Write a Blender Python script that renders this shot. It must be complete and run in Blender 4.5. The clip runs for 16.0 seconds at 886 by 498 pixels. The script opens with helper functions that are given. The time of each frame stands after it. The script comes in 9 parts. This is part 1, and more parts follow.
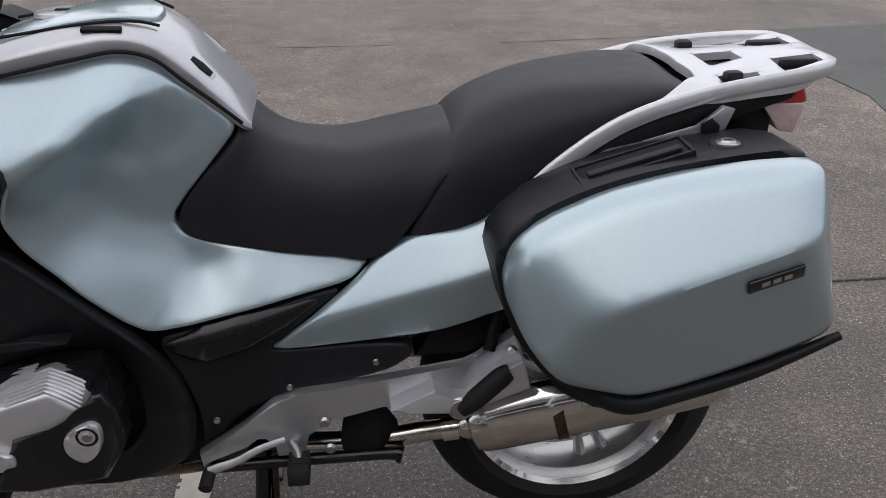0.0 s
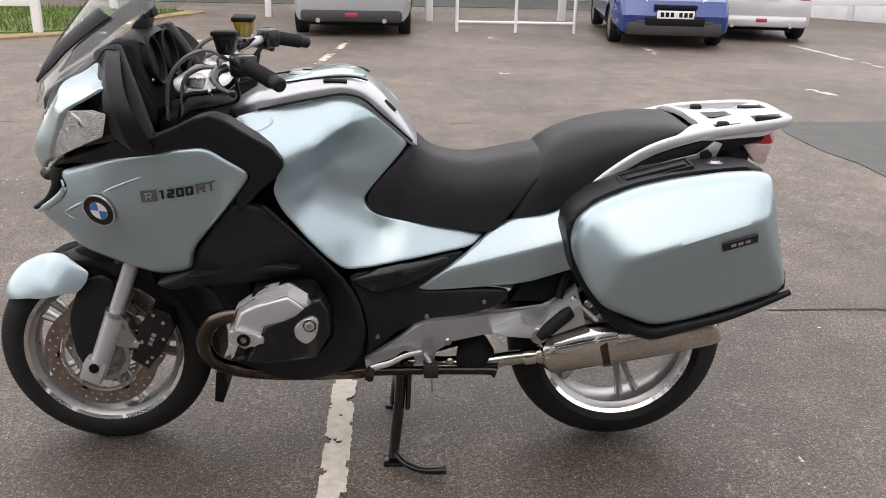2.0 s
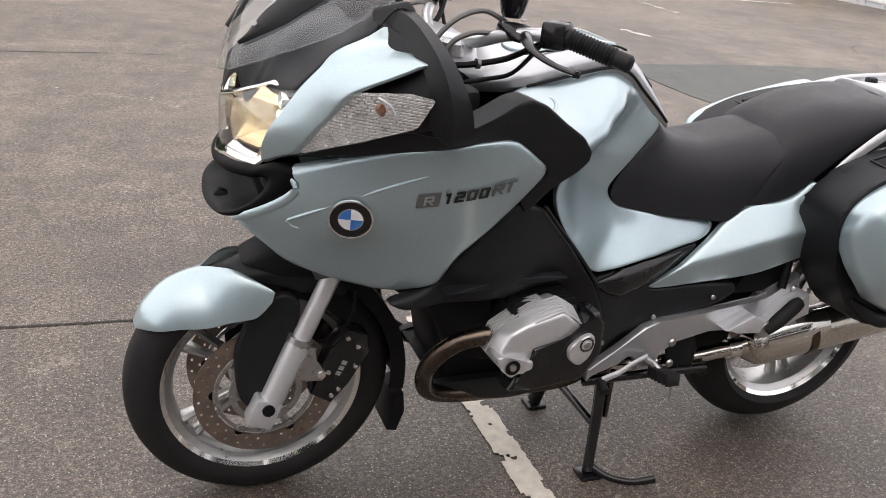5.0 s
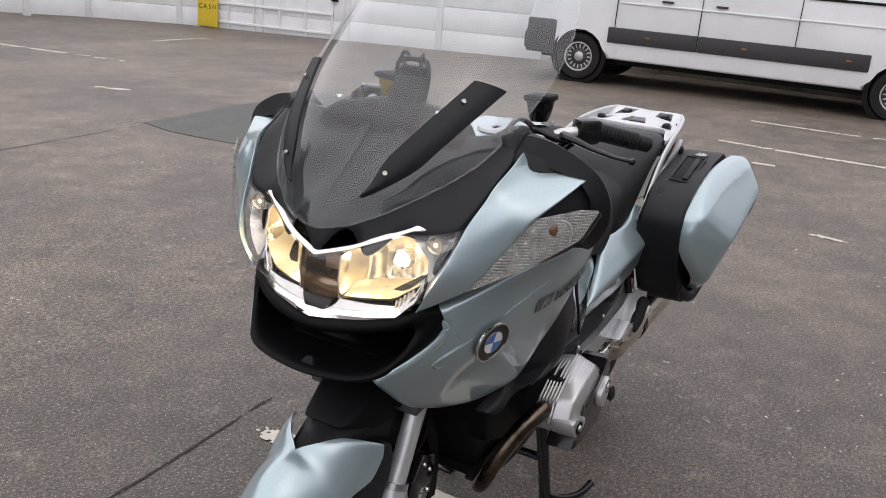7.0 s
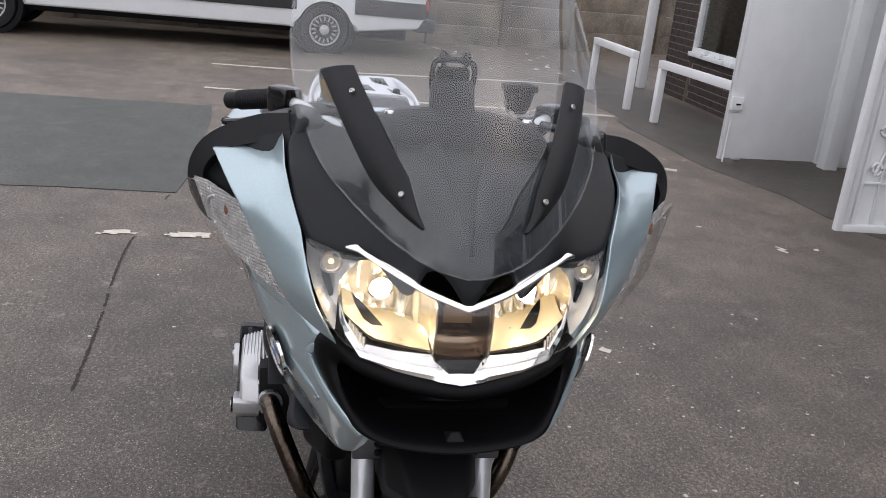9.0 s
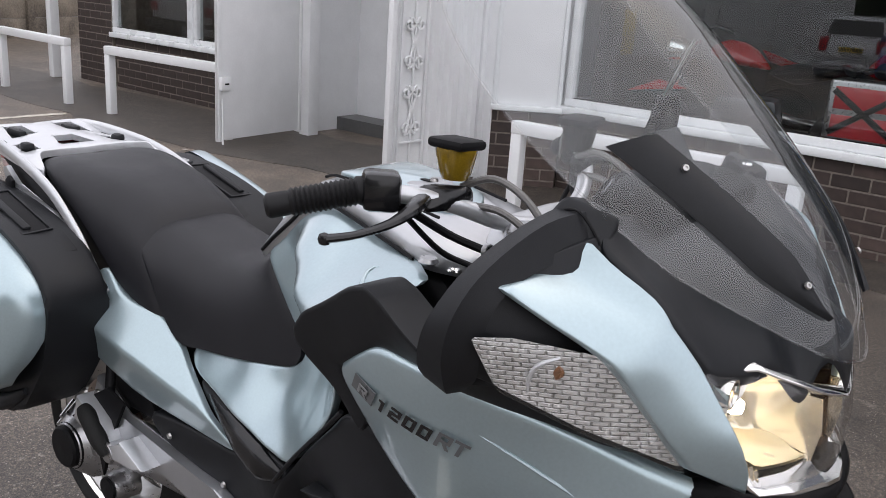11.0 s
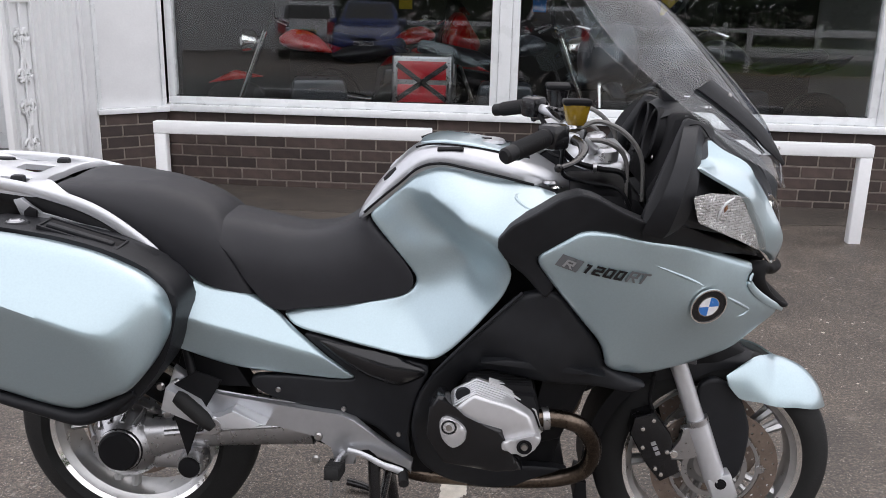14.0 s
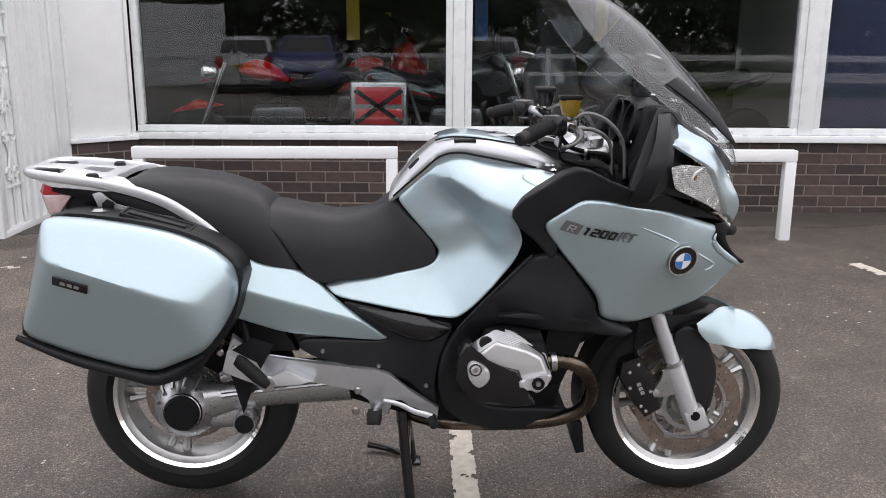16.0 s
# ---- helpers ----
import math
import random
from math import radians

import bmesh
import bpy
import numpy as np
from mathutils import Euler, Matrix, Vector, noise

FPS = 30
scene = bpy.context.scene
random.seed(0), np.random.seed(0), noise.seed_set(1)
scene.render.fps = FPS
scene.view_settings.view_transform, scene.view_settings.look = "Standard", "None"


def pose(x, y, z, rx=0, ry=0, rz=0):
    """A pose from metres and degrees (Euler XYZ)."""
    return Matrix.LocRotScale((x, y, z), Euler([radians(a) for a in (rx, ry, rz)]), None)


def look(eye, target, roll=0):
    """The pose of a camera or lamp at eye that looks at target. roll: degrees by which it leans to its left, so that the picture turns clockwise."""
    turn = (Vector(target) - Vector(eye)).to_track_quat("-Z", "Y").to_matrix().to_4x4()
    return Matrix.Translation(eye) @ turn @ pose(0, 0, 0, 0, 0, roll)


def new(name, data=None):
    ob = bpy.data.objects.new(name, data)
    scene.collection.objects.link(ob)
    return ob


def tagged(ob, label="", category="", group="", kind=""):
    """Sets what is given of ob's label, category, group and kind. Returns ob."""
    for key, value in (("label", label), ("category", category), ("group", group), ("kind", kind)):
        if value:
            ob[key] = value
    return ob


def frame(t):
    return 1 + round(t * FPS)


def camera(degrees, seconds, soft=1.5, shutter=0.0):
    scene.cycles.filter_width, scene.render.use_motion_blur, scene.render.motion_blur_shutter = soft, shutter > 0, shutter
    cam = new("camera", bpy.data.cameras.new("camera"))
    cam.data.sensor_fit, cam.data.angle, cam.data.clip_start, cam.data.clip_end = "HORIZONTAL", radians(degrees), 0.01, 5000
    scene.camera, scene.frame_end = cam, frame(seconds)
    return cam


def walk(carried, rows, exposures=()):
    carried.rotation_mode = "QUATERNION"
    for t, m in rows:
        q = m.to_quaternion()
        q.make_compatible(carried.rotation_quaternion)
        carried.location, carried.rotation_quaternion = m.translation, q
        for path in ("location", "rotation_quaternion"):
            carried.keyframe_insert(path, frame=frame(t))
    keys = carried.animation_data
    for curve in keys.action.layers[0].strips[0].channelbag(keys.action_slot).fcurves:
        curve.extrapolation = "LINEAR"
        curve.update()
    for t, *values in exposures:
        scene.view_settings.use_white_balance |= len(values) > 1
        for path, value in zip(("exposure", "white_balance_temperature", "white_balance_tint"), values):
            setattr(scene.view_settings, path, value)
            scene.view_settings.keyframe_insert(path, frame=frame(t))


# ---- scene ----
from mathutils import geometry

cam = camera(52.85, 16.0, soft=0.9)
PATH = [
    (0, (0.299, -1.535, 1.397), (0.519, 0.252, 0.526), 0.2),
    (0.5, (0.306, -1.908, 1.425), (0.441, -0.084, 0.617), 1.1),
    (1, (0.305, -2.168, 1.488), (0.375, -0.313, 0.742), 2.3),
    (1.5, (0.191, -2.326, 1.488), (0.293, -0.454, 0.791), 1.3),
    (2, (0.114, -2.413, 1.494), (0.211, -0.538, 0.804), 1.3),
    (2.5, (0.040, -2.394, 1.494), (0.145, -0.519, 0.807), 3.1),
    (3, (-0.179, -2.313, 1.475), (-0.008, -0.442, 0.789), 3.2),
    (3.5, (-0.395, -2.212, 1.459), (-0.148, -0.353, 0.763), 4.3),
    (4, (-0.597, -2.046, 1.451), (-0.241, -0.228, 0.697), 5.3),
    (4.2, (-0.691, -1.990, 1.452), (-0.270, -0.193, 0.683), 5.9),
    (6.3, (-1.804, -1.277, 1.445), (-0.404, -0.056, 0.704), 5.9),
    (6.5, (-1.927, -1.173, 1.461), (-0.408, -0.075, 0.763), 5.4),
    (7, (-2.058, -0.910, 1.489), (-0.380, -0.014, 0.869), 4.8),
    (7.5, (-2.166, -0.615, 1.510), (-0.333, -0.043, 0.950), 5.6),
    (8, (-2.236, -0.303, 1.507), (-0.348, -0.035, 0.906), 5.2),
    (8.5, (-2.168, 0.013, 1.462), (-0.269, -0.049, 0.838), 5.7),
    (9, (-2.014, 0.297, 1.463), (-0.156, -0.095, 0.834), 6.1),
    (9.5, (-1.873, 0.599, 1.453), (-0.122, -0.126, 0.814), 5.9),
    (10, (-1.674, 0.835, 1.438), (-0.040, -0.144, 0.828), 5.7),
    (10.2, (-1.527, 0.928, 1.431), (0.029, -0.177, 0.833), 5.8),
    (12.3, (-0.488, 1.326, 1.450), (-0.140, -0.548, 0.842), -0.6),
    (12.5, (-0.388, 1.389, 1.444), (-0.178, -0.505, 0.838), -0.8),
    (13, (-0.186, 1.614, 1.445), (-0.136, -0.298, 0.861), -1.2),
    (13.5, (-0.155, 1.894, 1.418), (-0.098, -0.028, 0.864), 0.7),
    (14, (-0.139, 2.136, 1.439), (-0.046, 0.213, 0.895), 1.3),
    (14.5, (0.012, 2.284, 1.442), (0.052, 0.353, 0.924), 0.0),
    (15, (0.124, 2.418, 1.428), (0.120, 0.482, 0.926), 0.1),
    (15.5, (0.096, 2.531, 1.396), (0.066, 0.591, 0.908), 0.9),
    (16, (0.073, 2.561, 1.394), (0.020, 0.618, 0.921), 0.3),
]

EXPOSURES = [(0.0, -0.25, 6300, 10), (0.5, 0.15, 6600, 10), (1.0, 0.4, 6750, 10), (2.0, 0.36, 6700, 10), (4.0, 0.41, 6700, 10), (6.5, 0.22, 6800, 10),
             (7.0, -0.08, 6500, 10), (7.5, -0.38, 6350, 10), (8.0, -0.3, 6250, 10), (8.5, -0.14, 6250, 10), (10.0, -0.08, 6400, 10), (12.5, 0.24, 6300, 10), (14.0, 0.3, 6350, 10), (16.0, 0.32, 6450, 10)]
walk(cam, [(t, look(eye, target, roll)) for t, eye, target, roll in PATH], EXPOSURES)

# ---- sky and sun: an even, bright overcast ----
world = bpy.data.worlds.new("overcast_sky")
scene.world = world
world.use_nodes = True
wnt = world.node_tree
sky = wnt.nodes.new("ShaderNodeTexSky")
sky.sky_type = 'NISHITA'
sky.sun_disc = False
sky.sun_elevation = radians(52)
sky.sun_rotation = radians(200)
sky.air_density, sky.dust_density, sky.ozone_density = 1.0, 4.0, 1.0
veil = wnt.nodes.new("ShaderNodeMix")
veil.data_type = 'RGBA'
veil.inputs["Factor"].default_value = 0.8
veil.inputs["B"].default_value = (9.65, 9.32, 9.8, 1)
wnt.links.new(sky.outputs[0], veil.inputs["A"])
wnt.links.new(veil.outputs["Result"], wnt.nodes["Background"].inputs[0])
wnt.nodes["Background"].inputs[1].default_value = 0.15

sun = new("sun", bpy.data.lights.new("sun", 'SUN'))
sun.data.energy = 1.0
sun.data.angle = radians(125)
sun.data.color = (1.0, 0.95, 0.88)
sun.matrix_world = look((-6, 12, 22), (0, 0, 0))


# ---- materials ----
def surf(name, base, rough=0.5, metal=0.0, var=0.12, scale=25.0, bump=0.0, bscale=300.0, coat=0.0, tint=None, rvar=0.08, spec=0.5, rand=0.0):
    """A surface with two scales of variation and fine relief."""
    m = bpy.data.materials.new(name)
    m.use_nodes = True
    nt = m.node_tree
    bs = nt.nodes["Principled BSDF"]
    bs.inputs["Metallic"].default_value = metal
    bs.inputs["Specular IOR Level"].default_value = spec
    bs.inputs["Coat Weight"].default_value = coat
    bs.inputs["Coat Roughness"].default_value = 0.04
    tc = nt.nodes.new("ShaderNodeTexCoord")
    big = nt.nodes.new("ShaderNodeTexNoise")
    big.inputs["Scale"].default_value = scale
    big.inputs["Detail"].default_value = 6
    fine = nt.nodes.new("ShaderNodeTexNoise")
    fine.inputs["Scale"].default_value = scale * 14
    fine.inputs["Detail"].default_value = 3
    for n in (big, fine):
        nt.links.new(tc.outputs["Object"], n.inputs["Vector"])
    add = nt.nodes.new("ShaderNodeMath")
    add.operation = 'MULTIPLY_ADD'
    add.inputs[1].default_value = 0.65
    nt.links.new(big.outputs["Fac"], add.inputs[0])
    half = nt.nodes.new("ShaderNodeMath")
    half.operation = 'MULTIPLY'
    half.inputs[1].default_value = 0.35
    nt.links.new(fine.outputs["Fac"], half.inputs[0])
    nt.links.new(half.outputs[0], add.inputs[2])
    ramp = nt.nodes.new("ShaderNodeValToRGB")
    ramp.color_ramp.elements[0].position, ramp.color_ramp.elements[1].position = 0.3, 0.7
    b = tint or base
    ramp.color_ramp.elements[0].color = (*[c * (1 - var) for c in b], 1)
    ramp.color_ramp.elements[1].color = (*[min(1, c * (1 + var)) for c in base], 1)
    nt.links.new(add.outputs[0], ramp.inputs[0])
    last = ramp.outputs[0]
    if rand:
        info = nt.nodes.new("ShaderNodeObjectInfo")
        hsv = nt.nodes.new("ShaderNodeHueSaturation")
        mr = nt.nodes.new("ShaderNodeMapRange")
        mr.inputs["To Min"].default_value, mr.inputs["To Max"].default_value = 1 - rand, 1 + rand
        nt.links.new(info.outputs["Random"], mr.inputs[0])
        nt.links.new(mr.outputs[0], hsv.inputs["Value"])
        nt.links.new(last, hsv.inputs["Color"])
        last = hsv.outputs[0]
    nt.links.new(last, bs.inputs["Base Color"])
    rr = nt.nodes.new("ShaderNodeMapRange")
    rr.inputs["To Min"].default_value, rr.inputs["To Max"].default_value = max(0.02, rough - rvar), rough + rvar
    nt.links.new(big.outputs["Fac"], rr.inputs[0])
    nt.links.new(rr.outputs[0], bs.inputs["Roughness"])
    if bump:
        bn = nt.nodes.new("ShaderNodeTexNoise")
        bn.inputs["Scale"].default_value = bscale
        bn.inputs["Detail"].default_value = 2
        nt.links.new(tc.outputs["Object"], bn.inputs["Vector"])
        bp = nt.nodes.new("ShaderNodeBump")
        bp.inputs["Strength"].default_value = bump
        bp.inputs["Distance"].default_value = 0.002
        nt.links.new(bn.outputs["Fac"], bp.inputs["Height"])
        nt.links.new(bp.outputs[0], bs.inputs["Normal"])
    return m


def clear(name, color, rough=0.0, ior=1.45):
    """Clear glass or plastic."""
    m = bpy.data.materials.new(name)
    m.use_nodes = True
    bs = m.node_tree.nodes["Principled BSDF"]
    bs.inputs["Base Color"].default_value = (*color, 1)
    bs.inputs["Transmission Weight"].default_value = 1.0
    bs.inputs["Roughness"].default_value = rough
    bs.inputs["IOR"].default_value = ior
    return m


def pane(name, color, gloss=0.04, rough=0.01, haze=0.0):
    """A thin pane: see-through with a clear reflection that grows at a slant, and a little haze of dust and painted sky
    reflection.
    """
    m = bpy.data.materials.new(name)
    m.use_nodes = True
    nt = m.node_tree
    out = nt.nodes["Material Output"]
    nt.nodes.remove(nt.nodes["Principled BSDF"])
    tr = nt.nodes.new("ShaderNodeBsdfTransparent")
    tr.inputs[0].default_value = (*color, 1)
    gl = nt.nodes.new("ShaderNodeBsdfGlossy")
    gl.inputs["Roughness"].default_value = rough
    lw = nt.nodes.new("ShaderNodeLayerWeight")
    lw.inputs["Blend"].default_value = 0.5
    fifth = nt.nodes.new("ShaderNodeMath")
    fifth.operation = 'POWER'
    fifth.inputs[1].default_value = 5.0
    nt.links.new(lw.outputs["Facing"], fifth.inputs[0])
    mul = nt.nodes.new("ShaderNodeMath")
    mul.operation = 'MULTIPLY_ADD'
    mul.inputs[1].default_value = 0.9
    mul.inputs[2].default_value = gloss
    mul.use_clamp = True
    nt.links.new(fifth.outputs[0], mul.inputs[0])
    base = tr.outputs[0]
    if haze:
        df = nt.nodes.new("ShaderNodeBsdfDiffuse")
        # bluish diffuse colour that stands in for sky mirrored in the pane
        df.inputs[0].default_value = (0.80, 0.86, 0.93, 1)
        dust = nt.nodes.new("ShaderNodeTexNoise")
        dust.inputs["Scale"].default_value = 6.0
        dust.inputs["Detail"].default_value = 6
        mr = nt.nodes.new("ShaderNodeMapRange")
        mr.inputs["From Min"].default_value, mr.inputs["From Max"].default_value = 0.3, 0.7
        mr.inputs["To Min"].default_value, mr.inputs["To Max"].default_value = haze * 0.5, haze * 1.5
        nt.links.new(dust.outputs["Fac"], mr.inputs[0])
        hz = nt.nodes.new("ShaderNodeMixShader")
        nt.links.new(mr.outputs[0], hz.inputs[0])
        nt.links.new(tr.outputs[0], hz.inputs[1])
        nt.links.new(df.outputs[0], hz.inputs[2])
        base = hz.outputs[0]
    mix = nt.nodes.new("ShaderNodeMixShader")
    nt.links.new(mul.outputs[0], mix.inputs[0])
    nt.links.new(base, mix.inputs[1])
    nt.links.new(gl.outputs[0], mix.inputs[2])
    nt.links.new(mix.outputs[0], out.inputs[0])
    return m


def glow(name, color, strength):
    m = bpy.data.materials.new(name)
    m.use_nodes = True
    bs = m.node_tree.nodes["Principled BSDF"]
    bs.inputs["Base Color"].default_value = (*color, 1)
    bs.inputs["Emission Color"].default_value = (*color, 1)
    bs.inputs["Emission Strength"].default_value = strength
    return m


def asphalt(name, dark, light, speck, far_gain=0.0):
    """Worn tarmac: broad stains, grit, pale stones and fine cracks."""
    m = bpy.data.materials.new(name)
    m.use_nodes = True
    nt = m.node_tree
    bs = nt.nodes["Principled BSDF"]
    bs.inputs["Roughness"].default_value = 0.55
    bs.inputs["Specular IOR Level"].default_value = 0.75
    tc = nt.nodes.new("ShaderNodeTexCoord")

    def noisy(scale, detail=4, rough=0.6):
        n = nt.nodes.new("ShaderNodeTexNoise")
        n.inputs["Scale"].default_value = scale
        n.inputs["Detail"].default_value = detail
        n.inputs["Roughness"].default_value = rough
        nt.links.new(tc.outputs["Object"], n.inputs["Vector"])
        return n.outputs["Fac"]

    def ramp(src, stops):
        r = nt.nodes.new("ShaderNodeValToRGB")
        e = r.color_ramp.elements
        e[0].position, e[0].color = stops[0][0], (*stops[0][1], 1)
        e[1].position, e[1].color = stops[-1][0], (*stops[-1][1], 1)
        for p, c in stops[1:-1]:
            k = e.new(p)
            k.color = (*c, 1)
        nt.links.new(src, r.inputs[0])
        return r.outputs[0]

    def mix(kind, fac, a, b):
        x = nt.nodes.new("ShaderNodeMix")
        x.data_type = 'RGBA'
        x.blend_type = kind
        if isinstance(fac, float):
            x.inputs["Factor"].default_value = fac
        else:
            nt.links.new(fac, x.inputs["Factor"])
        nt.links.new(a, x.inputs["A"])
        if isinstance(b, tuple):
            x.inputs["B"].default_value = (*b, 1)
        else:
            nt.links.new(b, x.inputs["B"])
        return x.outputs["Result"]

    broad = ramp(noisy(0.55, 5), [(0.3, dark), (0.7, light)])
    if far_gain:
        # the open yard, away from the bays, is given a paler colour
        axes = nt.nodes.new("ShaderNodeSeparateXYZ")
        nt.links.new(tc.outputs["Object"], axes.inputs[0])
        zones = []
        for axis, a, b in (("Y", 0.9, 2.8), ("X", 1.4, 3.8)):
            far = nt.nodes.new("ShaderNodeMapRange")
            far.inputs["From Min"].default_value, far.inputs["From Max"].default_value = a, b
            nt.links.new(axes.outputs[axis], far.inputs[0])
            zones.append(far.outputs[0])
        top = nt.nodes.new("ShaderNodeMath")
        top.operation = 'MAXIMUM'
        nt.links.new(zones[0], top.inputs[0])
        nt.links.new(zones[1], top.inputs[1])
        blot = nt.nodes.new("ShaderNodeMath")
        blot.operation = 'MULTIPLY'
        nt.links.new(top.outputs[0], blot.inputs[0])
        nt.links.new(ramp(noisy(0.7, 4), [(0.3, (0.6, 0.6, 0.6)), (0.6, (1, 1, 1))]), blot.inputs[1])
        broad = mix('MULTIPLY', blot.outputs[0], broad, (1 + far_gain, 1 + far_gain * 0.97, 1 + far_gain * 0.92))
    mid = ramp(noisy(3.5, 6, 0.7), [(0.28, (0.52, 0.515, 0.51)), (0.5, (0.98, 0.97, 0.96)), (0.72, (1.42, 1.40, 1.37))])
    col = mix('MULTIPLY', 1.0, broad, mid)
    grit = ramp(noisy(190, 2), [(0.35, (0.28, 0.27, 0.26)), (0.5, (0.92, 0.91, 0.90)), (0.65, (2.2, 2.12, 2.05))])
    col = mix('MULTIPLY', 0.9, col, grit)
    gravel = ramp(noisy(75, 3, 0.7), [(0.37, (0.30, 0.295, 0.29)), (0.5, (0.93, 0.92, 0.91)), (0.63, (1.9, 1.85, 1.8))])
    col = mix('MULTIPLY', 0.9, col, gravel)
    vor = nt.nodes.new("ShaderNodeTexVoronoi")
    vor.inputs["Scale"].default_value = 85
    nt.links.new(tc.outputs["Object"], vor.inputs["Vector"])
    st = nt.nodes.new("ShaderNodeMath")
    st.operation = 'LESS_THAN'
    st.inputs[1].default_value = 0.19
    nt.links.new(vor.outputs["Distance"], st.inputs[0])
    pick = nt.nodes.new("ShaderNodeMath")
    pick.operation = 'GREATER_THAN'
    pick.inputs[1].default_value = 0.5
    sep = nt.nodes.new("ShaderNodeSeparateColor")
    nt.links.new(vor.outputs["Color"], sep.inputs[0])
    nt.links.new(sep.outputs[0], pick.inputs[0])
    both = nt.nodes.new("ShaderNodeMath")
    both.operation = 'MULTIPLY'
    nt.links.new(st.outputs[0], both.inputs[0])
    nt.links.new(pick.outputs[0], both.inputs[1])
    col = mix('MIX', both.outputs[0], col, speck)
    # pale scuffs
    sc = ramp(noisy(7.0, 8, 0.75), [(0.585, (0, 0, 0)), (0.72, (0.62, 0.62, 0.62))])
    scv = nt.nodes.new("ShaderNodeRGBToBW")
    nt.links.new(sc, scv.inputs[0])
    col = mix('MIX', scv.outputs[0], col, tuple(c * 0.75 for c in speck))
    # flakes of old paint and grit in loose clusters
    flakes = ramp(noisy(24, 5, 0.7), [(0.60, (0, 0, 0)), (0.66, (1, 1, 1))])
    where = ramp(noisy(1.3, 3), [(0.52, (0, 0, 0)), (0.66, (0.85, 0.85, 0.85))])
    fl = nt.nodes.new("ShaderNodeRGBToBW")
    nt.links.new(mix('MULTIPLY', 1.0, flakes, where), fl.inputs[0])
    col = mix('MIX', fl.outputs[0], col, speck)
    nt.links.new(col, bs.inputs["Base Color"])
    bp = nt.nodes.new("ShaderNodeBump")
    bp.inputs["Strength"].default_value = 0.8
    bp.inputs["Distance"].default_value = 0.004
    nt.links.new(noisy(110, 4, 0.7), bp.inputs["Height"])
    nt.links.new(bp.outputs[0], bs.inputs["Normal"])
    return m


PAINT = surf("ice_blue_metallic_paint", (0.388, 0.487, 0.522), 0.31, 0.62, 0.05, 220, coat=1.0, rvar=0.03)
BLACK = surf("grained_black_plastic", (0.0098, 0.0105, 0.0125), 0.5, 0, 0.25, 40, 0.1, 900, spec=0.28)
DARK = surf("deep_black_plastic", (0.005, 0.005, 0.006), 0.6, 0, 0.3, 40, spec=0.2)
GLOSSBLACK = surf("gloss_black", (0.007, 0.007, 0.008), 0.25, 0, 0.2, 30, coat=0.25, spec=0.35)
VINYL = surf("black_vinyl", (0.0135, 0.0135, 0.0165), 0.46, 0, 0.18, 20, 0.22, 1400, spec=0.32)
SILVER = surf("silver_lacquer", (0.46, 0.47, 0.49), 0.33, 0.75, 0.05, 60, coat=0.5)
WHITESILVER = surf("bright_silver_lacquer", (0.60, 0.61, 0.63), 0.34, 0.55, 0.05, 60, coat=0.5)
ALLOY = surf("cast_alloy", (0.46, 0.46, 0.47), 0.29, 0.95, 0.08, 60, 0.06, 700)
WHEELSILVER = surf("wheel_silver", (0.46, 0.46, 0.455), 0.30, 0.85, 0.1, 40)
CHROME = surf("chrome", (0.86, 0.85, 0.83), 0.07, 1.0, 0.04, 30)
STEEL = surf("heat_tinted_steel", (0.135, 0.108, 0.086), 0.27, 1.0, 0.35, 9, tint=(0.05, 0.036, 0.026))
BOLT = surf("zinc_bolt", (0.45, 0.44, 0.43), 0.3, 1.0, 0.15, 60)
MUFFLER = surf("polished_muffler_steel", (0.66, 0.63, 0.57), 0.16, 1.0, 0.12, 10)
RUBBER = surf("tyre_rubber", (0.011, 0.011, 0.011), 0.7, 0, 0.35, 25, 0.3, 500, spec=0.3)
GRIP = surf("grip_rubber", (0.009, 0.009, 0.010), 0.55, 0, 0.2, 60, 0.2, 900, spec=0.28)
DISC = surf("worn_disc_steel", (0.30, 0.245, 0.21), 0.38, 0.9, 0.25, 30)
RED = surf("red_plastic", (0.45, 0.02, 0.03), 0.3, 0, 0.1, 40, coat=0.5)
REDLENS = clear("red_lens", (0.75, 0.03, 0.04), 0.05)
LENS = pane("clear_lens", (0.98, 0.98, 0.98), 0.05, 0.0)
SCREEN = pane("clear_windscreen", (0.94, 0.96, 0.97), 0.075, 0.0, 0.022)
AMBER = surf("amber_bulb", (0.20, 0.085, 0.035), 0.2, 0, 0.1, 40, coat=0.5)
FLUID = surf("brake_fluid_pot", (0.22, 0.14, 0.012), 0.12, 0, 0.35, 30, coat=0.5)
BADGEBLUE = surf("badge_blue", (0.03, 0.16, 0.50), 0.25, 0, 0.05, 30, coat=0.8)
BADGEWHITE = surf("badge_white", (0.75, 0.76, 0.78), 0.25, 0, 0.05, 30, coat=0.8)
DECALGREY = surf("decal_grey", (0.10, 0.105, 0.11), 0.3, 0, 0.05, 30)
BULB = glow("halogen_bulb", (1.0, 0.82, 0.58), 46.0)
LAMPCHROME = surf("lamp_reflector", (0.88, 0.86, 0.82), 0.30, 0.62, 0.03, 40, 0.15, 90)
PRISMCHROME = surf("ribbed_reflector", (0.80, 0.80, 0.78), 0.25, 0.5, 0.4, 60)
prism_nodes = PRISMCHROME.node_tree
prism_at = prism_nodes.nodes.new("ShaderNodeTexCoord")
prism_turn = prism_nodes.nodes.new("ShaderNodeMapping")
prism_turn.inputs["Rotation"].default_value = (radians(90), radians(-16), 0)
prism_wall = prism_nodes.nodes.new("ShaderNodeTexBrick")
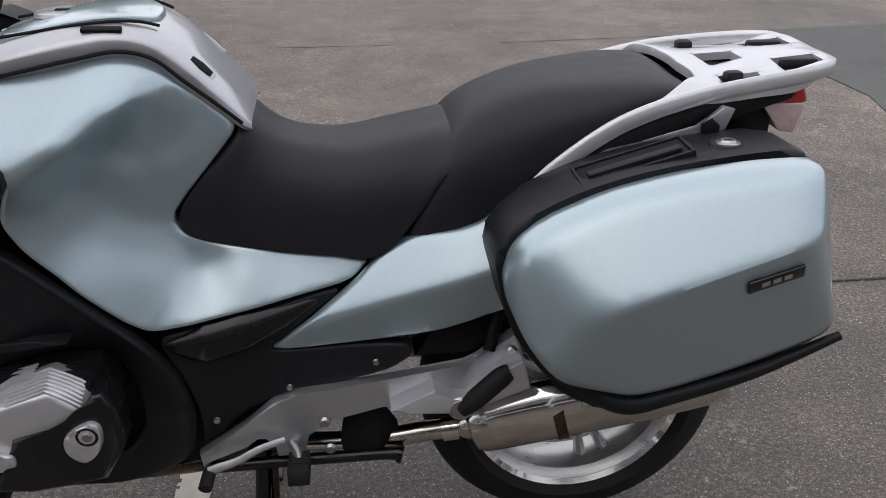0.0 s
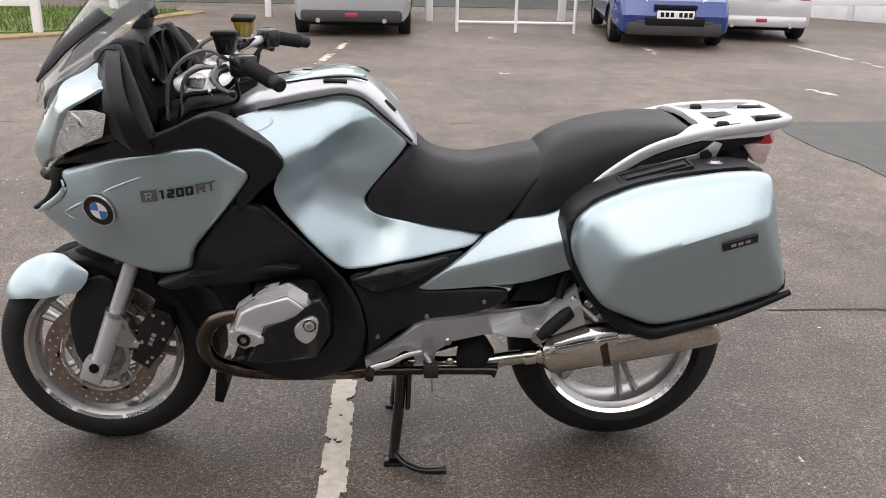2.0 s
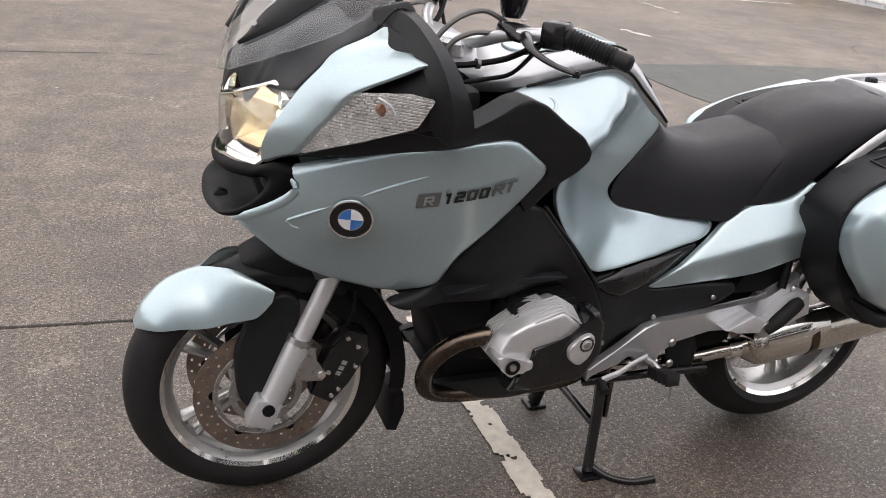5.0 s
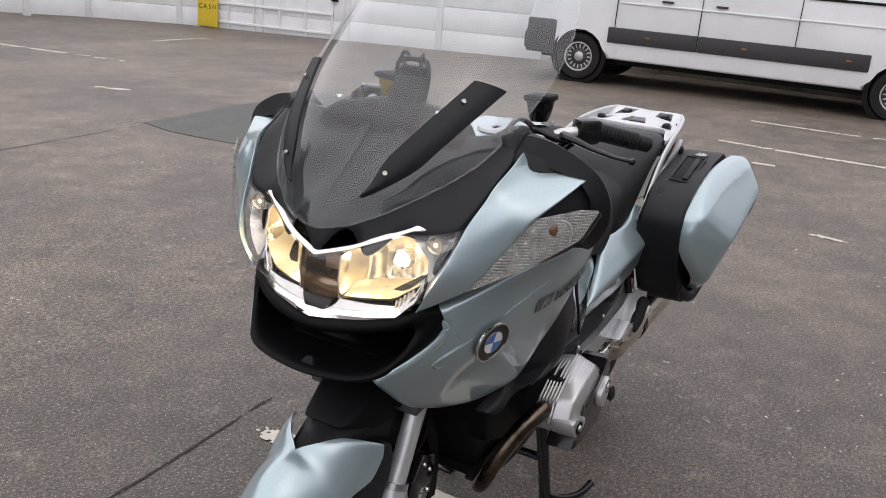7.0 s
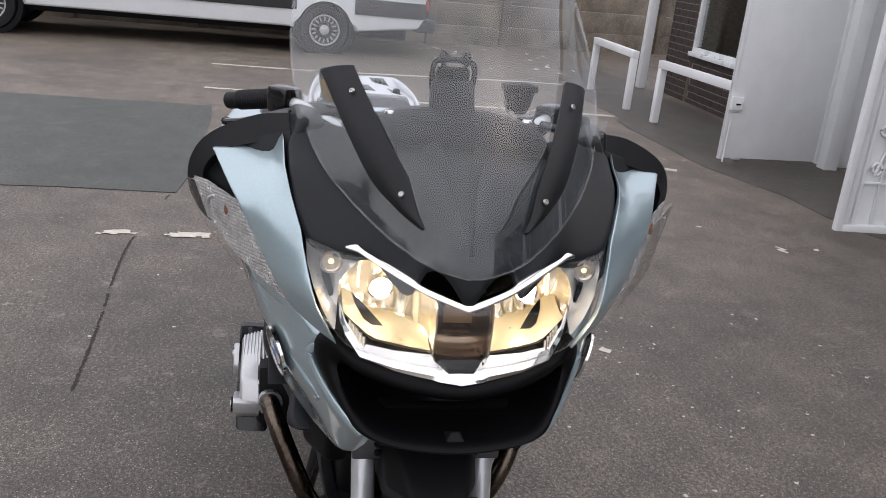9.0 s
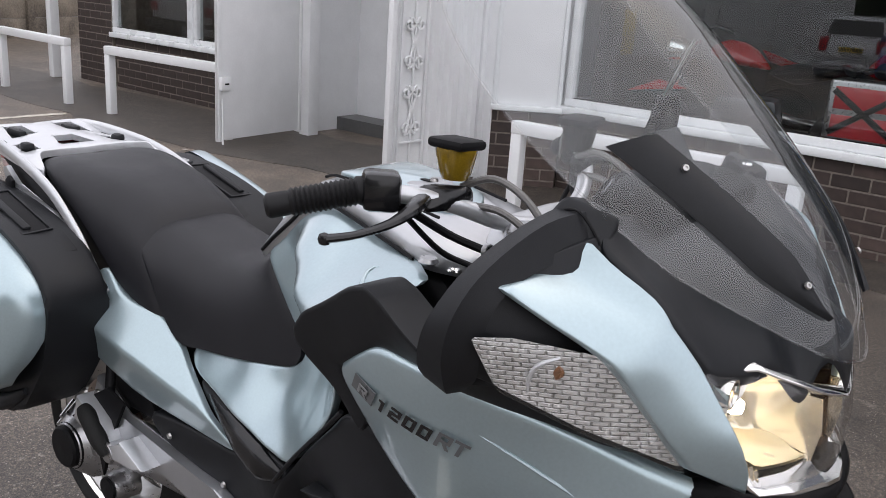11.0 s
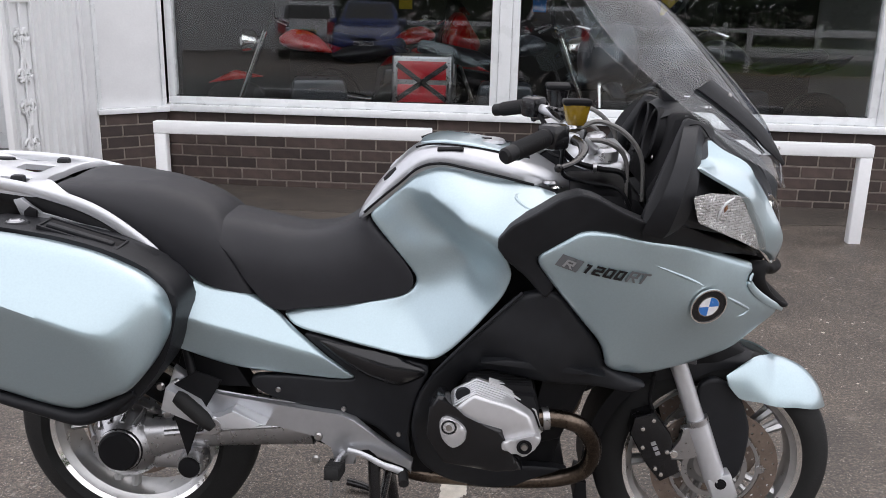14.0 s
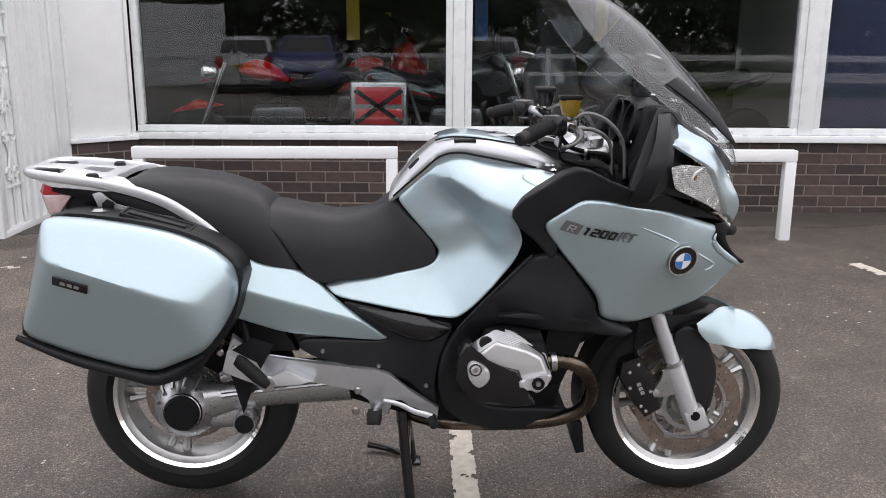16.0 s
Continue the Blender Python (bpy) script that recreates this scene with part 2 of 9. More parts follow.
prism_wall.inputs["Scale"].default_value = 44.0
prism_wall.inputs["Mortar Size"].default_value = 0.05
prism_wall.inputs["Mortar Smooth"].default_value = 1.0
prism_wall.inputs["Color1"].default_value = (1, 1, 1, 1)
prism_wall.inputs["Color2"].default_value = (0.55, 0.55, 0.55, 1)
prism_wall.inputs["Mortar"].default_value = (0, 0, 0, 1)
prism_bump = prism_nodes.nodes.new("ShaderNodeBump")
prism_bump.inputs["Strength"].default_value = 0.9
prism_bump.inputs["Distance"].default_value = 0.009
prism_nodes.links.new(prism_at.outputs["Object"], prism_turn.inputs["Vector"])
prism_nodes.links.new(prism_turn.outputs[0], prism_wall.inputs["Vector"])
prism_nodes.links.new(prism_wall.outputs["Color"], prism_bump.inputs["Height"])
prism_nodes.links.new(prism_bump.outputs[0], prism_nodes.nodes["Principled BSDF"].inputs["Normal"])
NOSEBLACK = surf("satin_black_panel", (0.0075, 0.0085, 0.0105), 0.42, 0, 0.2, 12, spec=0.28)
# reflectors: warm bulb light is put into the gold, its absence into the brown
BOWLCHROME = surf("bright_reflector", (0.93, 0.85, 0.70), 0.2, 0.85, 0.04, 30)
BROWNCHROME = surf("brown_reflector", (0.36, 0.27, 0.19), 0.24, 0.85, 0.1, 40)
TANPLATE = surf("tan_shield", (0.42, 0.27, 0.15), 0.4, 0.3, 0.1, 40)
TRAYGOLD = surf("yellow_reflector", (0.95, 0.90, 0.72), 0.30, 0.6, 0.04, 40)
# the dash ledge: its sheen of sky is put into the pale grey
LEDGEGREY = surf("dusty_grey_plastic", (0.15, 0.155, 0.165), 0.5, 0, 0.2, 40)
# near-black so that the intake's deep shade is in the colour
PITCH = surf("unlit_black_plastic", (0.0025, 0.0025, 0.003), 0.5, 0, 0.2, 40, spec=0.12)
COVERALLOY = surf("bright_cast_alloy", (0.56, 0.56, 0.57), 0.33, 0.6, 0.05, 60)
ALLOYDARK = surf("grey_cast_alloy", (0.10, 0.10, 0.105), 0.42, 0.6, 0.15, 60, 0.1, 600)
PINKLENS = surf("clear_lens_over_red", (0.62, 0.46, 0.46), 0.18, 0.2, 0.15, 60, coat=0.8)
PILOT = glow("position_bulb", (1.0, 0.66, 0.3), 2.5)
DIAL = surf("dial_face", (0.03, 0.03, 0.032), 0.3, 0, 0.3, 60)
HOSE = surf("braided_hose", (0.16, 0.155, 0.15), 0.45, 0.5, 0.2, 200)


# ---- mesh helpers ----
def part(name, bm, material, parent=None, label="", smooth=38):
    """Links a bmesh as one mesh object under a thing or a part."""
    bmesh.ops.recalc_face_normals(bm, faces=bm.faces)
    me = bpy.data.meshes.new(name)
    bm.to_mesh(me)
    bm.free()
    me.materials.append(material)
    if smooth:
        me.polygons.foreach_set("use_smooth", [True] * len(me.polygons))
        me.set_sharp_from_angle(angle=radians(smooth))
    ob = new(name, me)
    if parent:
        ob.parent = parent
    if label:
        ob["label"] = label
    return ob


def thing(name, label, category, at=(0, 0, 0), turn=0.0, group=""):
    ob = new(name)
    ob.empty_display_size = 0.1
    ob.matrix_basis = pose(*at, 0, 0, turn)
    return tagged(ob, label, category, group)


def block(lo, hi, bevel=0.0, bm=None, seg=2, turn=None):
    """A bevelled box, optionally turned by a matrix, added to bm."""
    b = bmesh.new()
    bmesh.ops.create_cube(b, size=1)
    for v in b.verts:
        v.co = Vector([lo[i] + (v.co[i] + 0.5) * (hi[i] - lo[i]) for i in range(3)])
    if bevel:
        bmesh.ops.bevel(b, geom=b.edges[:], offset=bevel, segments=seg, affect='EDGES', profile=0.5)
    if turn is not None:
        b.transform(turn)
    return join(bm, b)


def join(bm, b):
    if bm is None:
        return b
    me = bpy.data.meshes.new("tmp")
    b.to_mesh(me)
    b.free()
    bm.from_mesh(me)
    bpy.data.meshes.remove(me)
    return bm


def smoothed(pts, n=6, closed=False):
    """Catmull-Rom through the points."""
    p = [Vector(q) for q in pts]
    out = []
    m = len(p)
    for i in range(m if closed else m - 1):
        if closed:
            a, b, c, d = p[i - 1], p[i], p[(i + 1) % m], p[(i + 2) % m]
        else:
            a, b, c, d = p[max(i - 1, 0)], p[i], p[i + 1], p[min(i + 2, m - 1)]
        for k in range(n):
            t = k / n
            out.append(0.5 * ((2 * b) + (c - a) * t + (2 * a - 5 * b + 4 * c - d) * t * t + (3 * b - a - 3 * c + d) * t ** 3))
    if not closed:
        out.append(p[-1])
    return out


def tube(pts, r, seg=12, n=6, bm=None, flat=1.0):
    """A round bar swept along a smooth line. r: one radius or one for each point; flat squeezes it sideways."""
    line = smoothed(pts, n) if n > 1 else [Vector(q) for q in pts]
    radii = [r] * len(pts) if not isinstance(r, (list, tuple)) else list(r)
    rr = []
    for i in range(len(line)):
        f = i / (len(line) - 1) * (len(pts) - 1)
        k = min(int(f), len(pts) - 2)
        rr.append(radii[k] + (radii[k + 1] - radii[k]) * (f - k))
    b = bm or bmesh.new()
    up = Vector((0, 0, 1))
    rings = []
    for i, c in enumerate(line):
        d = (line[min(i + 1, len(line) - 1)] - line[max(i - 1, 0)]).normalized()
        side = d.cross(up)
        if side.length < 1e-3:
            side = d.cross(Vector((1, 0, 0)))
        side.normalize()
        nrm = side.cross(d).normalized()
        rings.append([b.verts.new(c + rr[i] * (flat * math.cos(a) * side + math.sin(a) * nrm)) for a in [2 * math.pi * k / seg for k in range(seg)]])
    for a, c in zip(rings, rings[1:]):
        for k in range(seg):
            b.faces.new((a[k], a[(k + 1) % seg], c[(k + 1) % seg], c[k]))
    b.faces.new(rings[0])
    b.faces.new(rings[-1])
    return b


def lathe(profile, seg=48, axis='Y', at=(0, 0, 0), bm=None, closed=True):
    """Turns a profile of (radius, along) round an axis; closed joins its ends."""
    b = bm or bmesh.new()
    at = Vector(at)
    rings = []
    for r, h in profile:
        ring = []
        for k in range(seg):
            a = 2 * math.pi * k / seg
            c, s = r * math.cos(a), r * math.sin(a)
            v = {'Y': (c, h, s), 'X': (h, c, s), 'Z': (c, s, h)}[axis]
            ring.append(b.verts.new(at + Vector(v)))
        rings.append(ring)
    pairs = list(zip(rings, rings[1:]))
    if closed:
        pairs.append((rings[-1], rings[0]))
    for p, q in pairs:
        for k in range(seg):
            b.faces.new((p[k], p[(k + 1) % seg], q[(k + 1) % seg], q[k]))
    if not closed:
        for ring, (r, h) in ((rings[0], profile[0]), (rings[-1], profile[-1])):
            if r > 1e-4:
                b.faces.new(ring)
    return b


def spin_at(bm, at, rx=0, ry=0, rz=0):
    bm.transform(pose(*at, rx, ry, rz))
    return bm


def prism(outline, axis, a, b, bevel=0.0, bm=None, soft=0, seg=2):
    """A flat outline given a thickness from a to b along an axis (0 x, 1 y, 2 z)."""
    o = [Vector((*q, 0)) for q in outline]
    if soft:
        o = smoothed(o, soft, True)
    w = bmesh.new()
    put = {0: lambda p, h: (h, p[0], p[1]), 1: lambda p, h: (p[0], h, p[1]), 2: lambda p, h: (p[0], p[1], h)}[axis]
    lo = [w.verts.new(put(p, a)) for p in o]
    hi = [w.verts.new(put(p, b)) for p in o]
    w.faces.new(lo)
    w.faces.new(hi)
    rim = []
    for k in range(len(o)):
        w.faces.new((lo[k], lo[(k + 1) % len(o)], hi[(k + 1) % len(o)], hi[k]))
    if bevel:
        caps = [e for e in w.edges if (e.verts[0] in set(lo)) == (e.verts[1] in set(lo))]
        bmesh.ops.bevel(w, geom=caps, offset=bevel, segments=seg, affect='EDGES', profile=0.5)
    bmesh.ops.triangulate(w, faces=[f for f in w.faces if len(f.verts) > 4])
    return join(bm, w)


def hull(pts, bevel=0.0, bm=None, seg=2):
    b = bmesh.new()
    for p in pts:
        b.verts.new(p)
    res = bmesh.ops.convex_hull(b, input=b.verts)
    bmesh.ops.delete(b, geom=[g for g in res["geom_interior"] if isinstance(g, bmesh.types.BMVert)], context='VERTS')
    bmesh.ops.dissolve_limit(b, angle_limit=radians(4), verts=b.verts, edges=b.edges)
    if bevel:
        bmesh.ops.bevel(b, geom=b.edges[:], offset=bevel, segments=seg, affect='EDGES', profile=0.5, clamp_overlap=True)
    return join(bm, b)


def plate_field(ctrl, ease=2e-5):
    """A thin-plate surface through control points (u, v, depth)."""
    c = np.array(ctrl, float)
    n = len(c)

    def phi(r):
        return np.where(r > 1e-9, r * r * np.log(np.maximum(r, 1e-9)), 0.0)

    d = np.linalg.norm(c[:, None, :2] - c[None, :, :2], axis=2)
    a = np.zeros((n + 3, n + 3))
    a[:n, :n] = phi(d) + ease * np.eye(n)
    a[:n, n], a[n, :n] = 1, 1
    a[:n, n + 1:], a[n + 1:, :n] = c[:, :2], c[:, :2].T
    w = np.linalg.solve(a, np.r_[c[:, 2], 0, 0, 0])

    def at(uv):
        uv = np.atleast_2d(np.asarray(uv, float))
        r = np.linalg.norm(uv[:, None, :] - c[None, :, :2], axis=2)
        return phi(r) @ w[:n] + w[n] + uv @ w[n + 1:]

    return at


def edge_distance(q, ring):
    a, b = ring, np.roll(ring, -1, 0)
    ab = b - a
    t = np.clip(((q[:, None] - a) * ab).sum(2) / np.maximum((ab * ab).sum(1), 1e-12), 0, 1)
    return np.linalg.norm(q[:, None] - (a + t[..., None] * ab), axis=2).min(1)


def inside(q, ring):
    x, y = q[:, 0][:, None], q[:, 1][:, None]
    a, b = ring, np.roll(ring, -1, 0)
    cross = ((a[:, 1] > y) != (b[:, 1] > y)) & (x < (b[:, 0] - a[:, 0]) * (y - a[:, 1]) / (b[:, 1] - a[:, 1] + 1e-15) + a[:, 0])
    return cross.sum(1) % 2 == 1


def rounded(ring, cut=0.22, times=2):
    for _ in range(times):
        nxt = np.roll(ring, -1, 0)
        ring = np.stack([ring * (1 - cut) + nxt * cut, ring * cut + nxt * (1 - cut)], 1).reshape(-1, 2)
    return ring


def panel(outline, plane, thick=0.004, roll=0.008, extra=(), grid=0.02, side=1, holes=(), field=None, cut=0.2, out=1, times=2, ridge=()):
    """A curved shell with rolled edges. outline: 3D points round its rim; plane: 'side' (depth along y), 'front' (along x) or 'top' (along z).
    side: +1 or -1 mirrors it in y. holes: flat outlines in the plane's own coordinates. out: the sign in which its outer face looks."""
    pick = {'side': (0, 2, 1), 'front': (1, 2, 0), 'top': (0, 1, 2)}[plane]
    flat = [[p[k] for k in pick] for p in outline]
    ctrl = flat + [[p[k] for k in pick] for p in extra]
    field = field or plate_field(ctrl)
    ring = rounded(np.array(flat)[:, :2], cut, times)
    keep = [ring[0]]
    for p in ring[1:]:
        step = np.linalg.norm(p - keep[-1])
        if step > 0.0015:
            cnt = int(step / (grid * 0.8)) + 1
            base = keep[-1]
            for k in range(1, cnt + 1):
                keep.append(base + (p - base) * k / cnt)
    ring = np.array(keep)
    if np.linalg.norm(ring[0] - ring[-1]) < 0.0015:
        ring = ring[:-1]
    rings = [ring] + [np.array(h, float) for h in holes]
    lo, hi = ring.min(0), ring.max(0)
    gx, gy = np.arange(lo[0], hi[0], grid), np.arange(lo[1], hi[1], grid)
    g = np.array([(x + (j % 2) * grid / 2, y) for j, y in enumerate(gy) for x in gx]).reshape(-1, 2)

    def rim_distance(q):
        return np.min([edge_distance(q, r) for r in rings], axis=0)

    def solid(q):
        ok = inside(q, ring)
        for h in rings[1:]:
            ok &= ~inside(q, h)
        return ok

    cand = [g[solid(g) & (rim_distance(g) > max(roll * 1.25, grid * 0.45))]] if len(g) else []
    for frac in ((0.15, 0.5, 1.0) if roll > 0.002 else ()):
        for r in rings:
            t = np.roll(r, -1, 0) - np.roll(r, 1, 0)
            nrm = np.stack([-t[:, 1], t[:, 0]], 1) / np.maximum(np.linalg.norm(t, axis=1)[:, None], 1e-9)
            for s in (1, -1):
                q = r + s * nrm * roll * frac
                q = q[solid(q)]
                if len(q):
                    cand.append(q[rim_distance(q) > roll * frac * 0.93])
    inner = np.concatenate(cand) if cand else np.zeros((0, 2))
    if len(ridge):
        # rows of points along a crease, so that it runs straight
        (ax, ay), (bx, by) = ridge
        n = int(math.hypot(bx - ax, by - ay) / (grid * 0.7))
        line = np.array([(ax + (bx - ax) * k / n, ay + (by - ay) * k / n) for k in range(n + 1)])
        across = np.array([ay - by, bx - ax]) / math.hypot(bx - ax, by - ay)
        rows = np.concatenate([line + across * w for w in (-grid * 0.55, 0.0, grid * 0.55)])
        rows = rows[solid(rows) & (rim_distance(rows) > roll * 1.15)]
        off = np.abs((inner - line[0]) @ across)
        inner = np.concatenate([inner[(off > grid * 1.0) | (rim_distance(inner) < roll * 1.15)], rows])
    verts = [Vector(p) for r in rings for p in r] + [Vector(p) for p in inner]
    edges, at = [], 0
    for r in rings:
        edges += [(at + k, at + (k + 1) % len(r)) for k in range(len(r))]
        at += len(r)
    vo, _, fo, *_ = geometry.delaunay_2d_cdt(verts, edges, [list(range(len(ring)))], 1, 1e-6)
    uv = np.array([tuple(v) for v in vo])
    fo = [f for f in fo]
    mid = np.array([uv[list(f)].mean(0) for f in fo])
    ok = solid(mid)
    d = rim_distance(uv)
    k = np.clip(1 - d / max(roll, 1e-6), 0, 1)
    depth = field(uv) - out * roll * (1 - np.sqrt(np.maximum(0, 1 - k * k))) * 0.9
    bm = bmesh.new()

    def place(p, h):
        co = [0, 0, 0]
        co[pick[0]], co[pick[1]], co[pick[2]] = p[0], p[1], h
        co[1] *= side
        return co

    top = [bm.verts.new(place(p, h)) for p, h in zip(uv, depth)]
    bot = [bm.verts.new(place(p, h - out * thick)) for p, h in zip(uv, depth)]
    for f, good in zip(fo, ok):
        if good:
            bm.faces.new([top[i] for i in f])
            bm.faces.new([bot[i] for i in reversed(f)])
    ti = {v: i for i, v in enumerate(top)}
    for e in [e for e in bm.edges if len(e.link_faces) == 1 and e.verts[0] in ti]:
        i, j = ti[e.verts[0]], ti[e.verts[1]]
        bm.faces.new((top[i], top[j], bot[j], bot[i]))
    bmesh.ops.delete(bm, geom=[v for v in bm.verts if not v.link_faces], context='VERTS')
    return bm


def both(name, mat, parent, label="", **kw):
    """The same panel on both flanks."""
    return [part(name, panel(side=s, **kw), mat, parent, label) for s in (-1, 1)]


def mirrored(build, name, mat, parent, label=""):
    """One part on each flank from a builder that takes the side's sign."""
    return [part(name, build(s), mat, parent, label) for s in (-1, 1)]


def saddle(rows, seg=10, power=0.62, n=4):
    """A padded loft. Rows: crest x, crest z, hem x, hem z, half width."""
    bm = bmesh.new()
    crest = smoothed([(r[0], r[1], r[4]) for r in rows], n)
    hem = smoothed([(r[2], r[3], 0) for r in rows], n)
    rings = []
    for c, h in zip(crest, hem):
        ring = []
        for k in range(-seg, seg + 1):
            a = abs(k) / seg * math.pi / 2
            s, drop = math.sin(a) ** power, 1 - max(0.0, math.cos(a)) ** power
            ring.append(bm.verts.new((c.x + (h.x - c.x) * drop, math.copysign(c.z * s, k), c.y + (h.y - c.y) * drop)))
        rings.append(ring)
    for p, q in zip(rings, rings[1:]):
        for k in range(2 * seg):
            bm.faces.new((p[k], p[k + 1], q[k + 1], q[k]))
        bm.faces.new((p[0], q[0], q[-1], p[-1]))
    bm.faces.new(rings[0])
    bm.faces.new(rings[-1])
    return bm


def ring_grid(rows, bm=None):
    """Faces between rows of points of one length."""
    b = bm or bmesh.new()
    vs = [[b.verts.new(p) for p in r] for r in rows]
    for p, q in zip(vs, vs[1:]):
        for k in range(len(p) - 1):
            b.faces.new((p[k], p[k + 1], q[k + 1], q[k]))
    return b


def thicken(bm, amount):
    bmesh.ops.recalc_face_normals(bm, faces=bm.faces)
    bmesh.ops.solidify(bm, geom=bm.faces[:], thickness=amount)
    return bm


def lettering(name, text, size, m, mat, parent, depth=0.0006, slant=0.0, label="", weight=0.0):
    cu = bpy.data.curves.new(name, 'FONT')
    cu.body, cu.size, cu.extrude, cu.shear = text, size, depth, slant
    cu.offset = weight
    cu.align_x, cu.align_y = 'CENTER', 'CENTER'
    ob = bpy.data.objects.new(name, cu)
    scene.collection.objects.link(ob)
    me = bpy.data.meshes.new_from_object(ob.evaluated_get(bpy.context.evaluated_depsgraph_get()))
    bpy.data.objects.remove(ob)
    me.transform(m)
    me.materials.clear()
    me.materials.append(mat)
    o = new(name, me)
    o.parent = parent
    if label:
        o["label"] = label
    return o

# ---- the motorcycle ----
bike = thing("touring_motorcycle", "pale ice-blue touring motorcycle on its centre stand with hard panniers", "motorcycle")

COWL = [(-0.769, 0.179, 0.836), (-0.645, 0.25, 0.883), (-0.562, 0.29, 0.91), (-0.487, 0.315, 0.926), (-0.423, 0.33, 0.942), (-0.349, 0.335, 0.951),
        (-0.3, 0.33, 0.919), (-0.249, 0.313, 0.882), (-0.298, 0.3, 0.816), (-0.353, 0.285, 0.75), (-0.4, 0.265, 0.695), (-0.417, 0.255, 0.665),
        (-0.43, 0.235, 0.613), (-0.525, 0.19, 0.583), (-0.63, 0.165, 0.601), (-0.734, 0.15, 0.637), (-0.791, 0.14, 0.683), (-0.837, 0.134, 0.725), (-0.788, 0.176, 0.757), (-0.734, 0.207, 0.803), (-0.738, 0.203, 0.825)]
COWL_IN = [(-0.64, 0.25, 0.769), (-0.549, 0.285, 0.847), (-0.467, 0.3, 0.823), (-0.337, 0.325, 0.87), (-0.476, 0.25, 0.693), (-0.633, 0.2, 0.678), (-0.738, 0.2, 0.76)]
cowl_field = plate_field([(x, z, y) for x, y, z in COWL + COWL_IN])
cowls = both("side_cowl", PAINT, bike, outline=COWL, plane='side', extra=COWL_IN, roll=0.012, thick=0.008)

ARM = [(-0.766, 0.17, 0.854), (-0.707, 0.21, 0.883), (-0.61, 0.28, 0.928), (-0.562, 0.32, 0.953), (-0.471, 0.36, 0.968), (-0.418, 0.36, 0.991), (-0.366, 0.355, 1.019),
       (-0.334, 0.35, 1.026), (-0.297, 0.345, 1.014), (-0.248, 0.34, 0.981), (-0.198, 0.335, 0.951), (-0.174, 0.33, 0.922), (-0.173, 0.325, 0.901), (-0.191, 0.315, 0.875),
       (-0.236, 0.3, 0.837), (-0.281, 0.29, 0.785), (-0.3, 0.29, 0.817), (-0.25, 0.308, 0.878), (-0.301, 0.325, 0.915), (-0.35, 0.33, 0.946), (-0.424, 0.325, 0.937),
       (-0.511, 0.305, 0.913), (-0.647, 0.245, 0.88)]
both("fairing_arm", BLACK, bike, "grained black fairing arm", outline=ARM, plane='side', roll=0.007, thick=0.07, cut=0.12)

BELLY = [(-0.301, 0.285, 0.808), (-0.228, 0.275, 0.791), (-0.19, 0.265, 0.749), (-0.11, 0.25, 0.663), (-0.042, 0.235, 0.582), (0.0, 0.22, 0.513), (0.013, 0.2, 0.425),
         (-0.006, 0.17, 0.329), (-0.07, 0.15, 0.277), (-0.166, 0.14, 0.252), (-0.275, 0.14, 0.265), (-0.351, 0.14, 0.291), (-0.378, 0.15, 0.325), (-0.129, 0.165, 0.334),
         (-0.081, 0.175, 0.398), (-0.08, 0.185, 0.492), (-0.111, 0.2, 0.57), (-0.159, 0.225, 0.596), (-0.228, 0.245, 0.592), (-0.342, 0.255, 0.582), (-0.49, 0.24, 0.558),
         (-0.537, 0.22, 0.573), (-0.429, 0.226, 0.612), (-0.413, 0.24, 0.664), (-0.355, 0.27, 0.745)]
both("engine_fairing", BLACK, bike, "black plastic engine side fairing", outline=BELLY, plane='side', roll=0.012, thick=0.02,
     extra=[(-0.28, 0.282, 0.72), (-0.2, 0.272, 0.68), (-0.3, 0.285, 0.63), (-0.02, 0.215, 0.46)])
# bright seam along the diagonal strut
mirrored(lambda s: tube([(-0.232, s * 0.279, 0.797), (-0.19, s * 0.27, 0.752), (-0.11, s * 0.256, 0.667), (-0.042, s * 0.24, 0.587)], 0.004, 8), "fairing_seam", BLACK, bike)

TANK = [(-0.309, 0.2, 0.996), (-0.262, 0.17, 1.008), (-0.195, 0.145, 1.019), (-0.111, 0.125, 1.033), (-0.04, 0.118, 1.042), (0.003, 0.115, 1.031), (0.075, 0.112, 0.972),
        (0.129, 0.11, 0.925), (0.089, 0.12, 0.877), (0.03, 0.125, 0.81), (0.007, 0.126, 0.777), (0.022, 0.127, 0.749), (0.074, 0.126, 0.729), (0.179, 0.124, 0.711),
        (0.334, 0.122, 0.689), (0.296, 0.15, 0.652), (0.163, 0.18, 0.633), (0.03, 0.205, 0.612), (-0.038, 0.215, 0.607), (-0.078, 0.225, 0.637), (-0.132, 0.24, 0.698),
        (-0.19, 0.26, 0.777), (-0.209, 0.275, 0.831), (-0.195, 0.29, 0.87), (-0.175, 0.305, 0.901), (-0.179, 0.31, 0.922), (-0.217, 0.3, 0.95), (-0.261, 0.27, 0.969)]
TANK_IN = [(-0.101, 0.262, 0.934), (-0.036, 0.2, 0.976), (0.025, 0.135, 0.99), (-0.06, 0.165, 0.905), (-0.005, 0.145, 0.94), (-0.054, 0.16, 0.865), (-0.112, 0.185, 0.783),
           (-0.028, 0.175, 0.689), (0.119, 0.16, 0.675), (-0.11, 0.185, 0.856), (-0.157, 0.25, 0.964), (-0.066, 0.185, 1.004), (-0.156, 0.275, 0.89), (-0.165, 0.235, 0.818),
           (0.05, 0.14, 0.69), (0.02, 0.135, 0.85)]
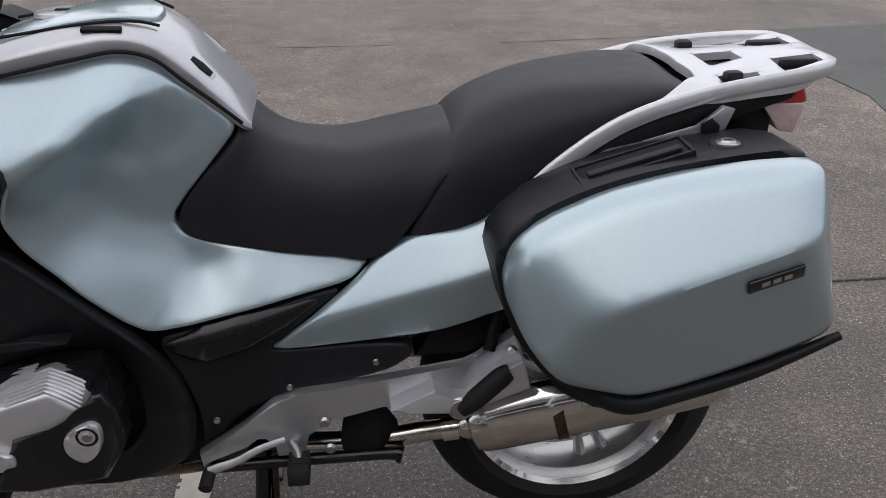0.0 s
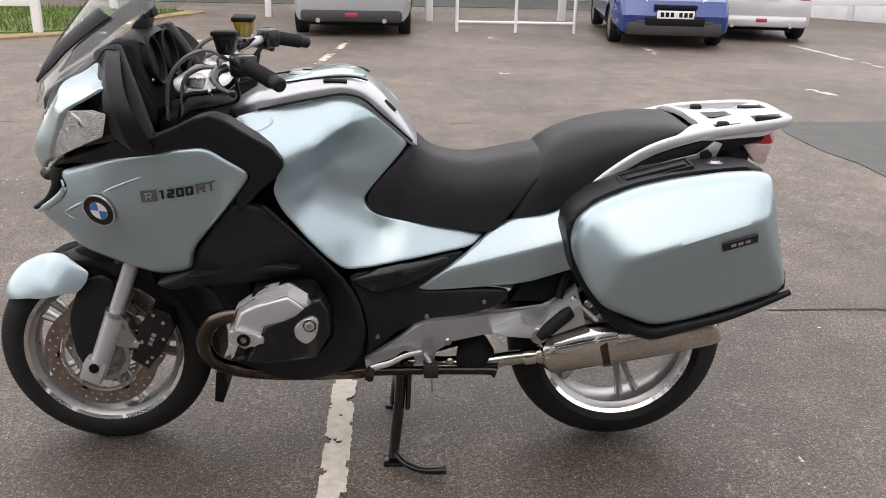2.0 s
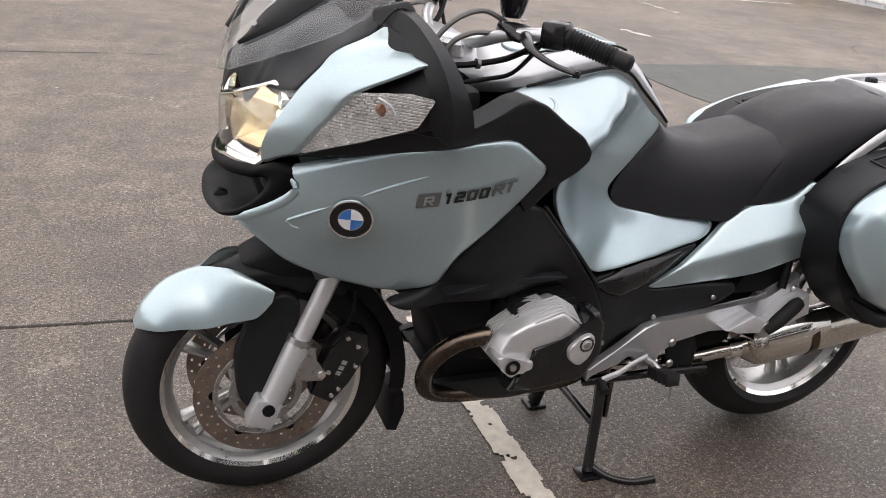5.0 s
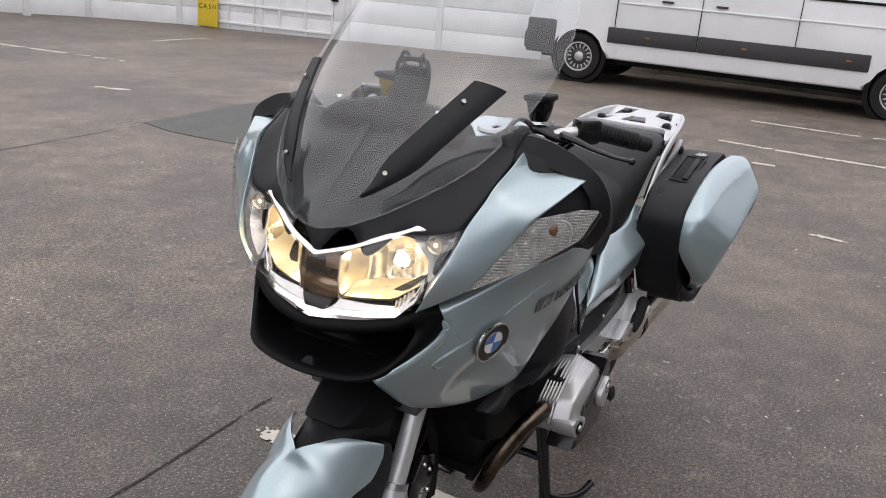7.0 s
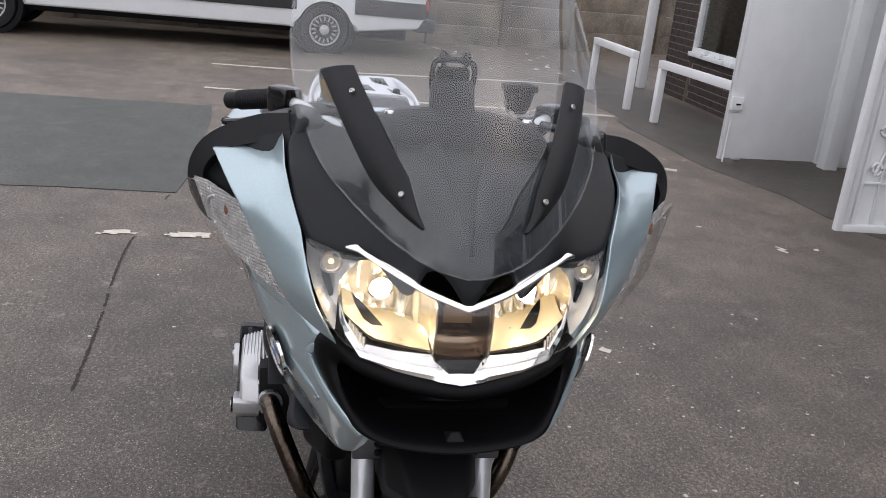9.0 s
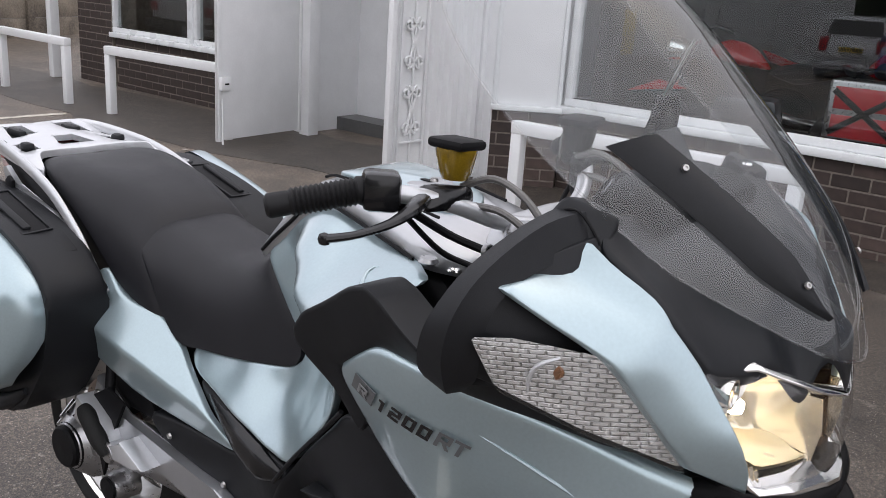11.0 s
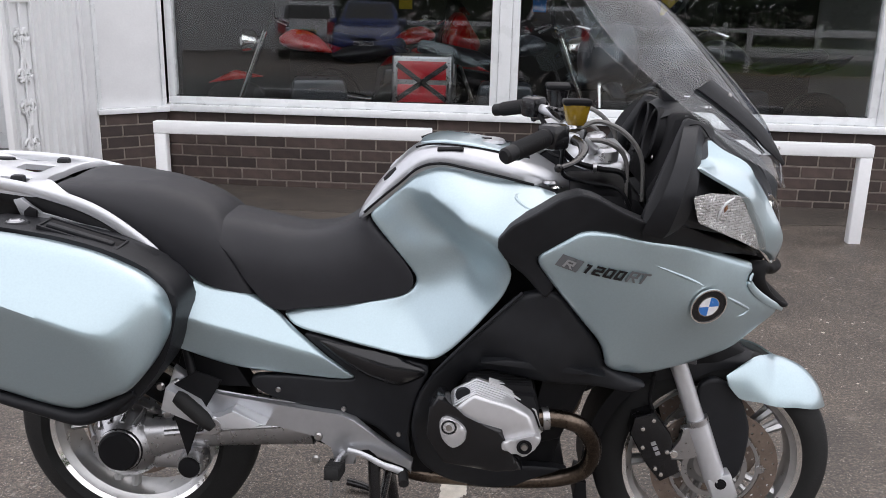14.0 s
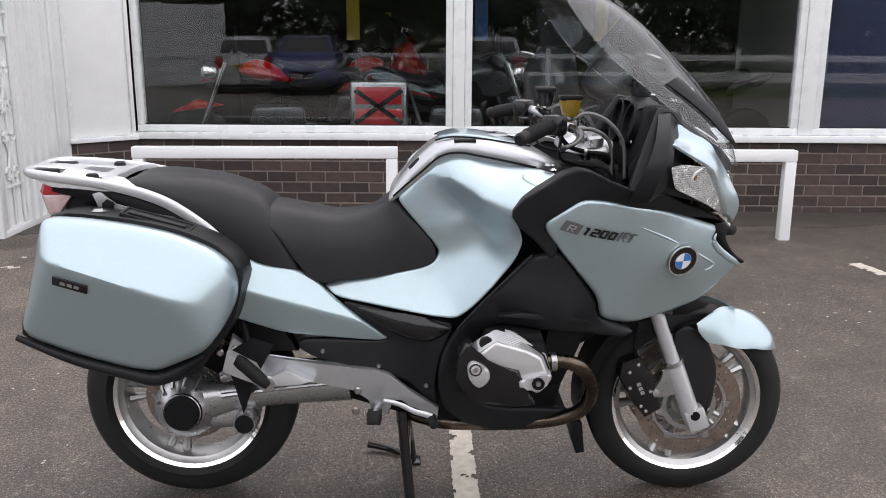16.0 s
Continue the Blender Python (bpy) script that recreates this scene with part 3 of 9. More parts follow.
def ramp(v, a, b):
    t = np.clip((v - a) / (b - a), 0, 1)
    return t * t * (3 - 2 * t)


TANK_LINE = [(-0.185, 0.882), (-0.129, 0.922), (-0.073, 0.956), (-0.017, 0.990), (0.010, 0.995), (0.036, 0.993), (0.064, 0.976), (0.092, 0.956), (0.123, 0.939)]
tank_plate = plate_field([(x, z, y) for x, y, z in TANK + TANK_IN], 3e-4)


def tank_field(q):
    """The flank of the tank, pressed in below a crease under its shoulder."""
    q = np.atleast_2d(np.asarray(q, float))
    below = np.interp(q[:, 0], [p[0] for p in TANK_LINE], [p[1] for p in TANK_LINE]) - q[:, 1]
    t = np.clip(below / 0.035, 0, 8)
    span = ramp(q[:, 0], -0.20, -0.06) * ramp(-q[:, 0], -0.10, 0.0)
    return tank_plate(q) - 0.008 * span * t * np.exp(1 - t)


both("tank_panel", PAINT, bike, outline=TANK, plane='side', field=tank_field, roll=0.007, thick=0.012, grid=0.010, ridge=((-0.16, 0.9), (-0.02, 0.988)))

SIDE = [(0.334, 0.125, 0.688), (0.396, 0.14, 0.73), (0.477, 0.15, 0.741), (0.52, 0.16, 0.756), (0.575, 0.17, 0.799), (0.617, 0.2, 0.739), (0.6, 0.21, 0.688), (0.6, 0.21, 0.619),
        (0.463, 0.2, 0.568), (0.389, 0.19, 0.552), (0.134, 0.165, 0.526), (0.194, 0.17, 0.574), (0.299, 0.155, 0.655)]

def softmin(k, *planes):
    return -np.log(sum(np.exp(-k * p) for p in planes)) / k


def lid_field(q):
    """Two long facets that meet in a crease rising to the rear, rolled off at both ends."""
    q = np.atleast_2d(np.asarray(q, float))
    x, z = q[:, 0], q[:, 1]
    zc = 0.712 + 0.33 * (x - 0.65)
    rear = np.interp(z, [0.55, 0.6, 0.7, 0.8, 0.905], [1.095, 1.082, 1.04, 1.012, 0.99])
    main = softmin(55 + 330 * ramp(x, 0.52, 0.80), 0.460 - 0.72 * (z - zc), 0.460 + 0.42 * (z - zc))
    return softmin(55, main, 0.352 + 0.95 * (x - 0.515), 0.385 + 1.5 * (rear - x))


def side_field(q):
    q = np.atleast_2d(np.asarray(q, float))
    x, z = q[:, 0], q[:, 1]
    zc = 0.585 + 0.31 * (x - 0.2)
    top = np.interp(x, [0.13, 0.3, 0.45, 0.6], [0.168, 0.192, 0.215, 0.228])
    return softmin(320, top - 0.75 * (z - zc), top + 0.30 * (z - zc))


both("tail_side_panel", PAINT, bike, outline=SIDE, plane='side', roll=0.006, thick=0.01, grid=0.011, field=side_field, ridge=((0.1, 0.554), (0.64, 0.7214)))

LOW = [(-0.037, 0.2, 0.59), (0.03, 0.195, 0.602), (0.163, 0.175, 0.623), (0.292, 0.15, 0.647), (0.194, 0.16, 0.572), (0.131, 0.163, 0.526), (0.39, 0.18, 0.544), (0.398, 0.18, 0.515),
       (0.347, 0.18, 0.484), (0.149, 0.165, 0.434), (0.087, 0.16, 0.408), (0.009, 0.16, 0.324), (0.019, 0.18, 0.416), (-0.001, 0.2, 0.514)]
both("frame_cover", BLACK, bike, "black plastic frame cover", outline=LOW, plane='side', roll=0.006, thick=0.02)
mirrored(lambda s: tube([(-0.02, s * 0.2, 0.575), (0.04, s * 0.192, 0.572), (0.11, s * 0.18, 0.585), (0.18, s * 0.165, 0.605), (0.235, s * 0.155, 0.625)], [0.006, 0.036, 0.034, 0.02, 0.004], 14, flat=0.6),
         "knee_pad", GLOSSBLACK, bike, "smooth black knee pad")

# a hooked lip pressed into the tank's shoulder, and its lock
mirrored(lambda s: tube([(-0.224, s * 0.192, 0.998), (-0.212, s * 0.199, 0.9955), (-0.210, s * 0.215, 0.990), (-0.218, s * 0.231, 0.984), (-0.232, s * 0.248, 0.977), (-0.250, s * 0.262, 0.971)], [0.001, 0.003, 0.0036, 0.0038, 0.0038, 0.003], 8), "tank_lip", PAINT, bike)
part("tank_lock", lathe([(0.0, 0.005), (0.006, 0.005), (0.008, 0.003), (0.012, 0.003), (0.014, 0.0), (0.0, -0.006)], 20, 'Z', (-0.301, 0.121, 1.002), closed=False), CHROME, bike, "small chrome lock")

# seats
part("rider_seat", saddle([(0.14, 0.93, 0.125, 0.915, 0.09), (0.158, 0.915, 0.08, 0.862, 0.112), (0.185, 0.895, 0.022, 0.79, 0.124), (0.215, 0.882, 0.03, 0.745, 0.128), (0.255, 0.874, 0.1, 0.724, 0.13),
                           (0.31, 0.872, 0.18, 0.71, 0.136), (0.38, 0.884, 0.27, 0.701, 0.145), (0.445, 0.896, 0.345, 0.698, 0.15), (0.492, 0.898, 0.41, 0.765, 0.15), (0.517, 0.884, 0.47, 0.85, 0.14)]),
     VINYL, bike, "black vinyl rider seat", 60)
part("passenger_seat", saddle([(0.455, 0.87, 0.395, 0.728, 0.14), (0.485, 0.908, 0.42, 0.732, 0.15), (0.514, 0.93, 0.46, 0.738, 0.155), (0.56, 0.95, 0.53, 0.768, 0.158), (0.629, 0.968, 0.59, 0.82, 0.16),
                               (0.706, 0.976, 0.67, 0.878, 0.16), (0.784, 0.979, 0.76, 0.924, 0.157), (0.848, 0.973, 0.835, 0.945, 0.14), (0.886, 0.955, 0.878, 0.945, 0.11)]),
     VINYL, bike, "black vinyl passenger seat", 60)


# tank crown: a silver frame round a blue lid
def crown():
    rows = []
    for x, hw, ze, zt in [(-0.335, 0.07, 0.99, 1.012), (-0.30, 0.12, 1.0, 1.03), (-0.25, 0.15, 1.012, 1.055), (-0.17, 0.142, 1.028, 1.078), (-0.1, 0.13, 1.04, 1.09),
                          (-0.04, 0.122, 1.048, 1.092), (0.01, 0.119, 1.034, 1.08), (0.055, 0.116, 0.995, 1.05), (0.1, 0.114, 0.956, 1.0), (0.135, 0.11, 0.925, 0.955), (0.148, 0.1, 0.915, 0.93)]:
        rows.append([(x, y * hw, ze + (zt - ze) * k) for y, k in ((-0.97, -0.3), (-1.02, 0.0), (-1.0, 0.34), (-0.985, 0.46), (-0.945, 0.56), (-0.76, 0.84), (-0.45, 0.95), (0, 1), (0.45, 0.95), (0.76, 0.84), (0.945, 0.56), (0.985, 0.46), (1.0, 0.34), (1.02, 0.0), (0.97, -0.3))])
    cols = list(zip(*rows))
    fine = [smoothed(c, 4) for c in cols]
    return ring_grid([list(r) for r in zip(*fine)])


part("tank_crown", thicken(crown(), 0.008), SILVER, bike, "silver lacquered tank crown")
part("tank_lid", panel([(-0.235, -0.03, 1.066), (-0.2, -0.085, 1.07), (-0.1, -0.088, 1.09), (-0.02, -0.08, 1.093), (0.015, -0.045, 1.086), (0.015, 0.045, 1.086), (-0.02, 0.08, 1.093), (-0.1, 0.088, 1.09),
                        (-0.2, 0.085, 1.07), (-0.235, 0.03, 1.066)], 'top', 0.012, 0.004, [(-0.1, 0, 1.1), (-0.18, 0, 1.085), (-0.03, 0, 1.1)]), PAINT, bike)
cap = part("fuel_cap", lathe([(0.0, 0.008), (0.03, 0.008), (0.043, 0.006), (0.046, 0.0), (0.0, 0.0)], 32, 'Z', (-0.14, 0, 1.0865), closed=False), SILVER, bike)
part("keyhole_cover", block((-0.152, -0.006, 1.0925), (-0.128, 0.006, 1.0965), 0.001), DARK, cap)
for s in (-1, 1):
    part("crown_seam", tube([(-0.24, s * 0.09, 1.064), (-0.1, s * 0.095, 1.084), (-0.02, s * 0.088, 1.087), (0.02, s * 0.075, 1.077)], 0.0026, 6), DARK, bike)
    part("tank_seam", tube([(-0.25, s * 0.158, 1.012), (-0.17, s * 0.149, 1.028), (-0.1, s * 0.136, 1.040), (-0.04, s * 0.128, 1.048), (0.01, s * 0.124, 1.036), (0.055, s * 0.121, 0.998), (0.1, s * 0.119, 0.960), (0.135, s * 0.115, 0.928)], 0.0032, 6), DARK, bike)
    part("crown_slot", block((-0.03, -0.006, -0.003), (0.03, 0.006, 0.004), 0.002, turn=pose(-0.06, s * 0.109, 1.078, s * -28, 2, 0)), DARK, bike)
    rec = part("strap_recess", prism([(-0.024, -0.008), (0.0, -0.013), (0.026, -0.008), (0.026, 0.008), (0.0, 0.013), (-0.024, 0.008)], 2, -0.004, 0.005, 0.002), SILVER, bike)
    rec.matrix_basis = pose(0.075, s * 0.0885, 1.0125, s * -30, 44, 0)
    o = part("recess_pad", prism([(-0.019, -0.006), (0.0, -0.009), (0.02, -0.006), (0.02, 0.006), (0.0, 0.009), (-0.019, 0.006)], 2, 0.0, 0.0065, 0.001), DARK, bike)
    o.matrix_basis = rec.matrix_basis
part("ignition_lock", lathe([(0.0, 0.006), (0.013, 0.006), (0.016, 0.0), (0.0, -0.01)], 20, 'Z', (-0.285, 0.165, 1.018), closed=False), ALLOY, bike)

# luggage rack and grab rails
RACK = [(0.80, 0.160), (0.85, 0.166), (0.9, 0.166), (0.985, 0.156), (1.055, 0.142), (1.117, 0.12), (1.14, 0.094), (1.147, 0.0)]
rim = [(x, -y) for x, y in RACK] + [(x, y) for x, y in RACK[-2::-1]] + [(0.815, 0.148), (0.85, 0.14), (0.88, 0.112), (0.892, 0.06), (0.892, -0.06), (0.88, -0.112), (0.85, -0.14), (0.815, -0.148)]


def rack_z(x):
    return 0.972 + 0.07 * (x - 0.8)


slots = []
for s in (-1, 1):
    slots.append([(0.925, s * 0.100), (1.00, s * 0.092), (1.00, s * 0.122), (0.925, s * 0.136)][::s])
    slots.append([(1.042, s * 0.045), (1.122, s * 0.04), (1.118, s * 0.088), (1.046, s * 0.103)][::s])
slots.append([(0.935, -0.045), (1.00, -0.025), (1.00, 0.025), (0.935, 0.045)])
for k, hole in enumerate(slots):
    z = rack_z(hole[0][0] * 0.5 + hole[2][0] * 0.5) - 0.022
    cx, cy = sum(q[0] for q in hole) / 4, sum(q[1] for q in hole) / 4
    part("slot_tray", prism([(cx + (x - cx) * 1.06, cy + (y - cy) * 1.12) for x, y in hole], 2, z - 0.004, z + 0.006, 0.001), DARK, bike)
part("luggage_rack", panel([(x, y, rack_z(x) - 0.02 * (abs(y) > 0.14)) for x, y in rim], 'top', 0.014, 0.003, [(1.0, 0, 0.992), (1.1, 0, 0.998)], 0.016, holes=slots, cut=0.12), WHITESILVER, bike, "silver plastic luggage rack with open slots")
for s in (-1, 1):
    part("slot_pad", block((0.930, s * 0.117 - 0.011, 0.966), (0.962, s * 0.117 + 0.013, 0.985), 0.007, seg=2), BLACK, bike)
    part("slot_pad", block((1.05, s * 0.070 - 0.008, 0.972), (1.116, s * 0.070 + 0.012, 0.993), 0.006, seg=2), BLACK, bike)
    part("grab_rail", tube([(1.136, s * 0.09, 0.986), (1.112, s * 0.120, 0.984), (1.05, s * 0.144, 0.978), (0.96, s * 0.160, 0.969), (0.88, s * 0.170, 0.958), (0.79, s * 0.176, 0.936), (0.716, s * 0.180, 0.905),
                            (0.63, s * 0.185, 0.848), (0.575, s * 0.186, 0.795), (0.535, s * 0.18, 0.75)], [0.008, 0.013, 0.014, 0.014, 0.014, 0.015, 0.015, 0.014, 0.012, 0.006], 14, flat=0.5), WHITESILVER, bike, "silver grab rail")
    part("under_rail", tube([(1.05, s * 0.12, 0.955), (0.93, s * 0.15, 0.935), (0.8, s * 0.165, 0.9), (0.7, s * 0.17, 0.86), (0.62, s * 0.172, 0.80)], [0.02, 0.024, 0.022, 0.018, 0.012], 10, flat=0.5), DARK, bike)
    part("pannier_bracket", prism([(0.655, 0.838), (0.665, 0.852), (0.719, 0.879), (0.778, 0.889), (0.865, 0.908), (0.905, 0.944), (0.925, 0.938), (0.912, 0.905), (0.895, 0.893), (0.872, 0.889), (0.83, 0.889), (0.79, 0.872), (0.763, 0.857), (0.677, 0.822)], 1, s * 0.178, s * 0.19, 0.003), SILVER, bike, "silver pannier bracket")
    part("bracket_arm", prism([(0.66, 0.838), (0.745, 0.868), (0.772, 0.876), (0.765, 0.857), (0.745, 0.850), (0.672, 0.822)], 1, s * 0.19, s * 0.197, 0.003), WHITESILVER, bike)
    part("bracket_latch", prism([(0.868, 0.918), (0.885, 0.926), (0.898, 0.915), (0.898, 0.897), (0.882, 0.892), (0.87, 0.90)], 1, s * 0.19, s * 0.2, 0.003), DARK, bike)
    part("bracket_screw", lathe([(0.0, 0.004), (0.006, 0.004), (0.008, 0.0), (0.0, 0.0)] if s > 0 else [(0.0, -0.004), (0.006, -0.004), (0.008, 0.0), (0.0, 0.0)], 14, 'Y', (0.665, s * 0.197, 0.834), closed=False), BOLT, bike)
    part("bracket_screw", lathe([(0.0, 0.004), (0.007, 0.004), (0.009, 0.0), (0.0, 0.0)], 14, 'Y', (0.735, s * 0.198 - (0.004 if s < 0 else 0), 0.856), closed=False), BOLT, bike)

# tail lamp
part("tail_housing", hull([(0.9, -0.1, 0.94), (0.9, 0.1, 0.94), (1.03, -0.112, 0.952), (1.03, 0.112, 0.952), (0.93, -0.09, 0.87), (0.93, 0.09, 0.87), (1.03, -0.108, 0.862), (1.03, 0.108, 0.862)], 0.006), BLACK, bike)
part("tail_lens", hull([(0.975, -0.122, 0.946), (0.975, 0.122, 0.946), (1.072, -0.118, 0.962), (1.072, 0.118, 0.962), (1.1, -0.06, 0.962), (1.1, 0.06, 0.962), (0.99, -0.126, 0.932), (0.99, 0.126, 0.932), (1.086, -0.116, 0.926), (1.086, 0.116, 0.926), (1.115, -0.06, 0.926), (1.115, 0.06, 0.926)], 0.004), RED, bike, "red tail lamp lens")
part("rear_indicator_lens", hull([(1.0, -0.124, 0.9295), (1.0, 0.124, 0.9295), (1.084, -0.114, 0.925), (1.084, 0.114, 0.925), (1.112, -0.06, 0.925), (1.112, 0.06, 0.925), (1.042, -0.118, 0.878), (1.042, 0.118, 0.878), (1.075, -0.108, 0.870), (1.075, 0.108, 0.870), (1.095, 0.06, 0.875), (1.095, -0.06, 0.875)], 0.004), PINKLENS, bike, "clear rear indicator lens")

# ---- panniers ----
LID = [(0.522, 0.345, 0.736), (0.536, 0.345, 0.782), (0.582, 0.345, 0.821), (0.675, 0.345, 0.859), (0.769, 0.345, 0.88), (0.891, 0.345, 0.899), (0.98, 0.345, 0.905), (0.996, 0.36, 0.868),
       (1.011, 0.37, 0.807), (1.035, 0.37, 0.715), (1.082, 0.35, 0.6), (0.946, 0.34, 0.544), (0.808, 0.33, 0.507), (0.737, 0.325, 0.502), (0.678, 0.32, 0.53), (0.603, 0.32, 0.568), (0.555, 0.33, 0.629), (0.528, 0.34, 0.691)]


BASE = [(0.517, 0.723), (0.517, 0.768), (0.549, 0.811), (0.637, 0.855), (0.739, 0.883), (0.863, 0.901), (0.97, 0.905), (1.0, 0.87), (1.04, 0.72), (1.088, 0.592), (0.952, 0.53), (0.813, 0.484), (0.745, 0.462), (0.657, 0.482), (0.61, 0.53), (0.547, 0.619)]
for s in (-1, 1):
    body = part("pannier_shell", prism(BASE, 1, s * 0.19, s * 0.322, 0.012, soft=3, seg=3), BLACK, bike, "black plastic pannier shell")
    part("pannier_lid", panel(LID, 'side', 0.028, 0.022, (), 0.013, s, field=lid_field, ridge=((0.45, 0.646), (1.12, 0.8671))), PAINT, bike, "ice-blue pannier lid")
    part("lid_bumper", tube([(1.088, s * 0.345, 0.592), (0.95, s * 0.342, 0.532), (0.81, s * 0.336, 0.492), (0.745, s * 0.33, 0.478), (0.69, s * 0.325, 0.497), (0.62, s * 0.322, 0.54)], [0.008, 0.013, 0.017, 0.02, 0.018, 0.008], 10), BLACK, bike)
    rec = part("handle_recess", block((-0.085, -0.028, -0.006), (0.085, 0.028, 0.006), 0.004, turn=pose(0.735, s * 0.262, 0.878, s * -6, -15, 0)), DARK, body)
    part("carry_handle", block((-0.075, -0.008, 0.002), (0.075, 0.010, 0.012), 0.004, turn=pose(0.735, s * 0.275, 0.878, s * -6, -15, 0)), BLACK, body)
    for q, w in (((-0.085, -0.033, -0.004), (0.085, -0.028, 0.008)), ((-0.085, 0.028, -0.004), (0.085, 0.033, 0.008)), ((-0.09, -0.033, -0.004), (-0.085, 0.033, 0.008)), ((0.085, -0.033, -0.004), (0.09, 0.033, 0.008))):
        part("recess_rim", block(q, w, 0.001, turn=pose(0.735, s * 0.262, 0.878, s * -6, -15, 0)), BLACK, body)
    part("latch_flap", block((-0.035, -0.05, -0.003), (0.035, 0.05, 0.007), 0.003, turn=pose(0.62, s * 0.262, 0.838, s * -6, -26, 0)), BLACK, body)
    part("lock_boss", lathe([(0.0, 0.003), (0.027, 0.003), (0.032, -0.004), (0.0, -0.004)], 24, 'Z', (0.885, s * 0.262, 0.902), closed=False), BLACK, body)
    lk = part("lock", lathe([(0.0, 0.007), (0.011, 0.007), (0.013, 0.004), (0.019, 0.003), (0.02, 0.0), (0.0, -0.004)], 24, 'Z', (0.885, s * 0.262, 0.903), closed=False), ALLOY, body, "chrome lock barrel")
    part("keyhole", block((0.878, s * 0.262 - 0.002, 0.908), (0.892, s * 0.262 + 0.002, 0.9105), 0), DARK, lk)
    bx, bz, e = 0.902, 0.753, 0.004
    by = float(lid_field([(bx, bz)])[0])
    n = Vector((-(float(lid_field([(bx + e, bz)])[0]) - by) / e, 1.0, -(float(lid_field([(bx, bz + e)])[0]) - by) / e)).normalized()
    al = Vector((1, 0, 0.27))
    al = (al - n * al.dot(n)).normalized()
    up = al.cross(n) * -1
    bd = Matrix((al, n, up)).transposed().to_4x4()
    bd.translation = Vector((bx, by, bz)) + n * 0.003
    bd = Matrix.Diagonal((1, s, 1, 1)) @ bd
    plate = part("badge_plate", block((-0.043, -0.003, -0.0125), (0.043, 0.003, 0.0125), 0.002, turn=bd), GLOSSBLACK, bike, "black badge plate with pale bars")
    for k in (-1, 0, 1):
        part("badge_bar", block((k * 0.017 - 0.006, 0.0025, -0.0045), (k * 0.017 + 0.006, 0.0036, 0.0045), 0, turn=bd), SILVER, plate)


# ---- front fairing ----
HORN = [(-0.611, 0.256, 1.114), (-0.591, 0.272, 1.088), (-0.566, 0.360, 1.077), (-0.62, 0.338, 1.046), (-0.676, 0.313, 1.014), (-0.705, 0.288, 0.970), (-0.735, 0.258, 0.918), (-0.750, 0.236, 0.888), (-0.796, 0.172, 0.848),
        (-0.800, 0.190, 0.882), (-0.797, 0.203, 0.906), (-0.788, 0.210, 0.928), (-0.773, 0.217, 0.953), (-0.757, 0.223, 0.978), (-0.740, 0.228, 1.003), (-0.709, 0.242, 1.042), (-0.670, 0.253, 1.080)]
for s in (-1, 1):
    part("upper_fairing", panel(HORN, 'front', 0.010, 0.003, [(-0.718, 0.262, 1.005), (-0.668, 0.285, 1.052), (-0.775, 0.228, 0.925)], 0.012, s, out=-1, cut=0.05, times=1), PAINT, bike)
    pod = part("mirror_pod", hull([(-0.612, s * 0.235, 1.122), (-0.548, s * 0.345, 1.085), (-0.525, s * 0.385, 1.045), (-0.52, s * 0.385, 0.99), (-0.565, s * 0.335, 0.955), (-0.70, s * 0.225, 0.91), (-0.60, s * 0.19, 0.95), (-0.70, s * 0.2, 0.93),
                                   (-0.58, s * 0.19, 1.12), (-0.525, s * 0.33, 1.06), (-0.50, s * 0.33, 0.965), (-0.515, s * 0.385, 0.985)], 0.012, seg=3), BLACK, bike, "black mirror pod")
    inner = part("fairing_side", hull([(-0.622, s * 0.228, 1.138), (-0.552, s * 0.243, 1.157), (-0.452, s * 0.345, 0.968), (-0.505, s * 0.355, 0.948), (-0.60, s * 0.32, 0.955), (-0.61, s * 0.19, 1.13), (-0.558, s * 0.205, 1.15), (-0.468, s * 0.30, 0.968), (-0.51, s * 0.29, 0.95)], 0.008), BLACK, bike, "flat black inner fairing side")
    lens_rim = [(-0.676, 0.313, 1.016), (-0.60, 0.368, 1.030), (-0.562, 0.392, 1.027), (-0.584, 0.370, 0.972), (-0.662, 0.322, 0.934), (-0.746, 0.241, 0.887), (-0.735, 0.258, 0.918), (-0.705, 0.288, 0.972)]
    lamp = part("indicator_lamp", panel([(x + 0.006, y - 0.004, z) for x, y, z in lens_rim], 'front', 0.004, 0.002, grid=0.012, side=s, out=-1, cut=0.06), PRISMCHROME, bike, "front indicator lamp behind a clear ribbed lens")
    # the lens's curved highlight, modelled as a thin pale tube
    part("lens_bar", tube([(-0.640, s * 0.352, 1.020), (-0.622, s * 0.360, 1.010), (-0.612, s * 0.362, 0.994), (-0.610, s * 0.360, 0.976)], [0.0015, 0.003, 0.003, 0.0015], 8), WHITESILVER, lamp)
    part("indicator_bulb", lathe([(0.0, -0.014), (0.011, -0.011), (0.015, 0.0), (0.011, 0.008), (0.0, 0.011)], 16, 'Y', (-0.622, s * 0.328, 0.996), closed=False), AMBER, lamp)
    part("indicator_lens", panel([(x - 0.006, y + 0.005, z) for x, y, z in lens_rim], 'front', 0.003, 0.004, grid=0.014, side=s, out=-1, cut=0.06), LENS, lamp, "clear indicator lens").visible_shadow = False

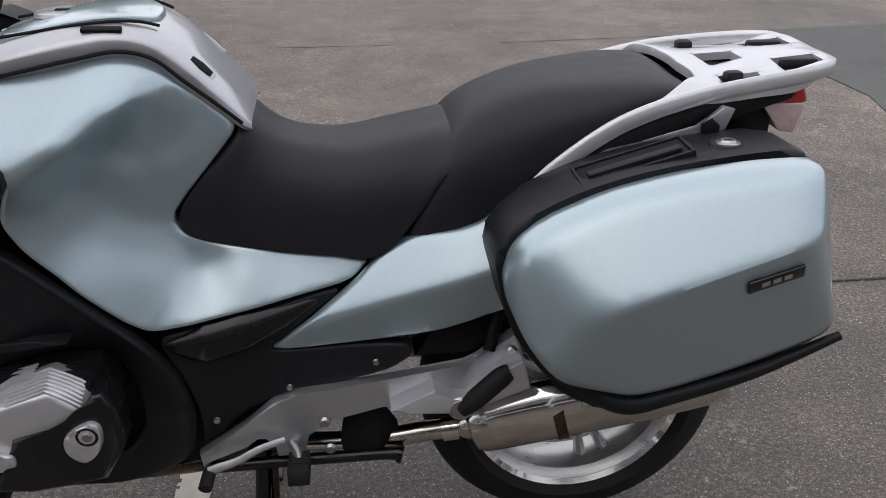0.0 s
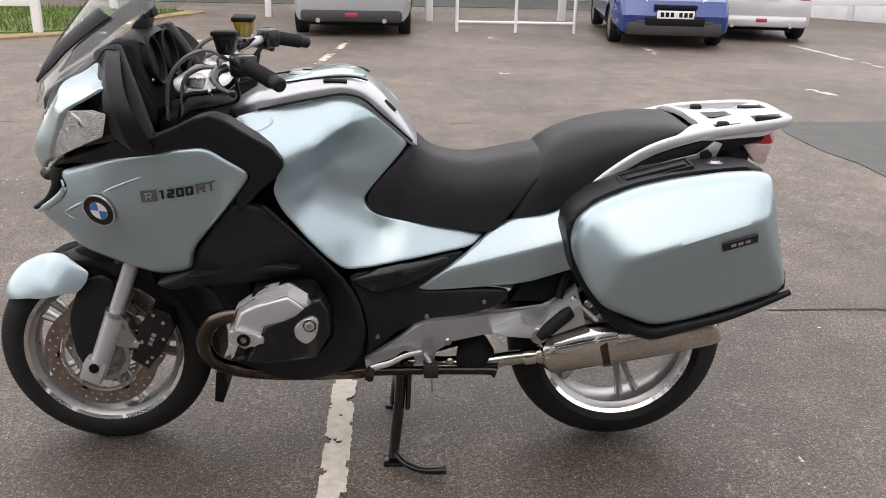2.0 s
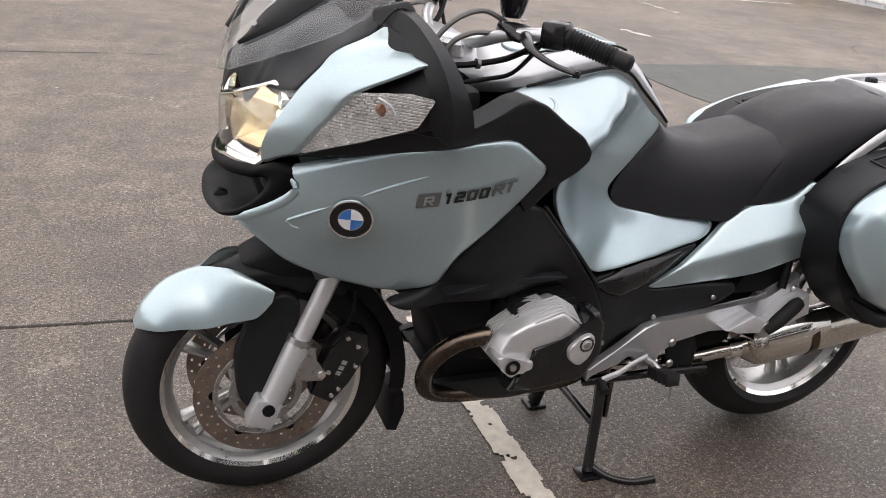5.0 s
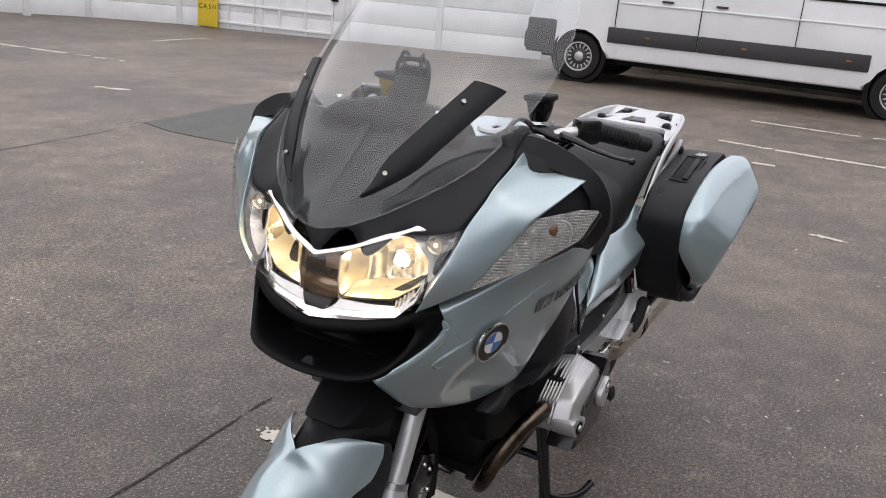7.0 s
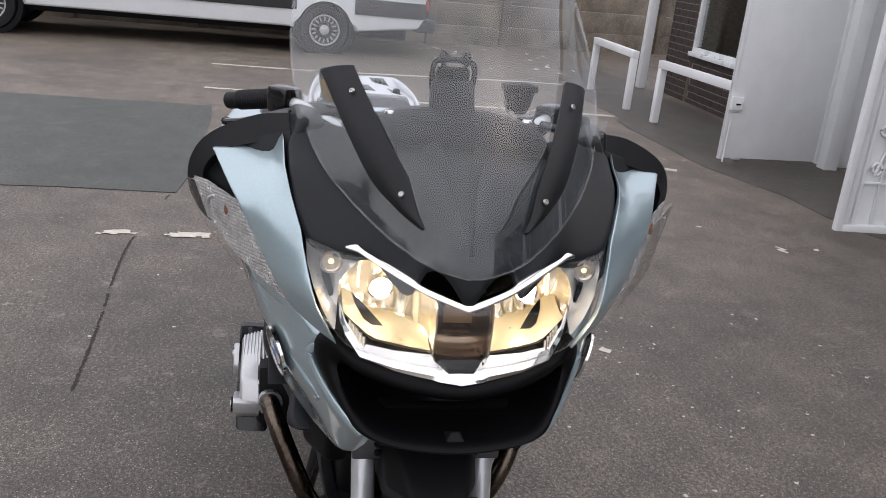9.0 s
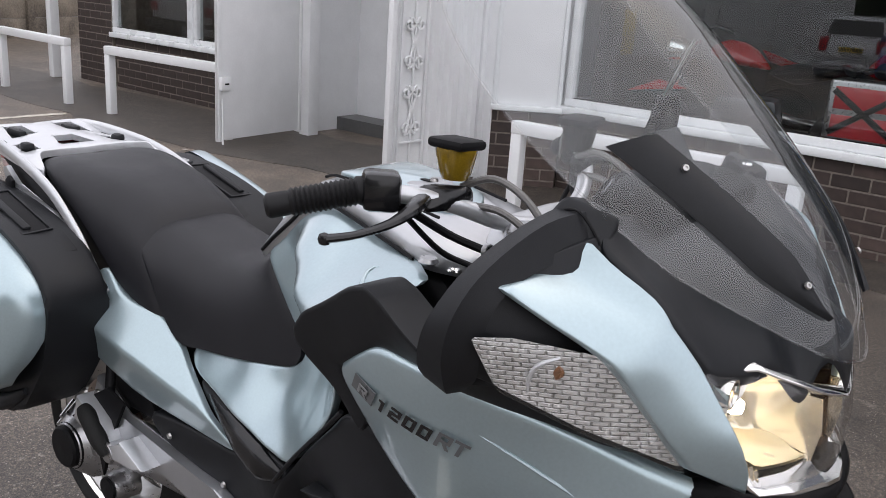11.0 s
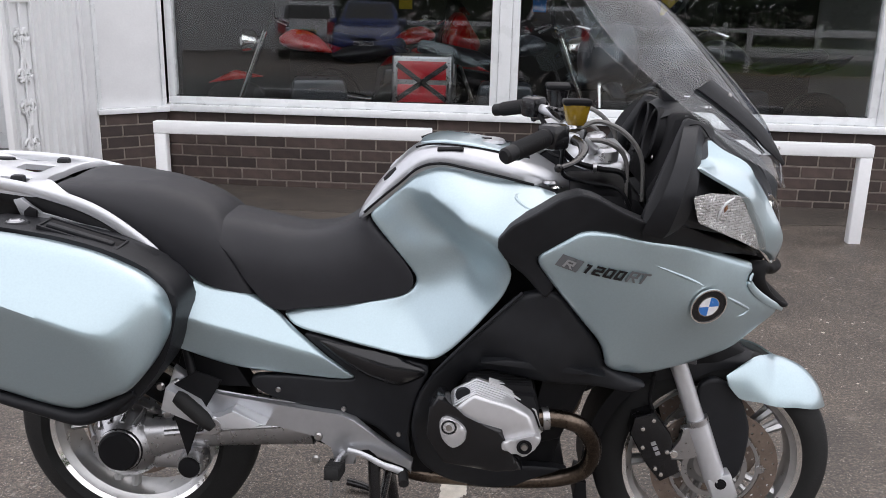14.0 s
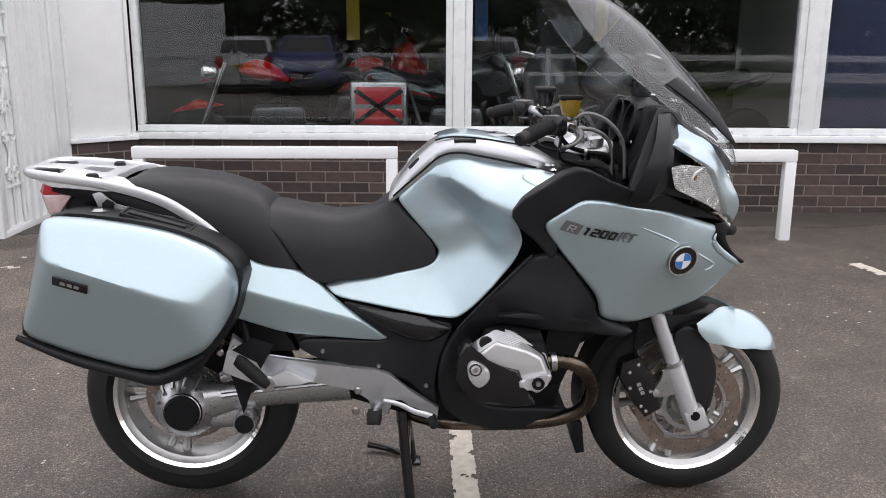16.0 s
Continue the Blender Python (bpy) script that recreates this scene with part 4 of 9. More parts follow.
# headlamp cover; its reflectors follow further down
HL = [(-0.836, 0.0, 0.928), (-0.818, 0.06, 0.947), (-0.785, 0.12, 0.974), (-0.762, 0.15, 0.989), (-0.736, 0.224, 0.998), (-0.766, 0.213, 0.948), (-0.788, 0.196, 0.895), (-0.802, 0.160, 0.85), (-0.828, 0.07, 0.836), (-0.838, 0.0, 0.832)]
HLR = HL + [(x, -y, z) for x, y, z in HL[-2:0:-1]]
lampunit = part("headlamp", hull([(-0.66, s * 0.19, 0.99) for s in (-1, 1)] + [(-0.66, s * 0.14, 0.84) for s in (-1, 1)] + [(-0.64, s * 0.17, 0.97) for s in (-1, 1)] + [(-0.64, s * 0.1, 0.83) for s in (-1, 1)], 0.004), DARK, bike, "lit twin headlamp with gold-toned reflectors under a clear cover")
part("lamp_cover", panel([(x - 0.006, y, z) for x, y, z in HLR], 'front', 0.003, 0.006, [(-0.838, 0.06, 0.89), (-0.838, -0.06, 0.89), (-0.846, 0, 0.88)], 0.02, out=-1, cut=0.12), LENS, lampunit, "clear headlamp cover").visible_shadow = False

# nose panel under the screen
NOSE = [(-0.842, 0, 0.931), (-0.812, 0.075, 0.951), (-0.774, 0.15, 0.987), (-0.748, 0.216, 0.996), (-0.714, 0.236, 1.038), (-0.674, 0.247, 1.076), (-0.616, 0.250, 1.110), (-0.600, 0.226, 1.138), (-0.592, 0.16, 1.128), (-0.590, 0, 1.122)]
NOSER = NOSE + [(x, -y, z) for x, y, z in NOSE[-2:0:-1]]
part("nose_panel", panel(NOSER, 'top', 0.01, 0.006, [(-0.829, 0, 0.984), (-0.79, 0, 1.033), (-0.70, 0, 1.083), (-0.62, 0, 1.116)] + [(x, k * y, z) for k in (-1, 1) for x, y, z in ((-0.822, 0.062, 0.983), (-0.772, 0.125, 1.018), (-0.712, 0.172, 1.054), (-0.652, 0.205, 1.091))], 0.016, cut=0.12), NOSEBLACK, bike, "matt black nose panel")
part("nose_skirt", hull([(-0.63, s * 0.2, 1.05) for s in (-1, 1)] + [(-0.64, s * 0.08, 1.03) for s in (-1, 1)] + [(-0.56, s * 0.2, 1.1) for s in (-1, 1)] + [(-0.56, s * 0.2, 0.85) for s in (-1, 1)] + [(-0.62, s * 0.15, 0.85) for s in (-1, 1)], 0.01), DARK, bike)


# windscreen
SCREEN_LINE = smoothed([(-0.845, 0.972), (-0.838, 1.0), (-0.820, 1.05), (-0.782, 1.12), (-0.712, 1.2), (-0.63, 1.28), (-0.556, 1.35), (-0.485, 1.41), (-0.435, 1.445), (-0.388, 1.468)], 5)
SCREEN_EDGE = smoothed([(0.004, 0.972), (0.03, 0.9765), (0.062, 0.986), (0.095, 1.003), (0.125, 1.022), (0.172, 1.058), (0.205, 1.095), (0.229, 1.15), (0.243, 1.21), (0.249, 1.28), (0.243, 1.35), (0.225, 1.41), (0.2, 1.445), (0.14, 1.468)], 5)


def screen_yz(y, z, off=0.0):
    """A place on the screen, lifted by off."""
    xc = float(np.interp(z, [p[1] for p in SCREEN_LINE], [p[0] for p in SCREEN_LINE]))
    return Vector((xc + 3.4 * y * y, y, z)) + Vector((-0.7, 4.9 * y, 0.55)).normalized() * (off + 0.005)


def screen_at(u, z):
    """The same with u from -1 to 1 across."""
    return screen_yz(u * float(np.interp(z, [p[1] for p in SCREEN_EDGE], [p[0] for p in SCREEN_EDGE])), z)


rows = [[screen_at(u / 10, z) for u in range(-10, 11)] for z in [0.972 + (1.468 - 0.972) * (k / 30) ** 1.5 for k in range(31)]]
screen = part("windscreen", ring_grid(rows), SCREEN, bike, "tall clear windscreen with a worn haze tinted as reflected sky", 80)
screen.visible_shadow = False
part("screen_edge", tube([screen_at(-1, 0.972 + 0.496 * (k / 40) ** 1.5) for k in range(41)] + [screen_at(u / 6, 1.468) for u in range(-5, 6)] + [screen_at(1, 0.972 + 0.496 * (k / 40) ** 1.5) for k in range(40, -1, -1)], 0.002, 6, 1), LENS, screen)
for s in (-1, 1):
    strip = []
    for f in [k / 12 for k in range(13)]:
        z = 1.03 + 0.182 * f
        yc = 0.068 + 0.108 * f ** 0.8
        w = 0.003 + 0.019 * min(1, f / 0.3)
        strip.append([screen_yz(s * (yc + k * w), z + 0.35 * k * w * -1, 0.006 + 0.006 * (1 - k * k)) for k in (-1, -0.5, 0, 0.5, 1)])
    part("wind_deflector", thicken(ring_grid(strip), 0.006), BLACK, screen, "black plastic screen strip with two screws")
    for y, z in ((0.152, 1.184), (0.092, 1.067)):
        c = screen_yz(s * y, z, 0.014)
        sc = lathe([(0.0, 0.001), (0.0018, 0.001), (0.002, 0.0025), (0.0036, 0.0025), (0.0046, 0.0), (0.0, 0.0)], 16, 'Z', closed=False)
        sc.transform(look(c, c - Vector((-0.7, s * y * 5, 0.55))))
        part("strip_screw", sc, BOLT, screen)

# dash, dials and mounts behind the screen
dash = part("dashboard", hull([(x, s * y, z) for s in (-1, 1) for x, y, z in ((-0.64, 0.15, 1.13), (-0.60, 0.12, 1.150), (-0.545, 0.13, 1.150), (-0.545, 0.155, 1.03), (-0.505, 0.14, 0.98), (-0.62, 0.15, 0.98))], 0.012, seg=3), DARK, bike, "black instrument binnacle")
for s in (-1, 1):
    at = (-0.53, s * 0.068, 1.098)
    hood = part("dial_hood", spin_at(lathe([(0.052, -0.03), (0.060, -0.03), (0.061, 0.014), (0.057, 0.018), (0.053, 0.014)], 36, 'X'), at, 0, -13, 0), DARK, dash)
    part("dial_face", spin_at(lathe([(0.0, -0.012), (0.053, -0.012), (0.053, -0.018), (0.0, -0.018)], 36, 'X', closed=False), at, 0, -13, 0), DIAL, dash, "dark dial face with pale marks")
    ticks = bmesh.new()
    for k in range(11):
        block((-0.0115, 0.038, -0.001), (-0.0105, 0.047, 0.001), 0, ticks, turn=pose(*at, 0, -13, 0) @ Matrix.Rotation(radians(-30 + 24 * k), 4, 'X'))
    part("dial_marks", ticks, BADGEWHITE, dash)["kind"] = "stuff"
    part("dash_cheek", hull([(-0.62, s * 0.15, 1.12), (-0.56, s * 0.17, 1.10), (-0.49, s * 0.185, 1.0), (-0.50, s * 0.19, 0.95), (-0.60, s * 0.18, 0.95), (-0.52, s * 0.13, 0.97)], 0.01), DARK, dash)
    part("pocket_lining", hull([(-0.575, s * 0.205, 1.11), (-0.55, s * 0.215, 1.10), (-0.485, s * 0.27, 0.975), (-0.52, s * 0.26, 0.965), (-0.56, s * 0.215, 1.07)], 0.004), GLOSSBLACK, dash)
    part("instrument_screw", lathe([(0.0, 0.003), (0.004, 0.003), (0.005, 0.0), (0.0, 0.0)], 10, 'X', (-0.515, s * 0.125, 1.06), closed=False), BOLT, dash)
mount = part("satnav_mount", hull([(-0.590, s * 0.032, 1.160) for s in (-1, 1)] + [(-0.55, s * 0.036, 1.164) for s in (-1, 1)] + [(-0.556, s * 0.033, 1.210) for s in (-1, 1)] + [(-0.535, s * 0.033, 1.206) for s in (-1, 1)], 0.004), BLACK, bike, "empty black satnav cradle")
part("cradle", block((-0.012, -0.026, -0.020), (0.008, 0.026, 0.016), 0.005, turn=pose(-0.540, 0, 1.214, 0, -20, 0)), DARK, mount)
part("cradle_frame", tube([(-0.545, -0.031, 1.193), (-0.548, -0.033, 1.228), (-0.545, -0.02, 1.240), (-0.545, 0.02, 1.240), (-0.548, 0.033, 1.228), (-0.545, 0.031, 1.193)], 0.005, 8, 4), GLOSSBLACK, mount)
for s in (-1, 1):
    part("cradle_claw", tube([(-0.55, s * 0.016, 1.228), (-0.553, s * 0.022, 1.246), (-0.545, s * 0.018, 1.252), (-0.54, s * 0.012, 1.244)], 0.004, 8), GLOSSBLACK, mount)
    part("mount_screw", lathe([(0.0, 0.003), (0.007, 0.003), (0.008, 0.0), (0.0, 0.0)], 14, 'Z', (-0.632, s * 0.105, 1.160), closed=False), CHROME, dash)

# handlebars
clamp = part("fork_yoke", hull([(-0.46, s * 0.14, 1.035) for s in (-1, 1)] + [(-0.35, s * 0.13, 1.045) for s in (-1, 1)] + [(-0.325, s * 0.06, 1.05) for s in (-1, 1)] + [(-0.47, s * 0.12, 1.07) for s in (-1, 1)] + [(-0.355, s * 0.11, 1.09) for s in (-1, 1)] + [(-0.33, s * 0.05, 1.085) for s in (-1, 1)], 0.012), WHITESILVER, bike, "cast silver fork yoke")
for s in (-1, 1):
    part("yoke_cap", lathe([(0.0, 0.03), (0.02, 0.03), (0.028, 0.022), (0.03, 0.0), (0.0, 0.0)], 20, 'Z', (-0.41, s * 0.11, 1.06), closed=False), ALLOY, clamp)
    bar = part("handlebar", tube([(-0.39, s * 0.06, 1.08), (-0.375, s * 0.12, 1.09), (-0.34, s * 0.19, 1.115), (-0.29, s * 0.255, 1.126), (-0.25, s * 0.295, 1.122)], 0.0125, 12), WHITESILVER, bike, "silver handlebar half")
    prof = []
    for k in range(26):
        prof.append((0.0164 + (0.0028 if k % 2 else 0.0), 0.0034 * k + 0.012))
    g = lathe([(0.0, 0.0), (0.019, 0.0), (0.0195, 0.008)] + prof + [(0.0155, 0.102), (0.0165, 0.106), (0.0165, 0.13), (0.012, 0.135), (0.0, 0.135)], 18, 'Z', closed=False)
    d0, d1 = Vector((-0.262, s * 0.282, 1.127)), Vector((-0.172, s * 0.386, 1.096))
    g.transform(look(d0, d0 - (d1 - d0)))
    part("hand_grip", g, GRIP, bar, "ribbed black rubber grip")
    part("switch_box", spin_at(block((-0.026, -0.024, -0.026), (0.026, 0.026, 0.026), 0.009), (-0.277, s * 0.265, 1.128), 0, 0, s * 48), GLOSSBLACK, bar)
    part("thumb_switch", spin_at(block((0.02, -0.014, -0.004), (0.032, 0.008, 0.012), 0.003), (-0.277, s * 0.265, 1.128), 0, 0, s * 48), RED if s > 0 else BLACK, bar)
    part("lever", tube([(-0.318, s * 0.225, 1.122), (-0.336, s * 0.262, 1.115), (-0.336, s * 0.305, 1.10), (-0.315, s * 0.345, 1.086), (-0.287, s * 0.370, 1.078)], [0.009, 0.008, 0.006, 0.005, 0.006], 10, flat=1.5), GLOSSBLACK, bar, "black hand lever")
    part("lever_tip", lathe([(0.0, -0.009), (0.007, -0.006), (0.009, 0.0), (0.007, 0.006), (0.0, 0.009)], 12, 'Z', (-0.284, s * 0.372, 1.077), closed=False), GLOSSBLACK, bar)
    part("master_cylinder", hull([(-0.35, s * 0.15, 1.105), (-0.31, s * 0.24, 1.11), (-0.36, s * 0.17, 1.14), (-0.3, s * 0.23, 1.14), (-0.33, s * 0.14, 1.135), (-0.34, s * 0.24, 1.105)], 0.008), GLOSSBLACK, bar)
    pot = part("fluid_pot", lathe([(0.0, 0.0), (0.018, 0.0), (0.023, 0.010), (0.029, 0.038), (0.029, 0.042), (0.0, 0.042)], 24, 'Z', (-0.330, s * 0.175, 1.146), closed=False), FLUID if s > 0 else GLOSSBLACK, bar, "amber brake fluid pot" if s > 0 else "dark clutch fluid pot")
    part("pot_cap", hull([(-0.330 + a, s * 0.175 + b, 1.187 + c) for a in (-0.031, 0.031) for b in (-0.029, 0.029) for c in (0.0, 0.014)], 0.006), DARK, pot)
    part("brake_hose", tube([(-0.335, s * 0.165, 1.135), (-0.38, s * 0.15, 1.152), (-0.44, s * 0.148, 1.125), (-0.485, s * 0.148, 1.065), (-0.495, s * 0.148, 0.97)], 0.0052, 8), HOSE, bar)
    part("brake_hose", tube([(-0.34, s * 0.16, 1.112), (-0.40, s * 0.15, 1.108), (-0.45, s * 0.142, 1.065), (-0.46, s * 0.14, 0.96)], 0.0052, 8), HOSE, bar)
    part("pinch_bolt", lathe([(0.0, 0.004), (0.005, 0.004), (0.006, 0.0), (0.0, 0.0)], 10, 'Z', (-0.315, s * 0.20, 1.142), closed=False), BOLT, bar)
    part("cable_clip", lathe([(0.008, -0.004), (0.0105, -0.004), (0.0105, 0.004), (0.008, 0.004)], 12, 'X', (-0.38, s * 0.152, 1.053)), ALLOY, bar)
    part("control_cable", tube([(-0.29, s * 0.24, 1.11), (-0.33, s * 0.18, 1.07), (-0.39, s * 0.15, 1.05), (-0.45, s * 0.14, 1.03), (-0.47, s * 0.14, 0.96)], 0.006, 8), DARK, bar)
    part("control_cable", tube([(-0.30, s * 0.25, 1.105), (-0.31, s * 0.17, 1.04), (-0.36, s * 0.14, 1.02), (-0.44, s * 0.15, 1.0), (-0.48, s * 0.15, 0.93)], 0.0045, 8), DARK, bar)
part("steering_head", hull([(-0.5, s * 0.15, 0.98) for s in (-1, 1)] + [(-0.33, s * 0.13, 1.0) for s in (-1, 1)] + [(-0.33, s * 0.13, 0.8) for s in (-1, 1)] + [(-0.55, s * 0.13, 0.75) for s in (-1, 1)], 0.02), DARK, bike)
part("tank_core", hull([(-0.30, s * 0.15, 0.98) for s in (-1, 1)] + [(0.1, s * 0.09, 0.93) for s in (-1, 1)] + [(0.1, s * 0.1, 0.6) for s in (-1, 1)] + [(-0.33, s * 0.15, 0.6) for s in (-1, 1)] + [(-0.03, s * 0.1, 1.03) for s in (-1, 1)], 0.02), DARK, bike)
part("tail_core", hull([(0.1, s * 0.1, 0.72) for s in (-1, 1)] + [(0.1, s * 0.1, 0.48) for s in (-1, 1)] + [(0.42, s * 0.13, 0.70) for s in (-1, 1)] + [(0.5, s * 0.12, 0.56) for s in (-1, 1)] + [(0.95, s * 0.09, 0.93) for s in (-1, 1)] + [(0.95, s * 0.09, 0.88) for s in (-1, 1)] + [(0.62, s * 0.1, 0.72) for s in (-1, 1)], 0.015), DARK, bike)
part("engine_core", hull([(-0.36, s * 0.12, 0.58) for s in (-1, 1)] + [(0.1, s * 0.12, 0.6) for s in (-1, 1)] + [(0.3, s * 0.1, 0.5) for s in (-1, 1)] + [(0.28, s * 0.1, 0.34) for s in (-1, 1)] + [(0.02, s * 0.12, 0.27) for s in (-1, 1)] + [(-0.33, s * 0.12, 0.3) for s in (-1, 1)] + [(-0.37, s * 0.1, 0.45) for s in (-1, 1)], 0.02), DARK, bike)
part("engine_front", hull([(-0.42, s * 0.16, 0.585) for s in (-1, 1)] + [(-0.29, s * 0.22, 0.585) for s in (-1, 1)] + [(-0.345, s * 0.15, 0.40) for s in (-1, 1)] + [(-0.26, s * 0.2, 0.40) for s in (-1, 1)], 0.01), DARK, bike)
part("belly_pan", hull([(-0.37, s * 0.13, 0.32) for s in (-1, 1)] + [(-0.28, s * 0.12, 0.262) for s in (-1, 1)] + [(-0.1, s * 0.12, 0.252) for s in (-1, 1)] + [(0.0, s * 0.13, 0.33) for s in (-1, 1)], 0.012), DARK, bike)
part("wheel_arch", hull([(-0.45, s * 0.1, 0.72) for s in (-1, 1)] + [(-0.6, s * 0.12, 0.66) for s in (-1, 1)] + [(-0.42, s * 0.13, 0.58) for s in (-1, 1)] + [(-0.4, s * 0.1, 0.5) for s in (-1, 1)] + [(-0.3, s * 0.1, 0.7) for s in (-1, 1)] + [(-0.7, s * 0.12, 0.74) for s in (-1, 1)] + [(-0.78, s * 0.1, 0.74) for s in (-1, 1)], 0.01), DARK, bike)

# badges and script on the flanks
STROKES = {"1": [[(0.25, 1), (0.65, 1), (0.65, 0)]], "2": [[(0, 1), (1, 1), (1, 0.5), (0, 0.5), (0, 0), (1, 0)]], "0": [[(0, 0), (0, 1), (1, 1), (1, 0), (0, 0)]], "R": [[(0, 0), (0, 1), (1, 1), (1, 0.48), (0, 0.48)], [(0.45, 0.48), (1, 0)]], "T": [[(-0.05, 1), (1.05, 1)], [(0.5, 1), (0.5, 0)]]}


def glyph(ch, w, h, stroke, m, mat, parent):
    """One slanted letter of flat straight strokes."""
    b = bmesh.new()
    for line in STROKES[ch]:
        pts = [Vector((x * (w - stroke) + stroke / 2 + 0.24 * y * h, y * (h - stroke) + stroke / 2, 0)) for x, y in line]
        for p, q in zip(pts, pts[1:]):
            d = (q - p).normalized()
            upright = abs(d.y) > 0.5
            n = Vector((1, 0, 0)) * stroke * 0.56 if upright else Vector((0.24, 1, 0)) * stroke * 0.42
            e = d * stroke * 0.42
            four = [p - e - n, q + e - n, q + e + n, p - e + n]
            lo, hi = [b.verts.new(v) for v in four], [b.verts.new(v + Vector((0, 0, 0.0007))) for v in four]
            b.faces.new(hi)
            for i in range(4):
                b.faces.new((lo[i], lo[(i + 1) % 4], hi[(i + 1) % 4], hi[i]))
    b.transform(m)
    return part("model_letter", b, mat, parent, smooth=0)


for s in (-1, 1):
    x, z = -0.64, 0.768
    y = float(cowl_field([(x, z)])[0])
    e = 0.01
    dx = float(cowl_field([(x + e, z)])[0]) - y
    dz = float(cowl_field([(x, z + e)])[0]) - y
    n = Vector((-dx / e, s, -dz / e))
    n.y = s * 1.0
    n.normalize()
    base = Vector((x, s * y, z)) + n * 0.001
    m = look(base, base - n)

    def roundel(r0, r1, h0, h1, a0=0.0, a1=360.0, seg=40):
        b = bmesh.new()
        k = max(3, int(seg * (a1 - a0) / 360))
        ang = [radians(a0 + (a1 - a0) * i / k) for i in range(k + 1)]
        rows = [[(r * math.cos(a), r * math.sin(a), h) for a in ang] for r, h in ((r0, h0), (r0, h1), (r1, h1), (r1, h0))]
        ring_grid(rows, b)
        b.transform(m)
        return b

    badge = part("badge_disc", roundel(0.0005, 0.041, 0.0, 0.003), GLOSSBLACK, cowls[(s + 1) // 2], "round badge with blue and white quarters")
    part("badge_rim", roundel(0.039, 0.042, 0.0, 0.0045), CHROME, badge)
    part("badge_ring", roundel(0.0225, 0.024, 0.003, 0.004), CHROME, badge)
    for k in range(4):
        part("badge_quarter", roundel(0.0005, 0.0225, 0.003, 0.004, 90 * k, 90 * k + 90), BADGEBLUE if (k % 2 == 0) == (s > 0) else BADGEWHITE, badge)
    x, z = (-0.423, 0.838) if s < 0 else (-0.401, 0.860)
    y = float(cowl_field([(x, z)])[0])
    dx = (float(cowl_field([(x + e, z)])[0]) - y) / e
    dz = (float(cowl_field([(x, z + e)])[0]) - y) / e
    n = Vector((-dx, s, -dz)).normalized()
    along = (Vector((1, 0, 0.27)) if s < 0 else Vector((-1, 0, -0.27)))
    along = (along - n * along.dot(n)).normalized()
    upv = n.cross(along).normalized()
    base = Vector((x, s * y, z)) + n * 0.004

    def on_flank(u, v=0.0, lift=0.0022):
        p = base + along * u + upv * v
        yy = float(cowl_field([(p.x, p.z)])[0])
        gx = (float(cowl_field([(p.x + e, p.z)])[0]) - yy) / e
        gzz = (float(cowl_field([(p.x, p.z + e)])[0]) - yy) / e
        nn = Vector((-gx, s, -gzz)).normalized()
        aa = (along - nn * along.dot(nn)).normalized()
        q = Matrix((aa, nn.cross(aa), nn)).transposed().to_4x4()
        q.translation = Vector((p.x, s * yy, p.z)) + nn * lift
        return q

    for k, ch in enumerate("1200RT"):
        big = 1.14 if ch in "RT" else 1.0
        glyph(ch, 0.0195 * big, 0.0235 * big, 0.0054, on_flank(-0.057 + 0.0248 * k + (0.003 if ch in "RT" else 0), -0.0115, 0.0026), DECALGREY if ch in "RT" else GLOSSBLACK, cowls[(s + 1) // 2])
    slab = prism([(-0.028, -0.0145), (0.018, -0.0145), (0.026, 0.0145), (-0.020, 0.0145)], 2, -0.001, 0.0005)
    slab.transform(on_flank(-0.081, 0, 0.0018))
    part("script_box", slab, DECALGREY, cowls[(s + 1) // 2])
    glyph("R", 0.019, 0.020, 0.0043, on_flank(-0.0935, -0.010, 0.0034), SILVER, cowls[(s + 1) // 2])
    for name, line, radii in (("flank_crease", [(-0.745, 0.744), (-0.70, 0.772), (-0.60, 0.826), (-0.489, 0.876)], [0.0035, 0.004, 0.004, 0.001]), ("crease_hook", [(-0.747, 0.742), (-0.735, 0.731), (-0.712, 0.727)], [0.0035, 0.004, 0.001])):
        part(name, tube([(px, s * (float(cowl_field([(px, pz)])[0]) - 0.002), pz) for px, pz in line], radii, 8), PAINT, cowls[(s + 1) // 2])


